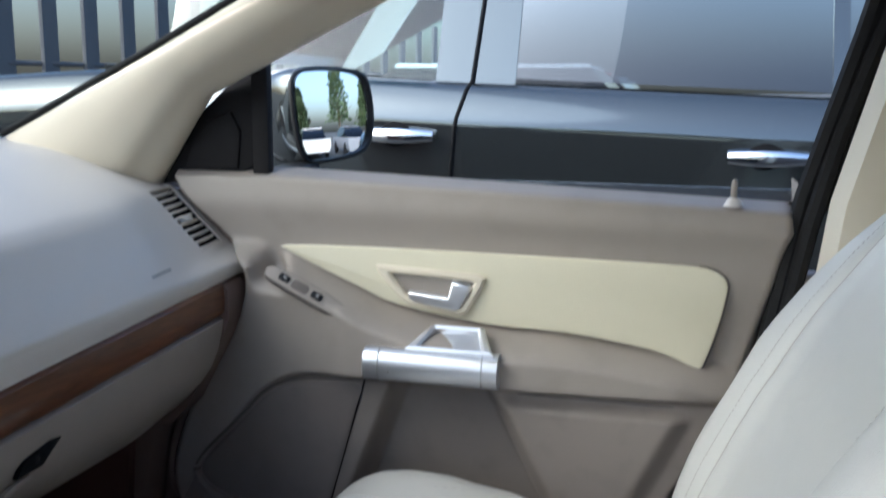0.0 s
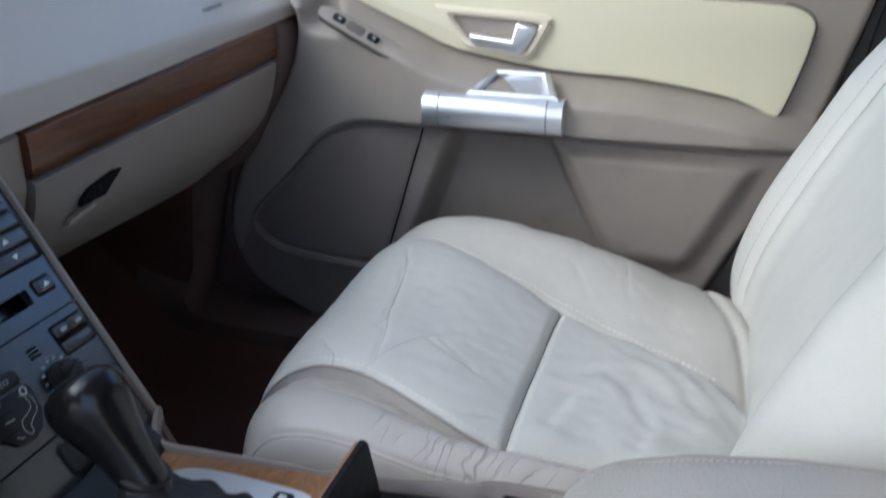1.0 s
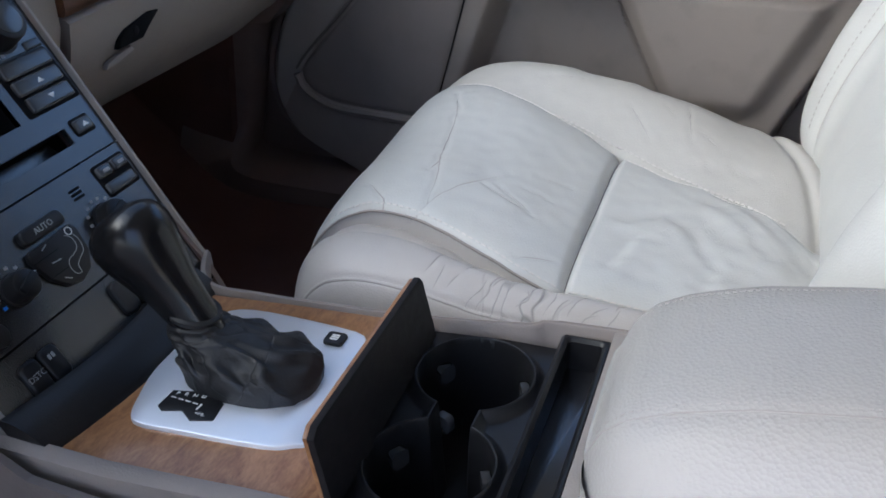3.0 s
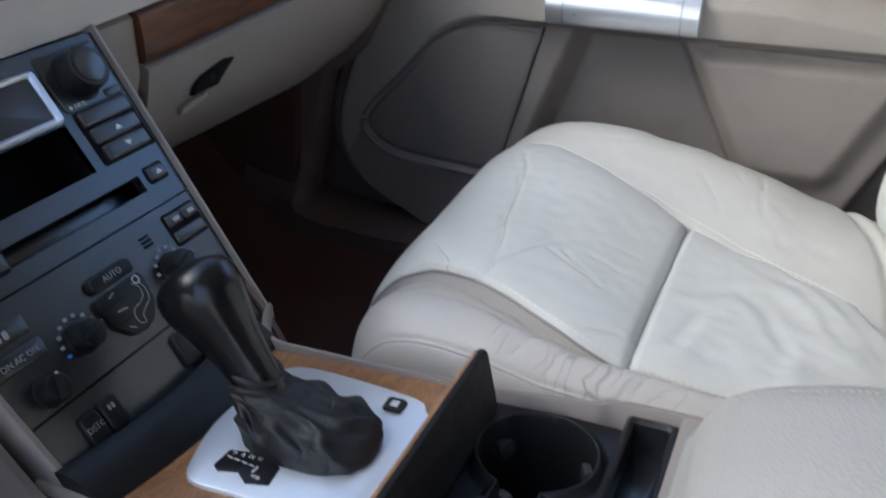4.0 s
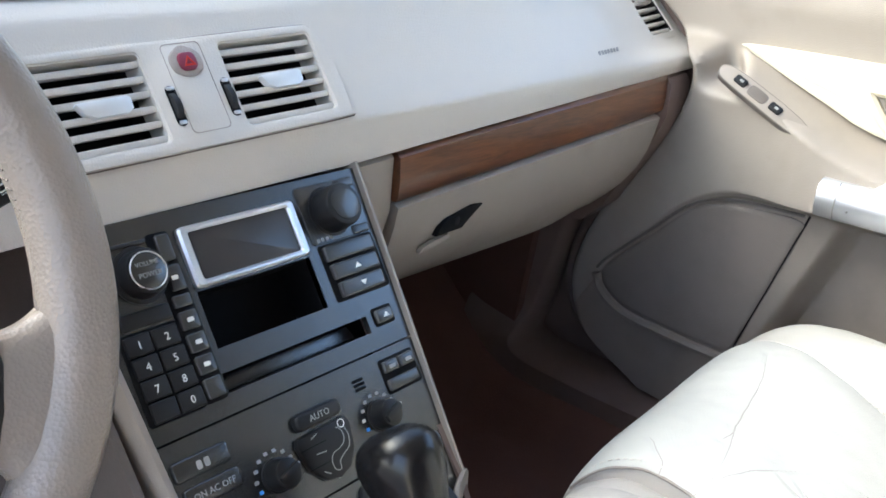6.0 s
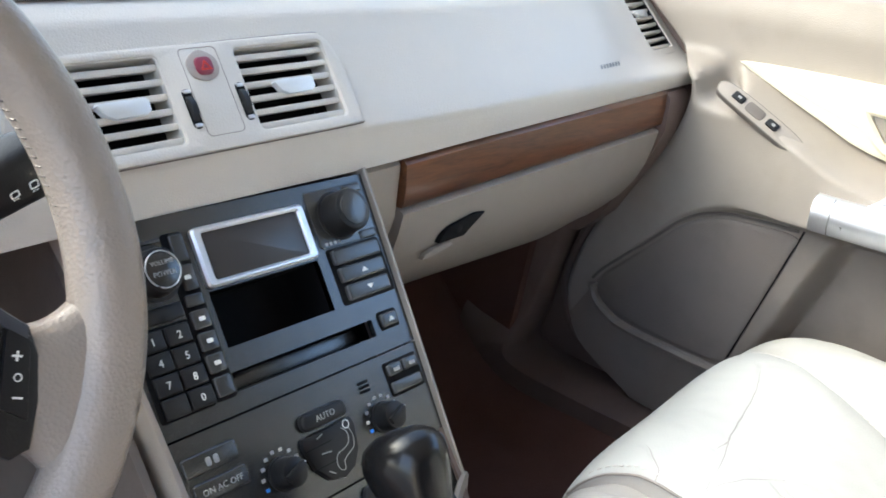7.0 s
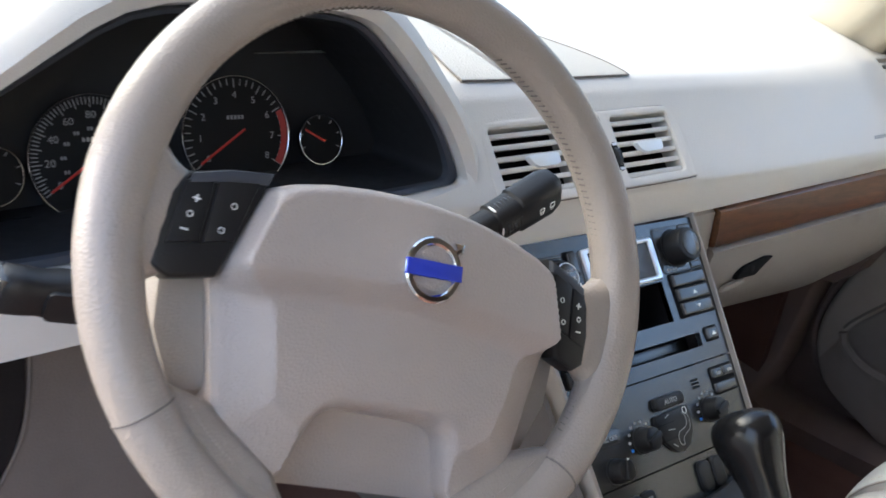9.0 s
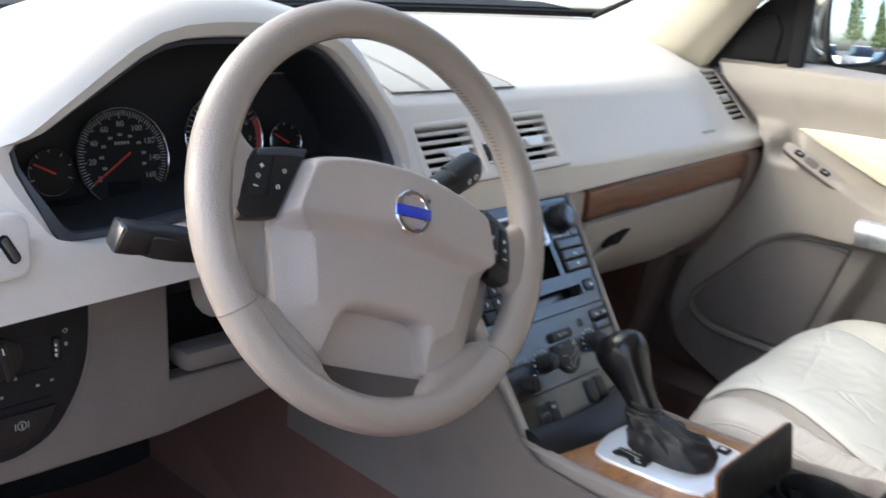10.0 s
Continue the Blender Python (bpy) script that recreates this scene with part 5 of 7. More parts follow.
for s in (-1, 1):
    # side spoke that flares into the rim
    bm = bmesh.new()
    loops = []
    for t in lin(0, 1, 14):
        x = s * (0.112 + 0.041 * t)
        w = 0.0235 + 0.026 * t ** 3.2
        cy = -0.0085
        th = 0.0085 + 0.0045 * t
        loops.append([WF @ Vector((x, cy + w * math.copysign(abs(math.cos(q)) ** 0.55, math.cos(q)), -0.003 + th * math.copysign(abs(math.sin(q)) ** 0.7, math.sin(q)))) for q in [2 * math.pi * k / 24 for k in range(24)]])
    rings(bm, loops)
    part("spoke", bm, M_WHEEL, wheel, "leather covered side spoke", smooth=70)
    # lower spoke: a leather web between cover and rim
    bm = bmesh.new()
    loops = []
    for a in lin(214, 254, 22):
        q = radians(a if s < 0 else 540 - a)
        ends = math.sin(math.pi * (a - 214) / 40) ** 0.5
        r_in = 0.146 - 0.016 * ends
        sect = [(r_in, -0.012), (r_in - 0.001, -0.004), (r_in + 0.004, 0.001), (0.142, 0.0045), (0.152, 0.007), (0.156, 0.0), (0.152, -0.012)]
        loops.append([WF @ Vector(((0.1505 + (rr - 0.1505) * min(1, ends * 1.2)) * math.cos(q), (0.1505 + (rr - 0.1505) * min(1, ends * 1.2)) * math.sin(q), z * (0.4 + 0.6 * ends))) for rr, z in sect])
    rings(bm, loops)
    part("spoke", bm, M_WHEEL, wheel, "stitched lower spoke web", smooth=70)
    bm = bmesh.new()
    for k in range(26):
        q = [radians(a if s < 0 else 540 - a) for a in (221 + k * 1.0, 221.6 + k * 1.0)]
        tube(bm, [WF @ Vector((0.1425 * math.cos(a), 0.1425 * math.sin(a), 0.0048)) for a in q], 0.0005, 4)
    part("stitching", bm, M_WHEEL, wheel, "pale stitching of the lower spoke")
    def pad_x(x):
        return x if s < 0 else 0.0950 + (-x - 0.0895) * 0.72

    pad_pts = [(pad_x(x), y) for x, y in ((-0.1325, 0.0155), (-0.112, 0.0225), (-0.0895, 0.0270), (-0.1000, -0.004), (-0.1095, -0.0315), (-0.1320, -0.0370), (-0.1420, -0.0325), (-0.1435, -0.0139), (-0.1400, 0.0040))]
    pad = part("button_pad", prism(bmesh.new(), WF, pad_pts, -0.006, 0.0085, 0.0025, 3), M_BLACK, wheel, "black pad of wheel buttons")
    shelf = [(pad_x(x), y) for x, y in ((-0.1310, 0.0150), (-0.112, 0.0218), (-0.0905, 0.0262), (-0.0925, 0.0195), (-0.1130, 0.0150), (-0.1325, 0.0092))]
    part("pad_shelf", prism(bmesh.new(), WF, shelf, 0.004, 0.0104, 0.0015, 2), M_SLATE, pad, "slate grey upper edge of the pad")
    for quad, marks_ in (([(-0.1335, 0.0110), (-0.1195, 0.0150), (-0.1215, -0.0175), (-0.1375, -0.0215)], (("+", -0.1272, 0.0030), ("o", -0.1290, -0.0052), ("-", -0.1302, -0.0130))),
                         ([(-0.1180, 0.0155), (-0.0965, 0.0205), (-0.1045, -0.0130), (-0.1195, -0.0170)], (("o", -0.1082, 0.0040), ("o", -0.1122, -0.0092)))):
        bt = part("button", prism(bmesh.new(), WF, [(pad_x(x), y) for x, y in quad], 0.006, 0.0098, 0.0012), M_BLACK, pad, "black wheel button")
        for ch, x, y in marks_:
            at = WF @ pose(pad_x(x), y, 0.0098)
            if ch == "o":
                glyph = frame_ring(bmesh.new(), at, circle(0, 0, 0.0017, 14), circle(0, 0, 0.0012, 14), 0, 0.0003, 0.0001)
            else:
                glyph = bars(bmesh.new(), at, 0, 0, 0.0040, 0.0009)
                if ch == "+":
                    glyph = bars(glyph, at, 0, 0, 0.0009, 0.0040)
            part("print", glyph, M_WHITE, bt)
# emblem: ring, bar and arrow, without letters
EM = WF @ Matrix.Translation((-0.0008, -0.0042, 0.0292))
emb = part("emblem", frame_ring(bmesh.new(), EM, circle(0, 0, 0.0180, 36), circle(0, 0, 0.0135, 36), -0.002, 0.0022, 0.0009), M_CHROME, wheel, "chrome ring emblem")
part("emblem_bar", prism(bmesh.new(), EM @ pose(0, 0, 0, 0, 0, 4), rrect(-0.0176, 0.0176, -0.0044, 0.0044, 0.0006), 0, 0.0030, 0.0004), M_BLUE, emb, "blue enamel bar")
part("emblem_arrow", prism(bmesh.new(), EM, [(0.0105, 0.0125), (0.0125, 0.0105), (0.0150, 0.0130), (0.0165, 0.0115), (0.0170, 0.0180), (0.0105, 0.0172), (0.0128, 0.0150)], -0.001, 0.002, 0.0004), M_CHROME, emb, "chrome arrow")

# steering column and stalks
col = thing("steering_column", (-0.39, 0.12, 0.97), "taupe steering column shroud with black stalks", "steering column")
CF = basis((-0.3915, 0.013, 1.029), (0.99768, -0.068, 0), (0.0268, 0.393, 0.919))
bm = bmesh.new()
rings(bm, [[CF @ Vector((x * sc, y * sc - 0.012, z)) for x, y in rrect(-0.054, 0.054, -0.040, 0.042, 0.022)] for z, sc in ((-0.045, 0.9), (-0.052, 1.0), (-0.12, 1.05), (-0.24, 1.10))])
part("column_shroud", bm, M_TAUPE, col, "taupe column shroud")
for s, tip, base in ((1, (-0.213, 0.075, 1.0445), (-0.345, 0.075, 0.994)), (-1, (-0.583, 0.100, 1.0165), (-0.440, 0.085, 0.980))):
    a, b = Vector(base), Vector(tip)
    bm = bmesh.new()
    d = (b - a).normalized()
    n1 = d.cross(Vector((0, 1, 0.3))).normalized()
    n2 = d.cross(n1)
    L = (b - a).length
    prof = [(0, 0.010, 0.008), (0.35, 0.011, 0.009), (0.55, 0.0115, 0.010), (0.56, 0.0130, 0.012), (0.70, 0.0132, 0.012), (0.71, 0.0150, 0.013), (0.92, 0.0160, 0.013), (0.975, 0.0145, 0.011), (1.0, 0.010, 0.007)]
    if s < 0:
        prof = [(0, 0.0120, 0.0100), (0.30, 0.0125, 0.0105), (0.52, 0.0112, 0.0102), (0.60, 0.0122, 0.0112), (0.70, 0.0130, 0.0118), (0.80, 0.0128, 0.0116), (0.87, 0.0112, 0.0106), (0.92, 0.0120, 0.0110), (0.985, 0.0120, 0.0110), (1.0, 0.0108, 0.0100)]
    rings(bm, [[a + d * (L * t) + n1 * (w * (abs(math.cos(q)) ** 0.6) * math.copysign(1, math.cos(q))) + n2 * (h * (abs(math.sin(q)) ** 0.6) * math.copysign(1, math.sin(q))) for q in [2 * math.pi * (k + 0.5) / 20 for k in range(20)]] for t, w, h in prof])
    st = part("stalk", bm, M_BLACK, col, "black control stalk")
    facing = -n2 if n2.y > 0 else n2
    up = n1 if n1.z > 0 else -n1
    for t, w, hh, n in ((0.30, 0.005, 0.004, 1), (0.40, 0.005, 0.005, 1), (0.47, 0.003, 0.007, 1), (0.515, 0.003, 0.007, 1), (0.82, 0.005, 0.005, 1), (0.89, 0.005, 0.006, 1)) if s > 0 else ((0.55, 0.006, 0.003, 1),):
        sf = basis(a + d * (L * t) + facing * (0.0113 if t < 0.6 else 0.0137), d * s, up)
        if hh < 0.0065 and s > 0:
            glyph = frame_ring(bmesh.new(), sf, rrect(-w * 0.45, w * 0.45, -hh * 0.4, hh * 0.4, w * 0.2, 3), rrect(-w * 0.33, w * 0.33, -hh * 0.28, hh * 0.28, w * 0.15, 3), 0, 0.0004, 0.0001)
            glyph = bars(glyph, sf, 0.0002, -hh * 0.62, w * 0.7, 0.0006, 2)
        else:
            glyph = bars(bmesh.new(), sf, 0, 0, w * 0.5, hh * 0.8, n)
        part("print", glyph, M_WHITE, st, "white stalk symbols")
    if s > 0:
        for k in range(5):
            part("stalk_rib", tube(bmesh.new(), [a + d * (L * (0.60 + 0.022 * k)) + n1 * 0.0131 * math.cos(q) + n2 * 0.0121 * math.sin(q) for q in [2 * math.pi * j / 24 for j in range(24)]], 0.0008, 6, True), M_BUTTON, st, "ribbed collar")
        part("stalk_ring", tube(bmesh.new(), [a + d * (L * 0.565) + n1 * 0.0128 * math.cos(q) + n2 * 0.0115 * math.sin(q) for q in [2 * math.pi * k / 24 for k in range(24)]], 0.0010, 6, True), M_WHITE, st, "white ring mark")
    else:
        part("stalk_end", box(bmesh.new(), (-0.0035, -0.0110, -0.0096), (0.0030, 0.0110, 0.0096), 0.003, 2, basis(b, d, up)), M_FASCIA, st, "greyish worn stalk end")
        part("stalk_button", prism(bmesh.new(), basis(a + d * (L * 0.79) + facing * 0.0118, d, up), rrect(-0.012, 0.010, -0.0085, 0.0085, 0.004), -0.002, 0.0022, 0.0012), M_BLACK, st, "sunken black stalk button")

# ---- centre console ----
console = thing("centre_console", (-0.02, -0.2, 0.70), "taupe centre console with walnut trim round the shifter", "console")
ZC = 0.742
KF = basis((0, 0, ZC), (1, 0, 0), (0, 1, 0))
XL, XR = -0.129, 0.0755


def rim_r(y):
    return interp(y, [(-0.75, 0.078), (-0.33, 0.0755), (-0.266, 0.068), (-0.209, 0.062), (-0.151, 0.057), (-0.084, 0.053), (-0.018, 0.047), (0.0, 0.053), (0.02, 0.064), (0.035, 0.075)])


def rim_l(y):
    return interp(y, [(-0.34, -0.130), (-0.16, -0.131), (-0.06, -0.138), (0.03, -0.138)])


bm = bmesh.new()
path = [(0.030, 0.748), (0.010, 0.746), (-0.018, 0.745), (-0.06, 0.744), (-0.10, 0.743), (-0.15, 0.743), (-0.21, 0.744), (-0.266, 0.747), (-0.34, 0.750), (-0.75, 0.750)]
rings(bm, [[Vector((rim_l(y) - a, y, z + b)) for a, b in ((0.0, -0.06), (0.0, 0.002), (0.0015, 0.004), (0.008, 0.004), (0.012, 0.001), (0.016, -0.06), (0.024, -0.20), (0.028, -0.32), (0.0, -0.32))] for y, z in path])
# the rail by the passenger seat sweeps up to the corner of the stack
sweep = spline([(0.0875, 0.0150, 0.752), (0.074, 0.0095, 0.748), (0.062, 0.002, 0.746), (0.0525, -0.010, 0.745), (0.049, -0.026, 0.7445), (0.051, -0.055, 0.744), (0.053, -0.084, 0.743), (0.057, -0.151, 0.743), (0.062, -0.209, 0.744), (0.068, -0.266, 0.747), (0.0755, -0.33, 0.750), (0.078, -0.75, 0.750)], 4)
loops = []
for i, p in enumerate(sweep):
    d = sweep[min(i + 1, len(sweep) - 1)] - sweep[max(i - 1, 0)]
    n = Vector((-d.y, d.x, 0)).normalized()
    loops.append([p + n * a + Vector((0, 0, b)) for a, b in ((-0.001, -0.06), (0.0, 0.002), (0.0012, 0.004), (0.0042, 0.004), (0.006, 0.001), (0.008, -0.06), (0.012, -0.20), (0.012, -0.30), (0.0, -0.30))])
rings(bm, loops)
# The dimmed taupe gives the rails their shade.
part("console_rail", bm, M_TAUPE_DIM, console, "taupe console sides, darkened for shade")
bm = bmesh.new()
box(bm, (XL, -0.75, 0.45), (XR, -0.335, 0.73), 0.004)
box(bm, (XL, -0.338, 0.45), (XR, 0.03, 0.66), 0.004)
part("rear_rail", box(bmesh.new(), (XL - 0.002, -0.3400, 0.70), (XR + 0.002, -0.3262, 0.7535), 0.003), M_TAUPE, console, "taupe rail behind the storage slot")
part("console_body", bm, M_MATT, console, "dark console body")
WOOD = [(rim_l(y) - 0.0005, y) for y in (-0.016, -0.06, -0.11, -0.16, -0.196)] + [(rim_r(y) + 0.0005, y) for y in (-0.196, -0.151, -0.11, -0.084, -0.05, -0.018)] + [(0.056, -0.002), (0.03, -0.018), (-0.01, -0.026), (-0.07, -0.020)]
part("wood_trim", prism(bmesh.new(), KF, WOOD, -0.012, 0.002, 0.0025), M_WOOD_LIGHT, console, "golden brown walnut trim")
PLATE = [(-0.030 - 0.02, -0.033), (-0.082, -0.040), (-0.098, -0.046), (-0.104, -0.056), (-0.103, -0.080), (-0.099, -0.140), (-0.092, -0.160), (-0.078, -0.170), (0.005, -0.166), (0.020, -0.160), (0.030, -0.148), (0.034, -0.090), (0.032, -0.056), (0.022, -0.042), (0.0, -0.035)]
plate = part("shifter_plate", prism(bmesh.new(), KF, [(p.x, p.y) for p in spline([(a, b, 0) for a, b in PLATE], 3, True)], 0.0, 0.0055, 0.0015), M_PLATE, console, "pale brushed metal shifter plate")
GATE = [(-0.0900, -0.0640), (-0.0865, -0.0590), (-0.0700, -0.0600), (-0.0640, -0.0850), (-0.0720, -0.0995), (-0.0885, -0.1015), (-0.0930, -0.0870), (-0.0860, -0.0770)]
gate = part("gear_legend", prism(bmesh.new(), KF, GATE, 0.004, 0.0068, 0.001), M_BLACK, plate, "black gear position legend")
for k, ch in enumerate("PRND"):
    part("print", text(bmesh.new(), ch, KF @ pose(-0.0722 + 0.0006 * k, -0.0655 - 0.0062 * k, 0.007, 0, 0, -95), 0.0044), M_WHITE, gate)
part("print", bars(bmesh.new(), KF @ pose(-0.0775, -0.0745, 0.007, 0, 0, -95), 0, 0, 0.023, 0.0010, 4), M_WHITE, gate, "white gear line")
part("print", bars(bmesh.new(), KF @ pose(-0.0805, -0.0865, 0.007, 0, 0, -95), 0, 0, 0.0014, 0.006, 1), M_WHITE, gate, "white gear line")
part("print", text(bmesh.new(), "+M-", KF @ pose(-0.0865, -0.0905, 0.007, 0, 0, -95), 0.0046), M_WHITE, gate)
snow = part("winter_button", prism(bmesh.new(), KF, rrect(0.008, 0.022, -0.146, -0.131, 0.003), 0.004, 0.0085, 0.0015), M_BLACK, plate, "small black winter mode key")
part("print", bars(bmesh.new(), KF @ Matrix.Translation((0, 0, 0.0085)), 0.015, -0.1385, 0.007, 0.006, 3), M_WHITE, snow)
# boot and lever
lever = thing("gear_shifter", (-0.016, -0.088, 0.728), "black leather gear lever with gathered boot", "gear lever")
BC, BT = Vector((-0.018, -0.089, 0.7285)), Vector((-0.0206, -0.0500, 0.7745))
BOOT = [(0.0, 0.0, 1.0), (0.10, 0.22, 1.02), (0.25, 0.40, 0.97), (0.45, 0.56, 0.82), (0.62, 0.68, 0.66), (0.78, 0.80, 0.53), (0.90, 0.92, 0.46), (1.0, 1.0, 0.42)]
bm = bmesh.new()
loops = []
for t in lin(0, 1, 44):
    up, wide = interp(t, [(a, b) for a, b, c in BOOT]), interp(t, [(a, c) for a, b, c in BOOT])
    c = BC.lerp(BT, smooth(0.05, 1.0, t))
    c.z = BC.z + (BT.z - BC.z) * up
    ax, ay = 0.0345 * wide, 0.0495 * wide + (0.0162 - 0.0495 * 0.42) * smooth(0.6, 1.0, t)
    ax += (0.0152 - 0.0345 * 0.42) * smooth(0.6, 1.0, t)
    mid = math.sin(math.pi * min(1, 0.06 + t * 0.90)) ** 0.8
    ring = []
    for k in range(112):
        a = 2 * math.pi * k / 112
        w = a + 0.5 * noise.noise(Vector((math.cos(a) * 1.5, math.sin(a) * 1.5, t * 2.4)))
        ridge = 0.5 + 0.5 * math.cos(9 * w + 4.4 * t)
        fold = 1 + mid * (0.07 * ridge ** 2 - 0.02 + 0.02 * math.sin(14 * w - 5 * t))
        fold += 0.07 * math.sin(t * 46 + 2.5 * math.sin(a + 0.6) + 2.5 * noise.noise(Vector((math.cos(a), math.sin(a), t * 5)))) * smooth(0.62, 0.80, t) * smooth(1.02, 0.95, t)
        fold += 0.06 * noise.noise(Vector((math.cos(a) * 2.6, math.sin(a) * 2.6, t * 6))) * mid
        rise = 0.0040 * mid * ridge ** 2 * smooth(0.75, 0.3, t) - 0.0025 * mid * (1 - ridge) * smooth(0.8, 0.4, t)
        ring.append(c + Vector((ax * fold * (abs(math.cos(a)) ** 0.8) * math.copysign(1, math.cos(a)), ay * fold * (abs(math.sin(a)) ** 0.8) * math.copysign(1, math.sin(a)), rise)))
    loops.append(ring)
rings(bm, loops)
part("boot", bm, M_BOOT, lever, "black gathered leather boot", smooth=60)
bm = bmesh.new()
LP, LQ = Vector((-0.0210, -0.053, 0.768)), Vector((-0.0160, -0.007, 0.827))
AX = [(LP.lerp(LQ, t), w, h) for t, w, h in ((-0.34, 0.0125, 0.0130), (-0.12, 0.0148, 0.0158), (0.15, 0.0160, 0.0176), (0.42, 0.0182, 0.0204), (0.66, 0.0224, 0.0254), (0.86, 0.0262, 0.0300), (1.0, 0.0272, 0.0314), (1.10, 0.0262, 0.0304), (1.18, 0.0232, 0.0270), (1.235, 0.0182, 0.0212), (1.27, 0.0112, 0.0132), (1.28, 0.0045, 0.0056))]
dirv = (AX[6][0] - AX[1][0]).normalized()
sx = Vector((1, 0, 0)) - dirv * dirv.x
sx.normalize()
sy = dirv.cross(sx)
rings(bm, [[c + sx * (w * math.cos(q)) + sy * (h * math.copysign(abs(math.sin(q)) ** 0.9, math.sin(q))) for q in [2 * math.pi * k / 36 for k in range(36)]] for c, w, h in AX])
knob_ob = part("knob", bm, M_KNOB, lever, "smooth black leather knob", smooth=60)
part("knob_plate", prism(bmesh.new(), basis(AX[6][0] + sx * 0.0226 - sy * 0.0080 + dirv * 0.0015, sy, dirv), rrect(-0.010, 0.010, -0.007, 0.008, 0.005), -0.006, 0.0034, 0.0025, 3), M_SLATE, knob_ob, "worn grey release button")
part("knob_mark", prism(bmesh.new(), basis(AX[6][0] - sy * 0.0262 - sx * 0.006 + dirv * 0.0060, sx, dirv), rrect(-0.0030, 0.0030, -0.0016, 0.0016, 0.0007), -0.006, 0.0022, 0.0005), material("dim_red_mark", (0.16, 0.014, 0.012), 0.3), knob_ob, "tiny red mark")
part("knob_collar", tube(bmesh.new(), [BT + Vector((0.0154 * math.cos(q), 0.0164 * math.sin(q), 0.003 + 0.0035 * math.sin(q))) for q in [2 * math.pi * k / 28 for k in range(28)]], 0.0030, 6, True), M_BOOT, lever, "gathered collar")
# cup holders
cup = thing("cup_holder", (-0.02, -0.26, 0.74), "black double cup holder with raised walnut lid", "cup holder")
CH = basis((0, 0, 0.741), (1, 0, 0), (0, 1, 0))
C1, C2, RC = (0.015, -0.243), (-0.077, -0.243), 0.0385


bm = bmesh.new()


def cup_z(x, y):
    d = min(math.hypot(x - C1[0], y - C1[1]), math.hypot(x - C2[0], y - C2[1]))
    if abs(x + 0.031) < 0.03:
        d = min(d, RC + abs(y + 0.243) - 0.013)
    z = 0.741 - 0.075 * smooth(RC + 0.001, RC - 0.003, d) + 0.003 * bump(d, RC + 0.002, 0.002)
    return z - 0.004 * smooth(RC + 0.003, RC + 0.010, d)


grid(bm, lambda u, v: Vector((u, v, cup_z(u, v))), lin(XL, 0.066, 270), lin(-0.290, -0.197, 130))
part("cup_tray", bm, M_BLACK, cup, "black moulded cup tray")
bm = bmesh.new()
frame_ring(bm, CH, rrect(XL - 0.001, XR - 0.0015, -0.3270, -0.290, 0.003), rrect(XL + 0.008, XR - 0.008, -0.3205, -0.2955, 0.003), -0.03, 0.006, 0.0025)
part("slot_frame", bm, M_BLACK, cup, "black frame of the storage slot")
part("slot_floor", prism(bmesh.new(), CH, rrect(XL + 0.006, XR - 0.006, -0.3225, -0.294, 0.003), -0.034, -0.020, 0.002), M_FASCIA, cup, "grey slot floor")
for cx, cy in (C1, C2):
    for a in (-65, 56, 160):
        q = radians(a)
        part("grip_pad", prism(bmesh.new(), basis((cx + (RC - 0.0030) * math.cos(q), cy + (RC - 0.0030) * math.sin(q), 0.722), (-math.sin(q), math.cos(q), 0), (0, 0, 1)), rrect(-0.0065, 0.0065, -0.007, 0.007, 0.004), -0.004, 0.0022, 0.0015), M_BUTTON, cup, "grey rubber grip pad")
LT = [(-0.130, -0.001), (0.0505, -0.001), (0.0495, 0.012), (0.0415, 0.051), (0.0370, 0.0565), (-0.127, 0.0600), (-0.134, 0.0555)]
LB = basis((0, -0.1995, 0.741), (1, 0.02, 0), (0, 0.10, 1))
lid = part("lid", prism(bmesh.new(), LB, LT, -0.001, 0.0035, 0.0012), M_MATT, cup, "raised black lid of the cup holder")
part("lid_veneer", prism(bmesh.new(), LB, inset(LT, 0.001), -0.0042, -0.0014, 0.0004), M_WOOD_LIGHT, lid, "walnut veneer on the lid")

# armrest
arm = thing("armrest", (-0.01, -0.55, 0.74), "grained greige leather armrest on the console", "armrest")


def arm_top(y):
    return interp(y, [(-0.75, 0.838), (-0.55, 0.838), (-0.48, 0.834), (-0.42, 0.824), (-0.38, 0.812), (-0.356, 0.800), (-0.343, 0.786), (-0.335, 0.766)])


def arm_ring(y, side):
    """Half section from the middle of the top out to the side and down."""
    zt = arm_top(y)
    nose = math.sqrt(max(0.0, 1 - max(0.0, (y + 0.375) / 0.042) ** 2))
    mid, half = -0.010, 0.060 * (0.80 + 0.20 * nose)
    flare = 0.040 * nose + 0.004
    pts = [(0.0, zt + 0.004), (0.5 * half, zt + 0.0035), (0.85 * half, zt + 0.0015), (half - 0.002, zt - 0.0005), (half, zt - 0.0022), (half + 0.004, zt - 0.0025),
           (half + 0.35 * flare, zt - 0.009), (half + 0.7 * flare, zt - 0.024), (half + 0.95 * flare, zt - 0.045), (half + flare, 0.758), (half + flare * 0.95, 0.742), (half + flare * 0.85, 0.738)]
    return [Vector((mid + side * u, y, max(0.738, z))) for u, z in pts]


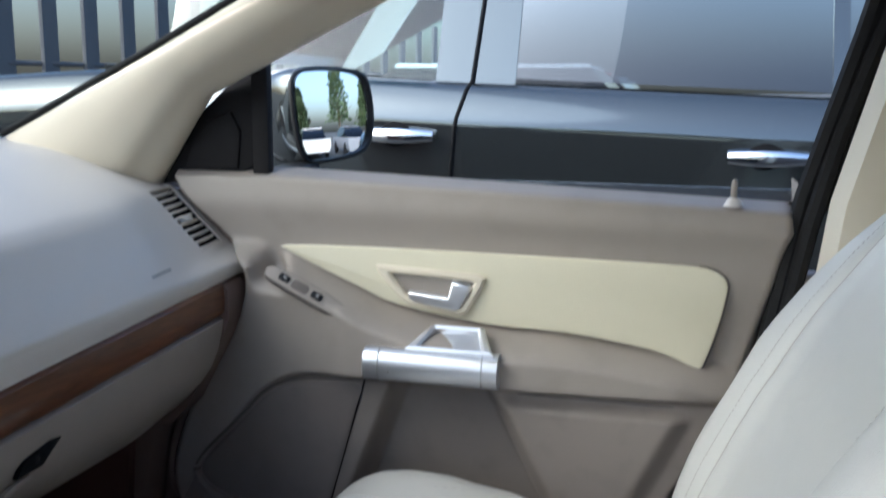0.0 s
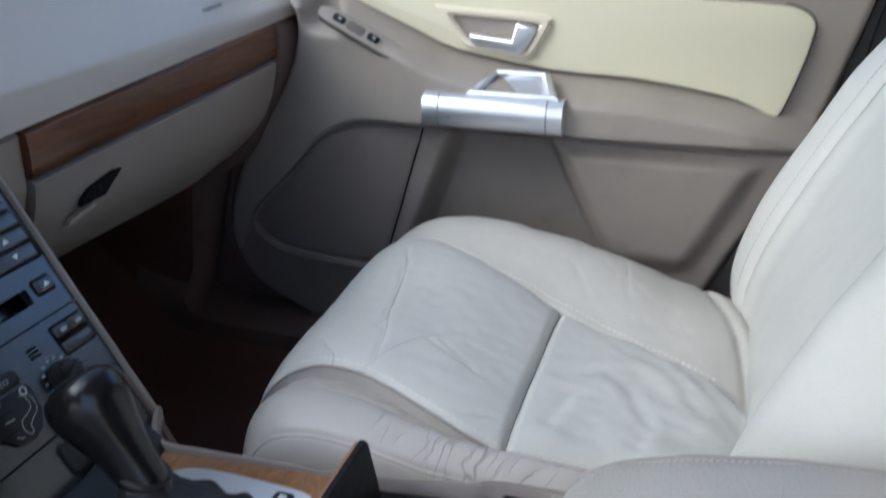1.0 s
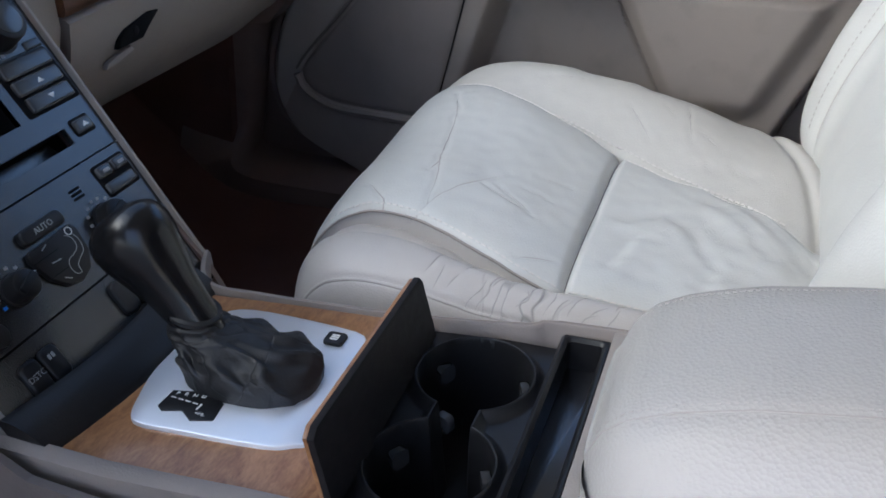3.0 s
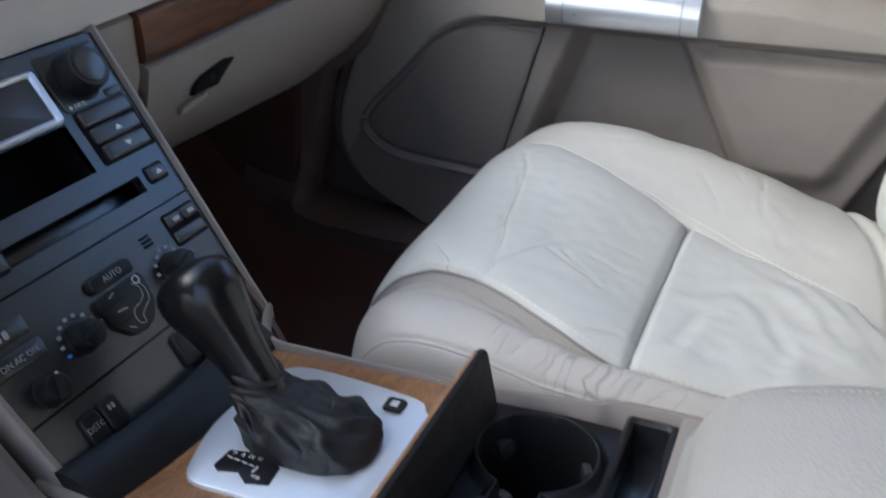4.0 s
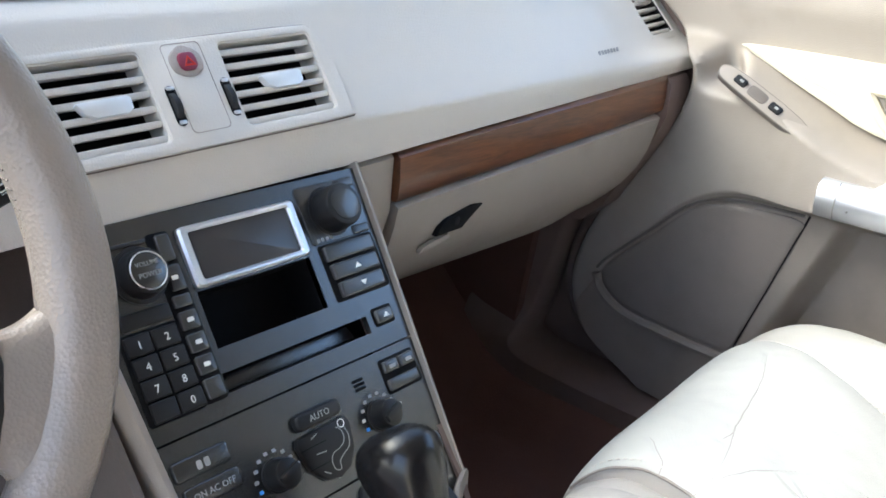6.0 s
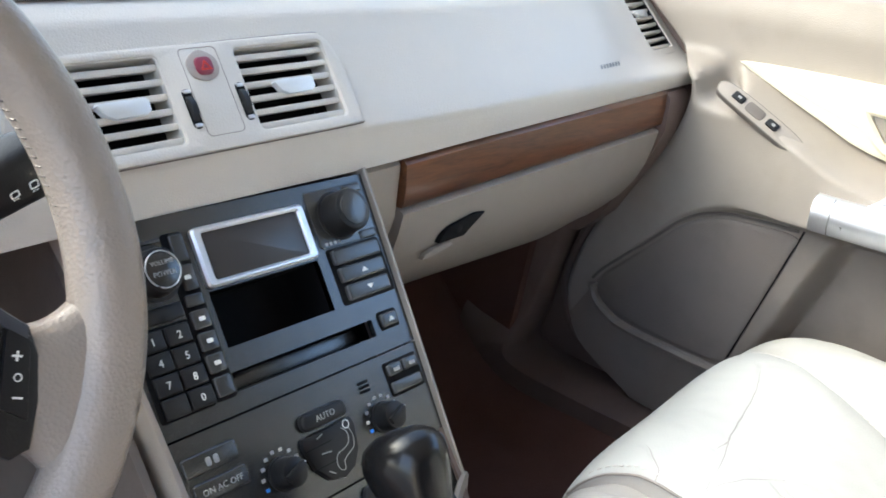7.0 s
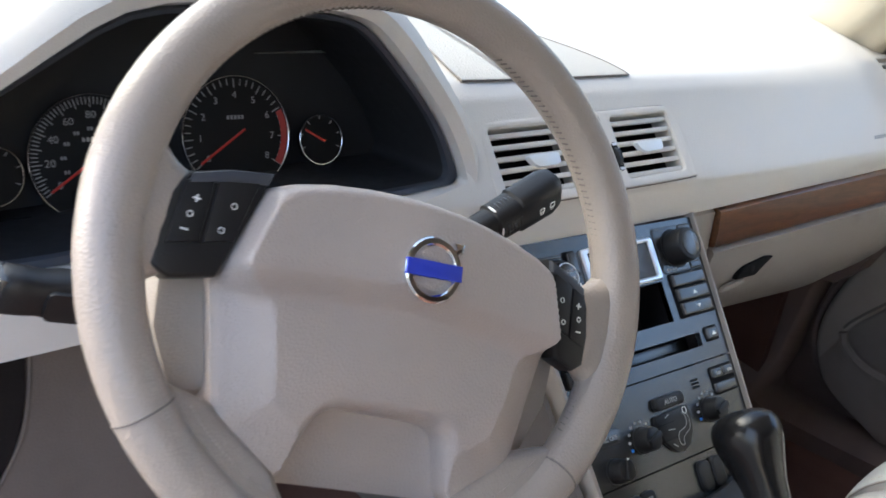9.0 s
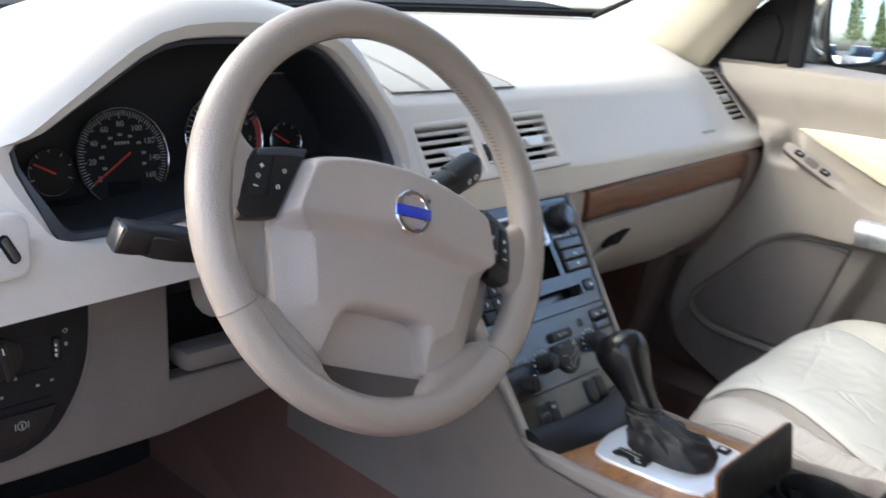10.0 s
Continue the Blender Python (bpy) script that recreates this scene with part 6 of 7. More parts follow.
bm = bmesh.new()
rings(bm, [arm_ring(y, -1)[::-1] + arm_ring(y, 1)[1:] for y in [-0.333 - 0.042 * (1 - math.cos(t * math.pi / 2)) for t in lin(0, 1, 14)] + lin(-0.39, -0.75, 24)])
part("armrest_pad", bm, M_ARMREST, arm, "padded greige leather top")
bm = bmesh.new()
box(bm, (-0.128, -0.75, 0.716), (0.108, -0.338, 0.7395), 0.004)
part("armrest_base", bm, M_TAUPE, arm, "taupe armrest base")
for side in (-1, 1):
    bm = bmesh.new()
    for k in range(92):
        y = -0.339 - k * 0.0044
        p, q = arm_ring(y, side)[3], arm_ring(y - 0.0022, side)[3]
        up = Vector((-side * 0.0022, 0, 0.0007))
        tube(bm, [p + up, q + up], 0.00055, 4)
    part("stitching", bm, M_CREASE, arm, "fine row of stitches")
    nose_ys = [-0.3335 - 0.012 * t * t for t in lin(0, 1, 24)] + lin(-0.347, -0.74, 60)
    part("seam", tube(bmesh.new(), [arm_ring(y, side)[4] + Vector((0, 0, 0.0002)) for y in nose_ys], 0.0006, 4), M_CREASE, arm, "sunken seam line")

# the console group stands a little lower and larger than drawn
for ob, at in ((console, (0.0002, -0.1909, 0.680)), (cup, (0.0002, -0.2537, 0.7219))):
    ob.location, ob.scale = at, (1.046, 1.046, 1.046)

# ---- passenger seat ----
seat = thing("passenger_seat", (0.39, -0.25, 0.45), "cream leather passenger seat with creased cushion", "car seat")
SX, HW = 0.388, 0.256


def soft_edge(a, n):
    return max(0.0, 1 - abs(a) ** n) ** (1 / n)


SEAM_Y = -0.265
OUT_L, OUT_R = SX - 0.263, SX + HW


def left_seam(y):
    return interp(y, [(-0.52, 0.196), (-0.40, 0.190), (-0.30, 0.186), (-0.262, 0.187), (-0.22, 0.191), (-0.175, 0.203), (-0.124, 0.222), (-0.076, 0.231), (-0.039, 0.233), (0.0, 0.226)])


def right_seam(y):
    return interp(y, [(-0.52, 0.332), (-0.477, 0.358), (-0.445, 0.388), (-0.405, 0.410), (-0.367, 0.427), (-0.32, 0.446), (-0.27, 0.464), (-0.22, 0.479), (-0.172, 0.493), (-0.096, 0.522), (-0.05, 0.537), (0.0, 0.545)])


def strip_edge(y):
    """Crease between the sunken strip and the rolled bolster."""
    return left_seam(y) - interp(y, [(-0.52, 0.004), (-0.28, 0.005), (-0.24, 0.009), (-0.18, 0.017), (-0.12, 0.024), (-0.05, 0.028), (0.0, 0.027)])


def seat_base(x, y):
    return 0.690 + 0.052 * smooth(-0.38, -0.06, y) - 0.012 * smooth(-0.38, -0.5, y) + 0.016 * smooth(0.35, 0.56, x) * smooth(-0.35, -0.12, y)


def soft(x, y, h):
    """Rounds the height off towards the cushion's outer edges."""
    a = (x - SX) / (HW if x > SX else 0.263)
    yy = (y + 0.262) / 0.262 if y > -0.262 else 0
    h += 0.0022 * noise.noise(Vector((x * 15, y * 22, 1))) + 0.0007 * noise.noise(Vector((x * 60, y * 60, 4)))
    z = 0.56 + (h - 0.56) * soft_edge(a, 6.5 if x > SX else 9) * soft_edge(yy, 4.5)
    yf = 0.012 - 0.05 * abs(a) ** 4
    return Vector((x, y if y < -0.2 else -0.2 + (y + 0.2) * (yf + 0.2) / 0.2, z))


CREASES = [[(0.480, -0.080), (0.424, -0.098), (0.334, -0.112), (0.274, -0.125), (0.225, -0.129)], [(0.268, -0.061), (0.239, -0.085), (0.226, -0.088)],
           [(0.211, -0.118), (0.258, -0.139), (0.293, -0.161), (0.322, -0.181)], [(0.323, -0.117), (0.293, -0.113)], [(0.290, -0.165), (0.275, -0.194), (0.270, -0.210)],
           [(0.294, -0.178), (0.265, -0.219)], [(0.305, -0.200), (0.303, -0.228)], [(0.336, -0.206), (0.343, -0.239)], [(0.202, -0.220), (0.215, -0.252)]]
SLACK = [[(0.319, -0.294), (0.346, -0.329), (0.314, -0.359), (0.260, -0.385), (0.229, -0.378)], [(0.392, -0.373), (0.343, -0.404), (0.301, -0.427)],
         [(0.392, -0.406), (0.349, -0.435), (0.302, -0.466)], [(0.414, -0.421), (0.364, -0.461), (0.339, -0.476)], [(0.236, -0.294), (0.289, -0.310)]]


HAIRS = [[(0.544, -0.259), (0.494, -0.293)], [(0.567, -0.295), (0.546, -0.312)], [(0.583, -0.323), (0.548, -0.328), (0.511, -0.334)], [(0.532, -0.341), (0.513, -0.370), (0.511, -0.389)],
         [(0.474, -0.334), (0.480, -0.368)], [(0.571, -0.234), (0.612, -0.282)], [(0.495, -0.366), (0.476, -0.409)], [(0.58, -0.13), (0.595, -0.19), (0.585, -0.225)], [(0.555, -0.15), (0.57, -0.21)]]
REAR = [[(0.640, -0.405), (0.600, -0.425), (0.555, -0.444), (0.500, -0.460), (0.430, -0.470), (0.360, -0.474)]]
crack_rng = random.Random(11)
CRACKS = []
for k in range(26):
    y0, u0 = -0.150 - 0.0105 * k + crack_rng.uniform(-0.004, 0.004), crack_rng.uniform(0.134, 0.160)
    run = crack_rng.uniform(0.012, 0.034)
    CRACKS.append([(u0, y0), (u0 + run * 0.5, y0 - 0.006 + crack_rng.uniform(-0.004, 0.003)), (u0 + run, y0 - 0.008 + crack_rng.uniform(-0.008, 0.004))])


def groove(x, y, lines, wide):
    """1 on a crease line, falling to 0 beside it."""
    best = 1.0
    for line in lines:
        for (ax, ay), (bx, by) in zip(line, line[1:]):
            dx, dy = bx - ax, by - ay
            t = min(1, max(0, ((x - ax) * dx + (y - ay) * dy) / (dx * dx + dy * dy)))
            best = min(best, math.hypot(x - ax - t * dx, y - ay - t * dy))
    return math.exp(-(best / wide) ** 2)


def panel_pt(u, y):
    ls, rs = left_seam(y), right_seam(y)
    x = ls + (rs - ls) * u
    h = seat_base(x, y) - 0.004 + 0.015 * max(0.0, 1 - abs(2 * u - 1) ** 5) ** 0.5
    h -= 0.007 * bump(y, SEAM_Y, 0.0035)
    h += 0.009 * math.sin(math.pi * min(1, max(0, (y - SEAM_Y) / 0.24))) ** 0.6 + 0.007 * math.sin(math.pi * min(1, max(0, (SEAM_Y - y) / 0.20))) ** 0.6
    # slack leather gathered towards the backrest
    slack = smooth(-0.27, -0.42, y)
    h += slack * (0.0022 * math.sin(62 * (y + 0.55 * (x - 0.3)) + 3 * noise.noise(Vector((x * 9, y * 9, 0)))) * smooth(0.26, 0.42, x) + 0.004 * noise.noise(Vector((x * 22, y * 22, 5))))
    wob = 0.004 * noise.noise(Vector((x * 40, y * 40, 7)))
    h -= 0.0012 * groove(x + wob, y - wob, CREASES, 0.0032)
    h -= 0.0030 * groove(x + wob, y + wob, SLACK, 0.010) - 0.0022 * groove(x + 0.016, y + 0.008, SLACK, 0.014)
    return soft(x, y, h)


def strip_pt(u, y):
    if u > 1:
        return panel_pt(0.0, y) + Vector((0, 0, -0.0005))
    x0, x1 = strip_edge(y), left_seam(y)
    x = x0 + (x1 - x0) * u
    deep = min(1.0, (x1 - x0) / 0.02)
    return soft(x, y, seat_base(x, y) - 0.005 - 0.009 * deep + 0.003 * math.sin(math.pi * u) + 0.0015 * math.sin(y * 130 + 3 * u))


def roll_pt(u, y):
    """u = 0 at the outer foot, 1 at the crease."""
    x1 = strip_edge(y)
    x = OUT_L + (x1 - OUT_L) * u
    top = interp(y, [(-0.52, 0.714), (-0.40, 0.718), (-0.29, 0.726), (-0.20, 0.735), (-0.12, 0.744), (-0.05, 0.752), (0.0, 0.752)])
    low = seat_base(x1, y) - 0.005 - 0.009 * min(1.0, (left_seam(y) - x1) / 0.02)
    t = min(1.0, (1 - u) / 0.5)
    h = low + (top - low) * math.sqrt(max(0.0, 1 - (1 - t) ** 2))
    wob = 0.003 * noise.noise(Vector((x * 60, y * 60, 3)))
    h -= 0.0007 * max(0.0, 1 - abs(noise.noise(Vector((x * 9, y * 26 + 9 * x, 2)))) * 4) * smooth(-0.11, -0.18, y)
    h -= 0.0009 * groove(x + wob, y + wob, CRACKS, 0.0035)
    h -= 0.0035 * bump(u, 0.165, 0.02)
    return soft(x, y, h)


def side_pt(u, y):
    if u < 0:
        return panel_pt(1.0, y) + Vector((-0.002, 0, -0.006))
    rs = right_seam(y)
    x = rs + (OUT_R - rs) * u
    crest = interp(y, [(-0.52, 0.676), (-0.44, 0.700), (-0.38, 0.716), (-0.33, 0.735), (-0.26, 0.754), (-0.18, 0.770), (-0.11, 0.777), (-0.05, 0.778), (0.0, 0.777)])
    b0 = seat_base(rs, y) - 0.004
    return soft(x, y, b0 + (crest - b0) * smooth(-0.15, 0.70, u) ** 0.8 - 0.002 * bump(u, 0.0, 0.03) - 0.0050 * groove(x, y, REAR, 0.006) + 0.0022 * groove(x, y + 0.014, REAR, 0.008) - 0.0012 * groove(x, y + 0.004 * noise.noise(Vector((x * 50, y * 50, 1))), HAIRS, 0.0026))


def edge_list(lo, hi, n, p=0.55):
    """Values crowded towards both ends."""
    c, w = (lo + hi) / 2, (hi - lo) / 2
    return [c + w * math.copysign(abs(t) ** p, t) for t in lin(-1, 1, n)]


cy_list = lin(-0.52, SEAM_Y, 90) + [SEAM_Y - SEAM_Y * (1 - (1 - t) ** 1.6) for t in lin(0, 1, 140)[1:]]
for name, fn, us_, ys_, mat, lab in (("bolster", roll_pt, [t ** 1.4 for t in lin(0, 1, 44)], cy_list, M_LEATHER_WORN, "rolled side bolster with worn cracked leather"), ("valley_strip", strip_pt, lin(0, 1, 10) + [1.1], cy_list, M_LEATHER_WORN, "sunken strip beside the panel"),
                                     ("bolster", side_pt, [-0.1] + [1 - (1 - t) ** 1.5 for t in lin(0, 1, 40)], cy_list, M_LEATHER_SIDE, "wide side bolster with hairline creases"),
                                     ("front_panel", panel_pt, edge_list(0, 1, 150, 0.8), [y for y in cy_list if y >= SEAM_Y - 1e-6], M_LEATHER, "creased front cushion panel"),
                                     ("rear_panel", panel_pt, edge_list(0, 1, 120, 0.8), [y for y in cy_list if y <= SEAM_Y + 1e-6], M_LEATHER, "wrinkled rear cushion panel")):
    part(name, grid(bmesh.new(), fn, us_, ys_), mat, seat, lab, smooth=80)


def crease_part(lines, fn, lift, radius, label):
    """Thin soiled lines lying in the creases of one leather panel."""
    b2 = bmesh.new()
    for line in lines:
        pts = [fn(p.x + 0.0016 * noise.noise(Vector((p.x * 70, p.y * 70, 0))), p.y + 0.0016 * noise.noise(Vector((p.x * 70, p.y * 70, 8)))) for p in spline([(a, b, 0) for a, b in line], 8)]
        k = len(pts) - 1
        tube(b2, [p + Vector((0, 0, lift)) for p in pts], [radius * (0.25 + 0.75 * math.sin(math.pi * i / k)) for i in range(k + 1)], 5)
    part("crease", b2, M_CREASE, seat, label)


def on_panel(x, y):
    ls, rs = left_seam(y), right_seam(y)
    return panel_pt((x - ls) / (rs - ls), y)


def on_side(x, y):
    rs = right_seam(y)
    return side_pt(max(0.02, (x - rs) / (OUT_R - rs)), y)


def on_roll(x, y):
    return roll_pt((x - OUT_L) / (strip_edge(y) - OUT_L), y)


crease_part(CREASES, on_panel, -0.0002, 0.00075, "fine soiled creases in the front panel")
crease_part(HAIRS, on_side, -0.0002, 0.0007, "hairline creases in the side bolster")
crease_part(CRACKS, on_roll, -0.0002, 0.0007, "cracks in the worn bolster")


def stitches(fn, y0, y1, step):
    b2 = bmesh.new()
    y = y0
    while y < y1:
        tube(b2, [fn(q) + Vector((0, 0, 0.0006)) for q in (y, y + step * 0.62)], 0.0008, 4)
        y += step
    part("stitching", b2, M_DASH, seat, "row of pale stitches")


stitches(lambda y: panel_pt(0.012, y), -0.44, -0.03, 0.0065)
stitches(lambda y: panel_pt(0.988, y), -0.44, -0.03, 0.0065)
stitches(lambda y: side_pt(0.055, y), -0.44, -0.03, 0.0065)
part("piping", tube(bmesh.new(), [panel_pt(1.0, y) + Vector((0, 0, -0.0008)) for y in lin(-0.47, -0.012, 60)], 0.0014, 5), M_TAUPE, seat, "dark seam joint")
part("piping", tube(bmesh.new(), [panel_pt(0.0, y) + Vector((-0.0010, 0, -0.0010)) for y in lin(-0.47, -0.012, 60)], 0.0014, 5), M_TAUPE, seat, "turned seam edge")
part("piping", tube(bmesh.new(), [panel_pt(u, SEAM_Y) + Vector((0, 0, -0.0002)) for u in lin(0.01, 0.99, 30)], 0.0010, 5), M_TAUPE_SHADED, seat, "cross seam")
part("piping", tube(bmesh.new(), [roll_pt(0.165, y) + Vector((-0.0004, 0, 0.0004)) for y in lin(-0.46, -0.016, 60)], 0.0016, 6), M_LEATHER_WORN, seat, "piped edge seam")
part("piping", tube(bmesh.new(), [roll_pt(0.150, y) + Vector((-0.0006, 0, 0.0002)) for y in lin(-0.46, -0.016, 60)], 0.0009, 6), M_CREASE, seat, "dark joint line under the piping")
bm = bmesh.new()
box(bm, (SX - HW + 0.012, -0.50, 0.50), (SX + HW - 0.012, -0.02, 0.60), 0.02)
part("seat_base", bm, M_TAUPE_SHADED, seat, "taupe seat base")
bm = bmesh.new()
for x in (SX - 0.2, SX + 0.2):
    box(bm, (x - 0.02, -0.5, 0.42), (x + 0.02, -0.04, 0.51), 0.005)
part("seat_rail", bm, M_BLACK, seat, "dark seat rails")
# backrest
BK = basis((SX, -0.492, 0.645), (-1, 0, 0), (0, -0.46, 0.888))


def back_pt(u, v):
    a = u / 0.258
    h = 0.060 + 0.060 * smooth(0.120, 0.220, abs(u)) * smooth(0.66, 0.30, v) + 0.012 * math.sin(math.pi * min(1, v / 0.6))
    h -= 0.005 * bump(abs(u), 0.158, 0.005) + 0.003 * bump(v, 0.30, 0.005) * (abs(u) < 0.158)
    h += 0.002 * noise.noise(Vector((u * 18, v * 18, 9)))
    wide = 1 - 0.12 * smooth(0.35, 0.66, v) - 0.02 * smooth(0.10, 0.0, v)
    t = (v - 0.33) / 0.33
    return BK @ Vector((u * wide * 1.14, v, -0.07 + (h + 0.07) * soft_edge(a, 3.8) * soft_edge(t, 5)))


bu, bv = edge_list(-0.258, 0.258, 120, 0.6), edge_list(0.0, 0.66, 80, 0.8)
for name, keep in (("back_bolster", lambda u, v: u < -0.158), ("back_bolster", lambda u, v: u > 0.158), ("back_panel", lambda u, v: abs(u) <= 0.158)):
    part(name, grid(bmesh.new(), back_pt, bu, bv, keep), M_LEATHER, seat, "cream leather back cushion", smooth=80)
for s in (-1, 1):
    part("piping", tube(bmesh.new(), [back_pt(s * 0.158, v) for v in lin(0.05, 0.62, 40)], 0.0012, 5), M_CREASE, seat, "sunken seam of the backrest")
    bm = bmesh.new()
    for k in range(80):
        tube(bm, [back_pt(s * 0.170, 0.05 + 0.007 * (k + q)) for q in (0, 0.55)], 0.0008, 4)
    part("stitching", bm, M_CREASE, seat, "row of stitches along the back bolster")
part("back_shell", prism(bmesh.new(), BK, rrect(-0.235, 0.235, 0.02, 0.64, 0.06), -0.12, -0.05, 0.02), M_TAUPE, seat, "taupe back shell")


# ---- passenger door ----
door = thing("car_door", (0.75, -0.15, 0.60), "closed taupe passenger door with cream insert panel", "car door")


def door_front(z):
    return eased(z, [(0.52, 0.18), (0.56, 0.27), (0.60, 0.305), (0.66, 0.318), (0.75, 0.290), (0.85, 0.228), (0.93, 0.185), (0.99, 0.174), (1.02, 0.202), (1.06, 0.246), (1.10, 0.290), (1.137, 0.312)])


def door_rear(z):
    return interp(z, [(0.55, -0.385), (0.70, -0.452), (0.74, -0.474), (0.90, -0.548), (1.01, -0.576), (1.09, -0.594), (1.13, -0.590)])


def rest_z(y):
    """Height of the ledge over the armrest and switches."""
    return eased(y, [(-0.52, 0.886), (-0.45, 0.902), (-0.30, 0.921), (-0.19, 0.925), (-0.06, 0.945), (0.0, 0.968), (0.05, 0.990), (0.12, 1.022), (0.2, 1.03)])


def arch_z(y):
    """Lower edge of the upper panel, arching down round the loudspeaker."""
    return eased(y, [(-0.60, 0.850), (0.02, 0.850), (0.07, 0.846), (0.105, 0.834), (0.14, 0.812), (0.18, 0.772), (0.215, 0.730), (0.245, 0.692), (0.268, 0.655), (0.30, 0.60), (0.32, 0.56)])


def door_x(y, z):
    x = 0.742 + 0.01 * smooth(1.02, 0.93, z)
    ledge = rest_z(y)
    out = smooth(ledge + 0.006, ledge - 0.030, z)
    deep = interp(y, [(-0.56, 0.030), (-0.45, 0.062), (-0.25, 0.078), (0.0, 0.078), (0.05, 0.067), (0.10, 0.058), (0.15, 0.047), (0.2, 0.037), (0.34, 0.02)])
    x -= deep * out
    zs_ = arch_z(y)
    under = smooth(zs_ + 0.008, zs_ - 0.007, z) * smooth(0.34, 0.10, y)
    x += (deep - 0.036) * under * 0.9 * smooth(0.15, -0.02, y) + 0.010 * under * smooth(0.02, 0.12, y)
    # hollow before the switches
    hollow = smooth(0.160, 0.130, y) * smooth(0.090, 0.122, y - 0.5 * (z - 1.0)) * smooth(0.960, 0.994, z) * smooth(1.036, 1.020, z)
    x += max(0.0, 0.745 - x) * hollow
    x += 0.03 * smooth(1.120, 1.137, z) ** 2 * 1.4 - 0.006 * bump(z, 1.085, 0.03)
    # storage pocket
    k = 0.835 - z
    pock = smooth(-0.049 + k * 0.37, -0.078 + k * 0.37, y) * smooth(-0.205 - k * 0.50, -0.186 - k * 0.50, y)
    x += 0.044 * pock * smooth(0.845, 0.828, z)
    # lower panel behind the pocket
    low = smooth(-0.202 - k * 0.50, -0.226 - k * 0.50, y) * smooth(-0.485 + k * 0.5, -0.450 + k * 0.5, y) * smooth(0.838, 0.820, z) * smooth(0.66, 0.70, z)
    x -= 0.015 * low
    return x


ys = lin(0, 1, 180)
bm = bmesh.new()


def top_drop(y):
    """The upper edge falls towards the rear."""
    return 0.026 * min(1.0, max(0.0, (0.10 - y) / 0.68))


def door_pt(t, z):
    y = door_rear(z) + (door_front(z) - door_rear(z)) * t
    x = door_x(y, z)
    edge = min(y - door_rear(z), (door_front(z) - y) * 1.0)
    return Vector((x + 0.030 * (1 - min(1, edge / 0.016)) ** 2, y, z - top_drop(y) * smooth(1.03, 1.137, z)))


def split_z(t):
    """Height of the arch at the share t of the door's length."""
    z = 0.84
    for _ in range(12):
        z = 0.5 * z + 0.5 * max(0.53, arch_z(door_rear(z) + (door_front(z) - door_rear(z)) * t))
    return z


SPLIT = {t: split_z(t) for t in ys}
grid(bm, lambda t, v: door_pt(t, SPLIT[t] - 0.001 + (1.138 - SPLIT[t]) * v), ys, lin(0, 1, 76))
grid(bm, lambda t, v: Vector((door_x(0, 1.137) + v * 0.06, door_rear(1.13) + (door_front(1.13) - door_rear(1.13)) * t, 1.137 - 0.01 * v - top_drop(door_rear(1.13) + (door_front(1.13) - door_rear(1.13)) * t))), lin(0, 1, 30), lin(0, 1, 3))
grid(bm, lambda v, z: Vector((0.774 + v * 0.08, door_rear(z) + 0.0, z)), lin(0, 1, 3), lin(0.52, 1.137, 20))
part("door_panel", bm, M_TAUPE, door, "taupe upper door panel and armrest")
bm = bmesh.new()
grid(bm, lambda t, v: door_pt(t, 0.52 + (SPLIT[t] - 0.52) * v), ys, lin(0, 1, 76))
# Lower half takes the taupe that has shade mixed in.
part("lower_panel", bm, M_TAUPE_DIM, door, "lower door trim with pocket, taupe darkened as shade")

def on_door(y, z, lift):
    e = 0.004
    gy = (door_x(y + e, z) - door_x(y - e, z)) / (2 * e)
    gz = (door_x(y, z + e) - door_x(y, z - e)) / (2 * e)
    n = Vector((-1, gy, gz)).normalized()
    return Vector((door_x(y, z), y, z)) + n * lift


def door_patch(name, pts, mat, label, lift=0.004, edge=0.004):
    """A raised panel that follows the door's relief inside an outline of (y, z)."""
    ol = [(p.x, p.y) for p in spline([(a, b, 0) for a, b in pts], 4, True)]
    cx, cy = sum(p[0] for p in ol) / len(ol), sum(p[1] for p in ol) / len(ol)
    b2 = bmesh.new()
    ins = inset(ol, edge)
    loops = [[on_door(y, z, -0.004) for y, z in ol], [on_door(y, z, lift * 0.6) for y, z in inset(ol, edge * 0.3)], [on_door(y, z, lift) for y, z in ins]]
    loops += [[on_door(cx + (y - cx) * t, cy + (z - cy) * t, lift) for y, z in ins] for t in lin(0.95, 0.03, 20)]
    rings(b2, loops, cap0=False)
    return part(name, b2, mat, door, label)
part("outer_skin", prism(bmesh.new(), basis((0.86, 0, 0), (0, 1, 0), (0, 0, 1)), [(-0.60, 1.12), (-0.45, 0.45), (0.40, 0.45), (0.40, 1.12)], -0.01, 0.01, 0.004), M_OWN_PAINT, door, "painted outer skin")
DF = basis((0.742, 0, 0), (0, -1, 0), (0, 0, 1))
INS = [(-0.112, 1.027), (0.0, 1.030), (0.15, 1.030), (0.30, 1.029), (0.45, 1.027), (0.490, 1.022), (0.508, 1.008), (0.508, 0.985), (0.500, 0.947), (0.488, 0.905), (0.478, 0.888), (0.455, 0.897), (0.41, 0.911), (0.30, 0.925), (0.19, 0.929), (0.06, 0.949), (0.0, 0.972), (-0.05, 0.993), (-0.098, 1.014), (-0.112, 1.021)]
ins_pts = [(p.x, p.y) for p in spline([(a, b, 0) for a, b in INS], 3, True)]
insert = part("insert_panel", prism(bmesh.new(), DF, ins_pts, -0.03, 0.0062, 0.0022, 3), M_CREAM, door, "padded cream vinyl insert")
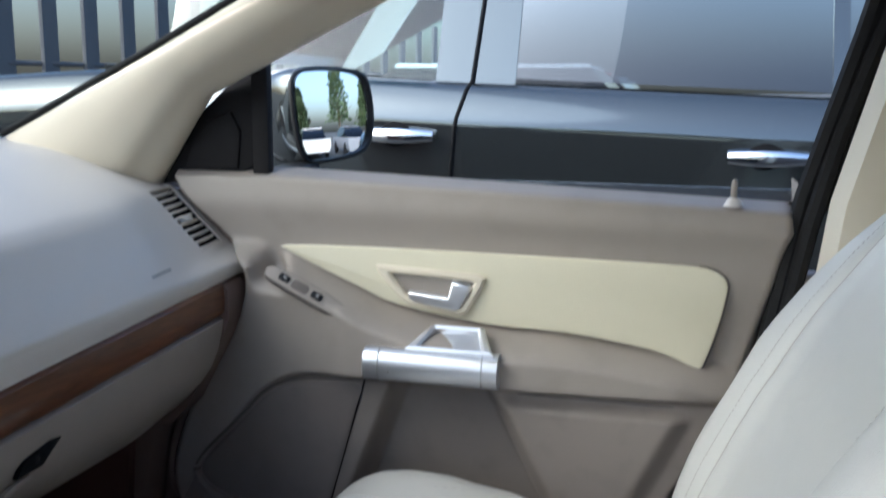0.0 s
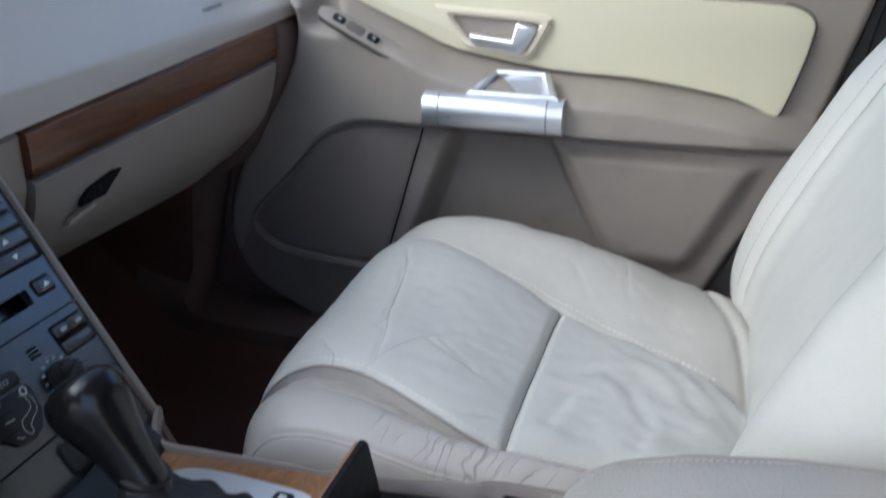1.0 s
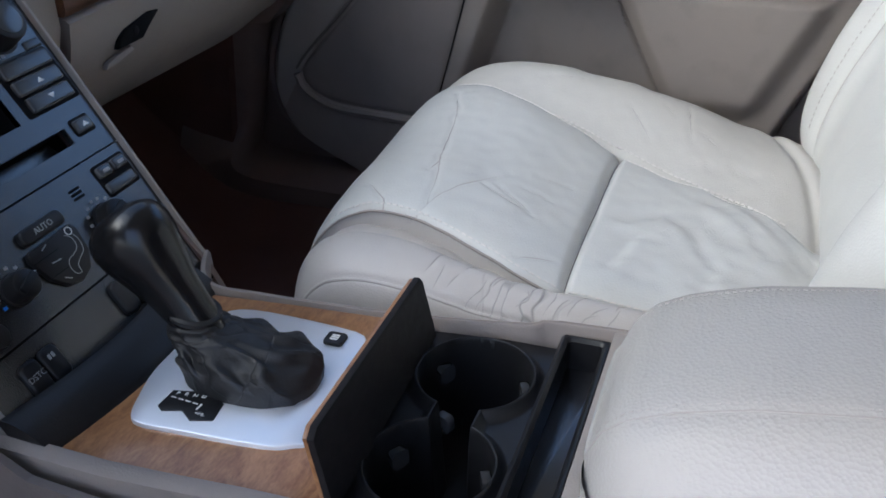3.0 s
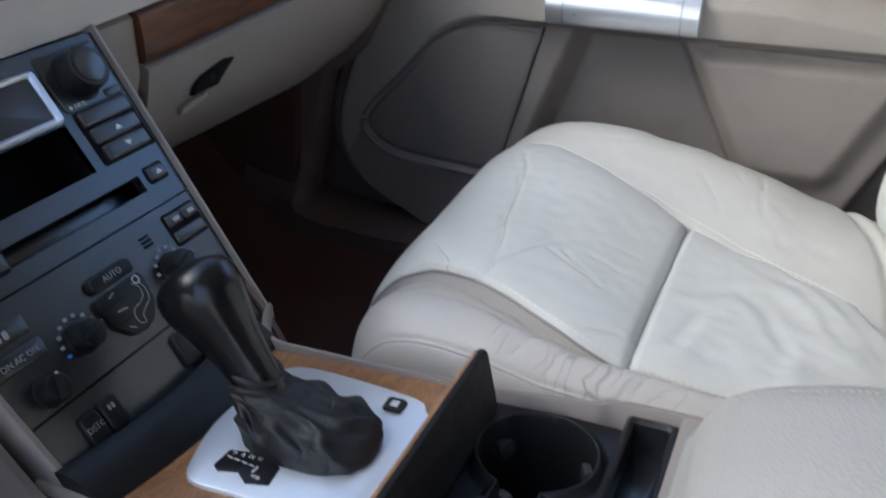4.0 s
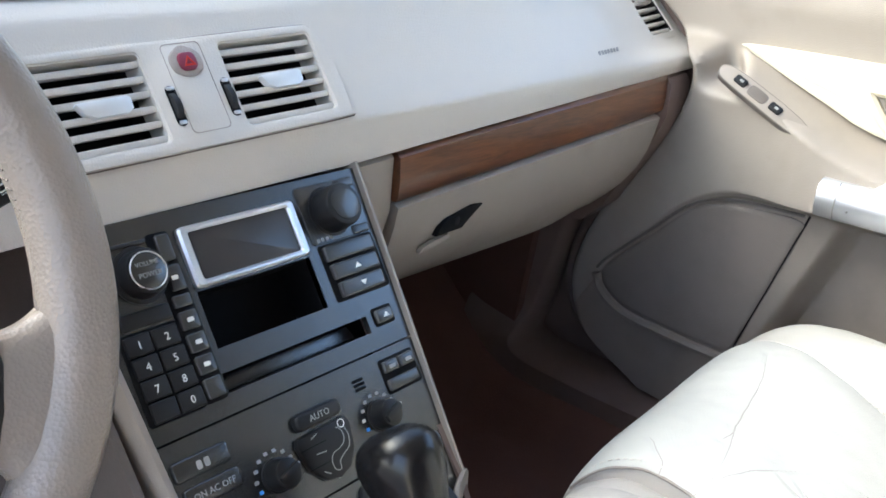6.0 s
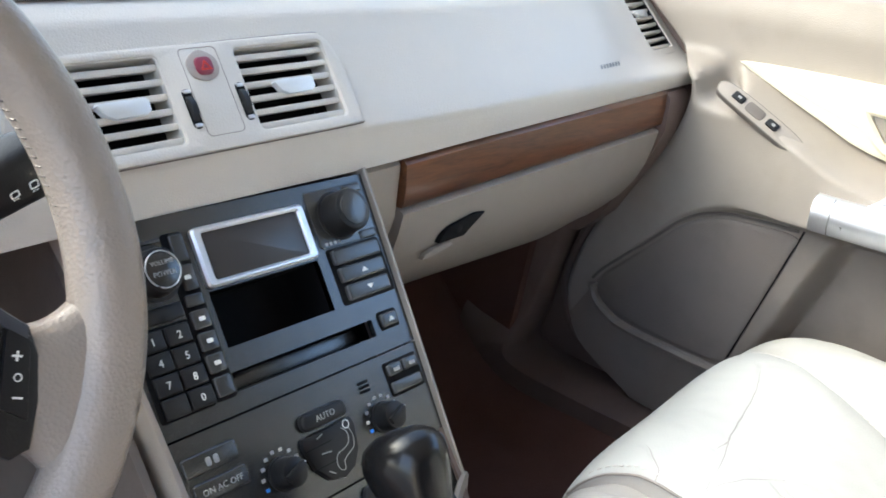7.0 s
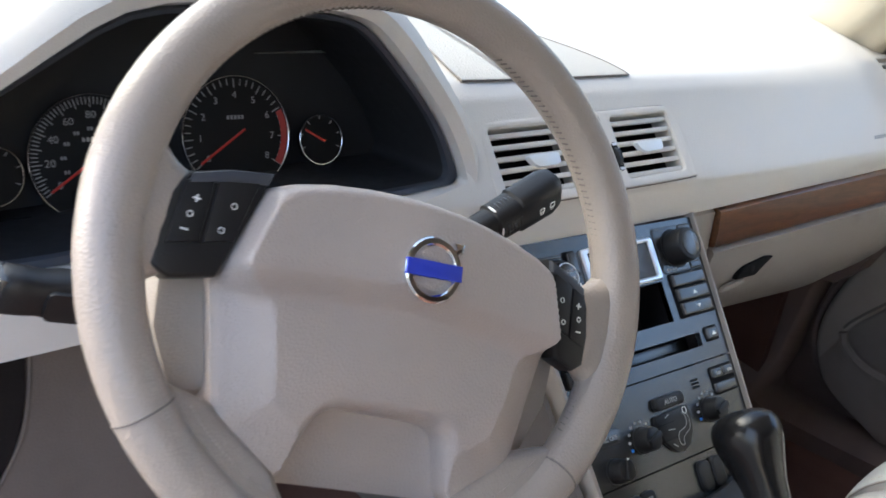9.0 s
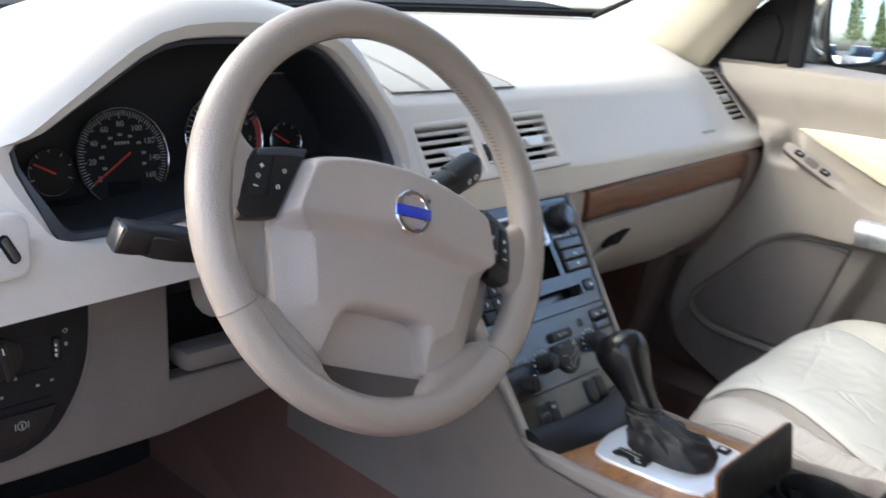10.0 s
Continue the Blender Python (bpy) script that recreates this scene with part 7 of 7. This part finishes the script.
bm = bmesh.new()
tube(bm, [DF @ Vector((x, y, 0.001)) for x, y in inset(ins_pts, -0.0012) if x > 0.46], 0.0016, 6)
part("insert_welt", bm, M_TAUPE_SHADED, insert, "dark joint round the insert")
# inner handle
IH = [(0.028, 1.007), (0.178, 1.001), (0.188, 0.996), (0.186, 0.985), (0.164, 0.946), (0.152, 0.940), (0.075, 0.952), (0.062, 0.962), (0.030, 0.998)]
IHI = [(0.052, 0.995), (0.168, 0.990), (0.172, 0.987), (0.168, 0.980), (0.154, 0.955), (0.146, 0.952), (0.082, 0.961), (0.073, 0.967), (0.055, 0.990)]
ih = part("handle_bowl", frame_ring(bmesh.new(), DF, IH, IHI, 0.0, 0.015, 0.004), M_PILLAR, insert, "cream surround of the inner handle")
part("bowl_back", prism(bmesh.new(), DF, IHI, -0.02, 0.0068, 0.001), M_TAUPE, ih, "recess behind the handle")
part("door_handle", prism(bmesh.new(), DF, [(0.078, 0.972), (0.136, 0.967), (0.142, 0.990), (0.166, 0.986), (0.169, 0.980), (0.153, 0.951), (0.145, 0.948), (0.086, 0.957), (0.080, 0.962)], 0.006, 0.020, 0.004, 3), M_SILVER, ih, "satin silver inner handle")
# grab handle
GX = 0.655
bm = bmesh.new()
loops = []
for y in lin(0.034, 0.221, 14):
    z0, z1 = 0.861 + 0.0 * y, 0.903
    loops.append([Vector((x, -y, z)) for x, z in ((0.700, z0 - 0.002), (0.672, z0 - 0.004), (0.660, z0), (0.654, z0 + 0.010), (0.6535, z0 + 0.022), (0.657, z1 - 0.006), (0.664, z1), (0.680, z1 + 0.001), (0.700, z1 - 0.006))])
rings(bm, loops)
grab = part("grab_handle", bm, M_SILVER, door, "satin silver grab handle")
for y in (0.056, 0.200):
    part("handle_joint", tube(bmesh.new(), [(0.672, -y, 0.8565), (0.6595, -y, 0.861), (0.6533, -y, 0.871), (0.653, -y, 0.883), (0.6565, -y, 0.898), (0.664, -y, 0.9035)], 0.0007, 5), M_GREYPRINT, grab, "fine joint")
GB = basis((0.668, 0, 0.905), (0, -1, 0), (0.9, 0, 0.42))
bowl = part("grab_bowl", frame_ring(bmesh.new(), GB, [(0.092, -0.004), (0.214, -0.004), (0.192, 0.050), (0.116, 0.050)], [(0.110, 0.004), (0.198, 0.004), (0.184, 0.044), (0.124, 0.044)], -0.012, 0.006, 0.003), M_SILVER, grab, "silver frame of the hand recess")
part("bowl_floor", prism(bmesh.new(), GB, [(0.106, 0.001), (0.202, 0.001), (0.187, 0.047), (0.121, 0.047)], -0.011, -0.005, 0.001), M_SILVER, bowl, "pale floor of the hand recess")
# switches
SWF = basis((0.6830, 0.0910, 0.9890), (0.04, -0.89, -0.45), (0.75, -0.2, 0.62))
sw_out = [(-0.031, 0.0), (-0.027, -0.009), (-0.016, -0.0125), (0.03, -0.0135), (0.080, -0.0135), (0.093, -0.010), (0.098, 0.0), (0.092, 0.0095), (0.06, 0.0125), (0.01, 0.0125), (-0.018, 0.0105), (-0.028, 0.006)]
sw_o = [(p.x, p.y) for p in spline([(x, y, 0) for x, y in sw_out], 3, True)]
sw = part("switch_plate", prism(bmesh.new(), SWF, inset(sw_o, 0.0010), -0.008, 0.0006, 0.0006), M_TAUPE, door, "taupe switch plate")
part("plate_joint", prism(bmesh.new(), SWF, sw_o, -0.008, 0.0, 0.0002), M_TAUPE_SHADED, sw, "fine joint round the plate")
for u in (0.0, 0.053):
    part("window_switch", prism(bmesh.new(), SWF, rrect(u - 0.0085, u + 0.0085, -0.0055, 0.0055, 0.003), 0, 0.0032, 0.0015), M_BLACK, sw, "black window switch")
    part("print", bars(bmesh.new(), SWF @ Matrix.Translation((0, 0, 0.0032)), u + 0.001, 0, 0.005, 0.0035), M_GREYPRINT, sw, "pale window symbol")
# Raised oval; the darker colour supplies the shade of a hollow.
part("finger_dip", prism(bmesh.new(), SWF, [(p.x, p.y) for p in spline([(0.014, -0.006, 0), (0.026, -0.0075, 0), (0.038, -0.006, 0), (0.038, 0.006, 0), (0.026, 0.0075, 0), (0.014, 0.006, 0)], 3, True)], 0, 0.0016, 0.0010), M_TAUPE_SHADED, sw, "oval finger rest, its hollow given by a darker colour")
# lower speaker panel and joints
part("door_edge_seal", tube(bmesh.new(), [Vector((0.752, door_front(z) + 0.006, z)) for z in lin(0.545, 0.80, 24)], 0.0075, 8), M_BROWN_LIT, door, "brown seal along the door's front edge")
SPK = [(0.256, 0.672), (0.246, 0.692), (0.212, 0.728), (0.176, 0.766), (0.140, 0.803), (0.106, 0.824), (0.060, 0.834), (-0.010, 0.833), (-0.006, 0.800), (0.034, 0.655), (0.044, 0.634), (0.10, 0.632), (0.192, 0.632), (0.226, 0.640), (0.250, 0.656)]
door_patch("speaker_panel", SPK, M_SPEAKER, "taupe speaker panel with brown shading in its colour")
part("speaker_ledge", tube(bmesh.new(), [on_door(p.x, p.y, 0.003) for p in spline([(0.262, 0.672, 0), (0.254, 0.650, 0), (0.228, 0.632, 0), (0.192, 0.623, 0), (0.11, 0.623, 0), (0.03, 0.622, 0), (-0.08, 0.622, 0), (-0.20, 0.624, 0)], 6)], 0.0075, 8), M_TAUPE_DIM, door, "rounded taupe ledge below the loudspeaker")
part("speaker_gap", tube(bmesh.new(), [on_door(p.x, p.y, 0.0005) for p in spline([(0.264, 0.678, 0), (0.250, 0.697, 0), (0.215, 0.734, 0), (0.178, 0.772, 0), (0.142, 0.809, 0), (0.107, 0.830, 0), (0.060, 0.840, 0), (-0.012, 0.840, 0)], 5)], 0.0022, 6), M_TAUPE_SHADED, door, "dark joint over the speaker panel")
part("panel_joint", tube(bmesh.new(), [on_door(y, 0.841, 0.0) for y in lin(-0.24, -0.45, 20)], 0.0014, 5), M_TAUPE_SHADED, door, "fine joint under the armrest")
part("panel_joint", tube(bmesh.new(), [on_door(y, z, 0.001) for y, z in ((-0.018, 0.842), (-0.002, 0.785), (0.012, 0.735), (0.026, 0.685), (0.040, 0.632))], 0.0014, 6), M_MATT, door, "dark joint beside the pocket")
# lock pin
pin = part("lock_pin", tube(bmesh.new(), [(0.752, -0.511, 1.100), (0.752, -0.511, 1.134), (0.752, -0.511, 1.141)], [0.0042, 0.0042, 0.0030], 12), M_TAUPE, door, "taupe lock pin")
part("pin_collar", tube(bmesh.new(), [(0.752, -0.511, 1.106), (0.752, -0.511, 1.117)], [0.013, 0.007], 16), M_DASH, pin, "pale collar of the lock pin")
# mirror corner and glass
TRI = [(-0.325, 1.108), (-0.30, 1.165), (-0.262, 1.212), (-0.205, 1.262), (-0.150, 1.300), (-0.158, 1.22), (-0.172, 1.138), (-0.20, 1.126)]
TF = basis((0.765, 0, 0), (0, -1, 0), (0, 0, 1))
tri = part("mirror_corner", prism(bmesh.new(), TF, TRI, -0.02, 0.004, 0.004, 3), M_MATT, door, "black corner panel with a tweeter")
part("tweeter", prism(bmesh.new(), TF, [(-0.285, 1.130), (-0.270, 1.175), (-0.245, 1.205), (-0.205, 1.218), (-0.190, 1.19), (-0.196, 1.135)], 0.003, 0.009, 0.004), M_MATT, tri, "rounded tweeter grille")
bm = bmesh.new()
grid(bm, lambda u, v: Vector((0.80 - 0.09 * v - 0.05 * v * v, u, 1.10 + 0.40 * v)), lin(-0.68, 0.20, 8), lin(0, 1, 6))
gl = part("window_glass", bm, M_GLASS, door, "clear side window")
gl.visible_shadow = False
bm = bmesh.new()
tube(bm, [(0.788, 0.17, 1.127), (0.788, -0.2, 1.118), (0.788, -0.60, 1.102)], 0.008, 6)
part("window_seal", bm, M_RUBBER, door, "black rubber window seal")
bm = bmesh.new()
box(bm, (0.752, 0.143, 1.11), (0.772, 0.170, 1.31), 0.006)
part("window_post", bm, M_MATT, door, "black window post")
# outside mirror
MO = Vector((0.955, 0.125, 1.212))
MN = basis(MO, (0.877, -0.476, 0.0), (0.0, 0.06, 1))
mirror = part("side_mirror", bmesh.new(), M_NB_PAINT, door, "dark side mirror housing")
out_m = [(-0.078, 0.040), (-0.070, 0.064), (-0.045, 0.072), (0.0, 0.074), (0.05, 0.070), (0.072, 0.058), (0.082, 0.020), (0.082, -0.020), (0.070, -0.055), (0.040, -0.070), (-0.030, -0.078), (-0.058, -0.070), (-0.072, -0.030)]
om = [(p.x * 1.06, p.y) for p in spline([(a, b, 0) for a, b in out_m], 3, True)]
bm = bmesh.new()
rings(bm, [[MN @ Vector((x * s, y * s, z)) for x, y in om] for s, z in ((0.96, 0.010), (1.03, 0.004), (1.06, -0.03), (1.02, -0.075), (0.80, -0.11))], cap0=False)
bm.to_mesh(mirror.data)
mirror.data.shade_smooth()
bm.free()
bm = bmesh.new()
rings(bm, [[MN @ Vector((x * s, y * s, 0.0045 - (s * s) * (x * x + y * y) / 2.6)) for x, y in inset(om, 0.004)] for s in lin(1, 0.02, 16)], cap0=False)
part("mirror_glass", bm, M_MIRROR, mirror, "slightly domed reflecting mirror glass", smooth=80)
part("mirror_rim", frame_ring(bmesh.new(), MN, inset(om, -0.003), inset(om, 0.004), 0.0, 0.008, 0.002), M_BLACK, mirror, "black mirror rim")
bm = bmesh.new()
box(bm, (0.80, 0.13, 1.09), (0.93, 0.18, 1.135), 0.015)
part("mirror_arm", bm, M_BLACK, mirror, "black mirror arm")
# B-pillar side frame of the door
bm = bmesh.new()
rings(bm, [[Vector((x + dx, y + dy, z)) for dx, dy in ((-0.012, -0.018), (0.02, -0.018), (0.02, 0.018), (-0.012, 0.018))] for x, y, z in ((0.770, -0.607, 1.10), (0.752, -0.645, 1.25), (0.725, -0.680, 1.38), (0.70, -0.70, 1.46))])
part("window_frame", bm, M_BLACK, door, "black window frame")

# ---- parked car next to ours ----
nb = thing("parked_car", (2.0, 0.0, 0.0), "dark blue-grey parked sport utility car", "car")
NX = 1.95
NSL = -0.045


def nz(y, z):
    """Heights along the neighbouring car, which stands on a slight slope."""
    return z - NSL * y * 0.9


bm = bmesh.new()
LOW = [(0.03, 0.30), (0.03, 0.55), (0.0, 0.80), (-0.036, 1.00), (-0.062, 1.150), (-0.060, 1.172), (-0.02, 1.246), (0.005, 1.262), (0.03, 1.268)]
rings(bm, [[Vector((NX + dx + 0.18 * smooth(1.7, 2.4, y) ** 2, y, nz(y, z - 0.10 * smooth(0.9, 2.4, y) * (z > 0.9)))) for dx, z in LOW] for y in lin(-2.6, 2.4, 60)], closed=False, cap0=False, cap1=False)
part("body_side", bm, M_NB_PAINT, nb, "blue-grey painted body side")
bm = bmesh.new()
grid(bm, lambda u, v: Vector((NX + 0.03 + u * 0.92, v, nz(v, 1.250 + 0.012 * math.sin(math.pi * min(1, u + 0.08)) - 0.10 * smooth(0.9, 2.4, v)))), lin(0, 1.9, 24), lin(1.08, 2.4, 16))
part("engine_hood", bm, M_NB_PAINT, nb, "blue-grey engine hood")
bm = bmesh.new()
def pane(u0, u1, v0, v1, mat, name, lab):
    b2 = bmesh.new()
    grid(b2, lambda y, t: Vector((NX + 0.03 + 0.17 * t, y, nz(y, 1.27 + 0.42 * t))), lin(u0, u1, 6), lin(v0, v1, 5))
    return part(name, b2, mat, nb, lab)


pane(0.215, 1.05, 0.0, 1.0, M_NB_GLASS, "window", "greenish front side window")
pane(-0.79, 0.005, 0.03, 1.0, M_NB_TINT, "window", "dark tinted rear side window")
pane(-2.0, -0.83, 0.03, 1.0, M_NB_TINT, "window", "dark tinted side window")
bm = bmesh.new()
for y0, y1 in ((0.115, 0.222), (0.0, 0.115), (-0.83, -0.79)):
    rings(bm, [[Vector((NX + 0.03 + 0.17 * t + dx, y, nz(y, 1.262 + 0.43 * t))) for y, dx in ((y0 + 0.001, 0.0), (y0 + 0.001, -0.008), (y1 - 0.001, -0.008), (y1 - 0.001, 0.0))] for t in lin(0, 1, 4)])
part("window_pillar", bm, M_NB_PAINT, nb, "blue-grey window pillars")
bm = bmesh.new()
tube(bm, [(NX - 0.036, 0.165, nz(0.1, 1.0)), (NX - 0.062, 0.146, nz(0.1, 1.152)), (NX - 0.058, 0.142, nz(0.1, 1.175)), (NX - 0.020, 0.125, nz(0.1, 1.246)), (NX + 0.02, 0.118, nz(0.1, 1.27)), (NX + 0.19, 0.095, nz(0.1, 1.69))], 0.006, 6)
tube(bm, [(NX - 0.01, 1.25, nz(1.2, 0.75)), (NX - 0.05, 1.22, nz(1.2, 1.10)), (NX + 0.0, 1.15, nz(1.2, 1.26))], 0.005, 6)
part("door_gap", bm, M_DARK, nb, "dark gap between the doors")
for yc in (0.315, -0.632):
    hz_ = 1.118
    # Disc on the body side, near black in place of a shaded hollow.
    part("handle_bowl", prism(bmesh.new(), basis((NX - 0.055, yc - 0.005, nz(yc, hz_)), (0, -1, -NSL), (-0.1, 0, 1)), circle(0, 0.004, 0.048, 26, 0.034), -0.02, 0.004, 0.003), M_DARK, nb, "near-black disc for the shade in the handle bowl")
    bm = bmesh.new()
    loops = []
    for t in lin(0, 1, 12):
        y = yc + 0.085 - 0.20 * t
        zc = nz(yc, hz_)
        lift = 0.020 + 0.014 * math.sin(math.pi * t)
        hh = 0.020 * (0.6 + 0.4 * math.sin(math.pi * min(1, 0.15 + t * 0.8)))
        loops.append([Vector((NX - 0.057 - lift + 0.010 * math.cos(q), y, zc + hh * math.sin(q))) for q in [2 * math.pi * k / 12 for k in range(12)]])
    rings(bm, loops)
    part("door_handle", bm, M_CHROME, nb, "chrome door handle")
# roof, far side and wheels
bm = bmesh.new()
grid(bm, lambda u, v: Vector((NX + 0.20 + u * 1.45, v, nz(v, 1.69 + 0.05 * math.sin(math.pi * u)))), lin(0, 1, 8), lin(-2.4, 0.35, 8))
part("roof", bm, M_NB_PAINT, nb, "blue-grey roof")
bm = bmesh.new()
grid(bm, lambda u, v: Vector((NX + 1.80 - 0.10 * v, u, nz(u, 0.3 + 0.97 * v))), lin(-2.6, 2.4, 6), lin(0, 1, 4))
part("body_side", bm, M_NB_PAINT, nb, "blue-grey far body side")
bm = bmesh.new()
grid(bm, lambda u, v: Vector((NX + 0.03 + u * 1.75, 1.10 - 0.75 * v, nz(1.1 - 0.75 * v, 1.30 + 0.42 * v))), lin(0, 1, 6), lin(0, 1, 5))
part("windshield", bm, M_NB_GLASS, nb, "greenish windshield")
for y in (1.55, -1.5):
    for x in (NX + 0.10, NX + 1.70):
        bm = bmesh.new()
        rings(bm, [[Vector((x + dx, y + rr * math.cos(q), 0.36 + rr * math.sin(q))) for q in [2 * math.pi * k / 28 for k in range(28)]] for dx, rr in ((-0.11, 0.30), (-0.10, 0.35), (0.10, 0.35), (0.11, 0.30))])
        tyre = part("wheel", bm, M_RUBBER, nb, "black tyre")
        part("rim", prism(bmesh.new(), basis((x - 0.11, y, 0.36), (0, -1, 0), (0, 0, 1)), circle(0, 0, 0.22, 24), -0.02, 0.012, 0.01), M_SILVER, tyre, "alloy rim")


# ---- distance: fence, far cars, trees ----
M_CARS = [material("far_paint", c, 0.25, 0.2, vary=0.03, scale=1) for c in ((0.6, 0.6, 0.6), (0.75, 0.75, 0.74), (0.25, 0.05, 0.04), (0.32, 0.34, 0.38), (0.55, 0.52, 0.46))]
fence = thing("fence", (9.5, 7.5, 0.0), "grey post fence at the lot's edge", "fence")
for k in range(26):
    x, y = 4.0 + 0.62 * k, 9.5 - 0.180 * k
    bm = bmesh.new()
    box(bm, (x - 0.15, y - 0.03, 0), (x + 0.15, y + 0.03, 2.6), 0.01)
    part("post", bm, M_FENCE, fence)
for z in (0.5, 1.55):
    bm = bmesh.new()
    tube(bm, [(3.8, 9.56, z), (19.8, 4.9, z)], 0.035, 6)
    part("rail", bm, M_FENCE, fence)


def far_car(x, y, heading, paint):
    c = thing("parked_car", (x, y, 0), "distant parked car with pale reflections", "car", "cars parked in the lot")
    m = pose(x, y, 0, 0, 0, heading)
    BASES[c.name] = Vector((x, y, 0))
    bm = bmesh.new()
    rings(bm, [[m @ Vector((s * w, yy, z)) for s, w, z in ((-1, 0.80, 0.28), (-1, 0.90, 0.55), (-1, 0.86, 0.88), (1, 0.86, 0.88), (1, 0.90, 0.55), (1, 0.80, 0.28))] for yy in (-2.2, -2.0, 1.9, 2.2)])
    part("body", bm, paint, c)
    bm = bmesh.new()
    rings(bm, [[m @ Vector((sx2 * w, yy, z)) for sx2, yy in ((-1, y0), (1, y0), (1, y1), (-1, y1))] for w, z, y0, y1 in ((0.82, 0.88, -1.5, 1.1), (0.64, 1.40, -1.0, 0.35))])
    part("cabin_glass", bm, M_TINT, c)
    part("roof", prism(bmesh.new(), m, [(-0.64, -1.0), (0.64, -1.0), (0.64, 0.35), (-0.64, 0.35)], 1.38, 1.43, 0.02), paint, c)
    for yy in (-1.3, 1.35):
        for s in (-1, 1):
            bm = bmesh.new()
            rings(bm, [[m @ Vector((s * 0.82 + dx, yy + 0.32 * math.cos(q), 0.32 + 0.32 * math.sin(q))) for q in [2 * math.pi * k / 16 for k in range(16)]] for dx in (-0.09, 0.09)])
            part("wheel", bm, M_RUBBER, c)


rng = random.Random(5)
for k in range(9):
    far_car(6.0 + 2.9 * k, 13.5 - 0.6 * k, 8 + rng.uniform(-4, 4), M_CARS[k % 5])
for k in range(5):
    far_car(6.4 + 2.8 * k, 1.2 + 0.1 * k, rng.uniform(-3, 3), M_CARS[(k + 1) % 5])
for k in range(12):
    far_car(-6 + 2.9 * k, -16, rng.uniform(-3, 3), M_CARS[(k * 2) % 5])


def tree(x, y, h):
    t = thing("tree", (x, y, 0), "dark green leafy tree behind the parking lot", "tree", "trees round the lot")
    bm = bmesh.new()
    tube(bm, [(x, y, 0), (x + 0.1, y, h * 0.25), (x, y + 0.1, h * 0.6), (x, y, h * 0.9)], [0.22, 0.17, 0.10, 0.03], 8)
    for k in range(7):
        a, z = k * 2.4, h * (0.28 + 0.08 * k)
        L = h * 0.26 * (1 - 0.08 * k)
        tube(bm, [(x, y, z), (x + L * 0.6 * math.cos(a), y + L * 0.6 * math.sin(a), z + L * 0.35), (x + L * math.cos(a), y + L * math.sin(a), z + L * 0.6)], [0.08, 0.05, 0.02], 6)
    part("trunk", bm, M_BARK, t)
    pts, faces = [], []
    for k in range(1500):
        a, u, q = rng.uniform(0, 6.283), rng.random() ** 0.5, rng.random()
        z = h * (0.25 + 0.75 * q)
        wid = h * 0.27 * (1 - q) ** 0.6 * (0.75 + 0.35 * noise.noise(Vector((math.cos(a) * 1.5, math.sin(a) * 1.5, q * 4 + x)))) + 0.15
        c = Vector((x + wid * u * math.cos(a), y + wid * u * math.sin(a), z))
        s = rng.uniform(0.12, 0.30)
        d1 = Vector((rng.uniform(-1, 1), rng.uniform(-1, 1), rng.uniform(-1, 1))).normalized() * s
        d2 = d1.cross(Vector((rng.uniform(-1, 1), rng.uniform(-1, 1), rng.uniform(-1, 1)))).normalized() * s * 0.6
        b0 = len(pts)
        pts += [c - d1, c + d2, c + d1, c - d2]
        faces.append((b0, b0 + 1, b0 + 2, b0 + 3))
    me = bpy.data.meshes.new("crown")
    me.from_pydata(pts, [], faces)
    me.materials.append(M_LEAF)
    ob = new("crown", me)
    ob.parent = t
    ob.matrix_parent_inverse = Matrix.Translation((-x, -y, 0))


for k in range(13):
    tree(-22 + 5.2 * k + rng.uniform(-1.2, 1.2), -34 + rng.uniform(-4, 4), rng.uniform(5, 9.5))
for k in range(7):
    far_car(7.5 + 2.4 * k, 15.5 - 0.7 * k, 25 + rng.uniform(-4, 4), M_CARS[(0, 1, 1, 4)[k % 4]])
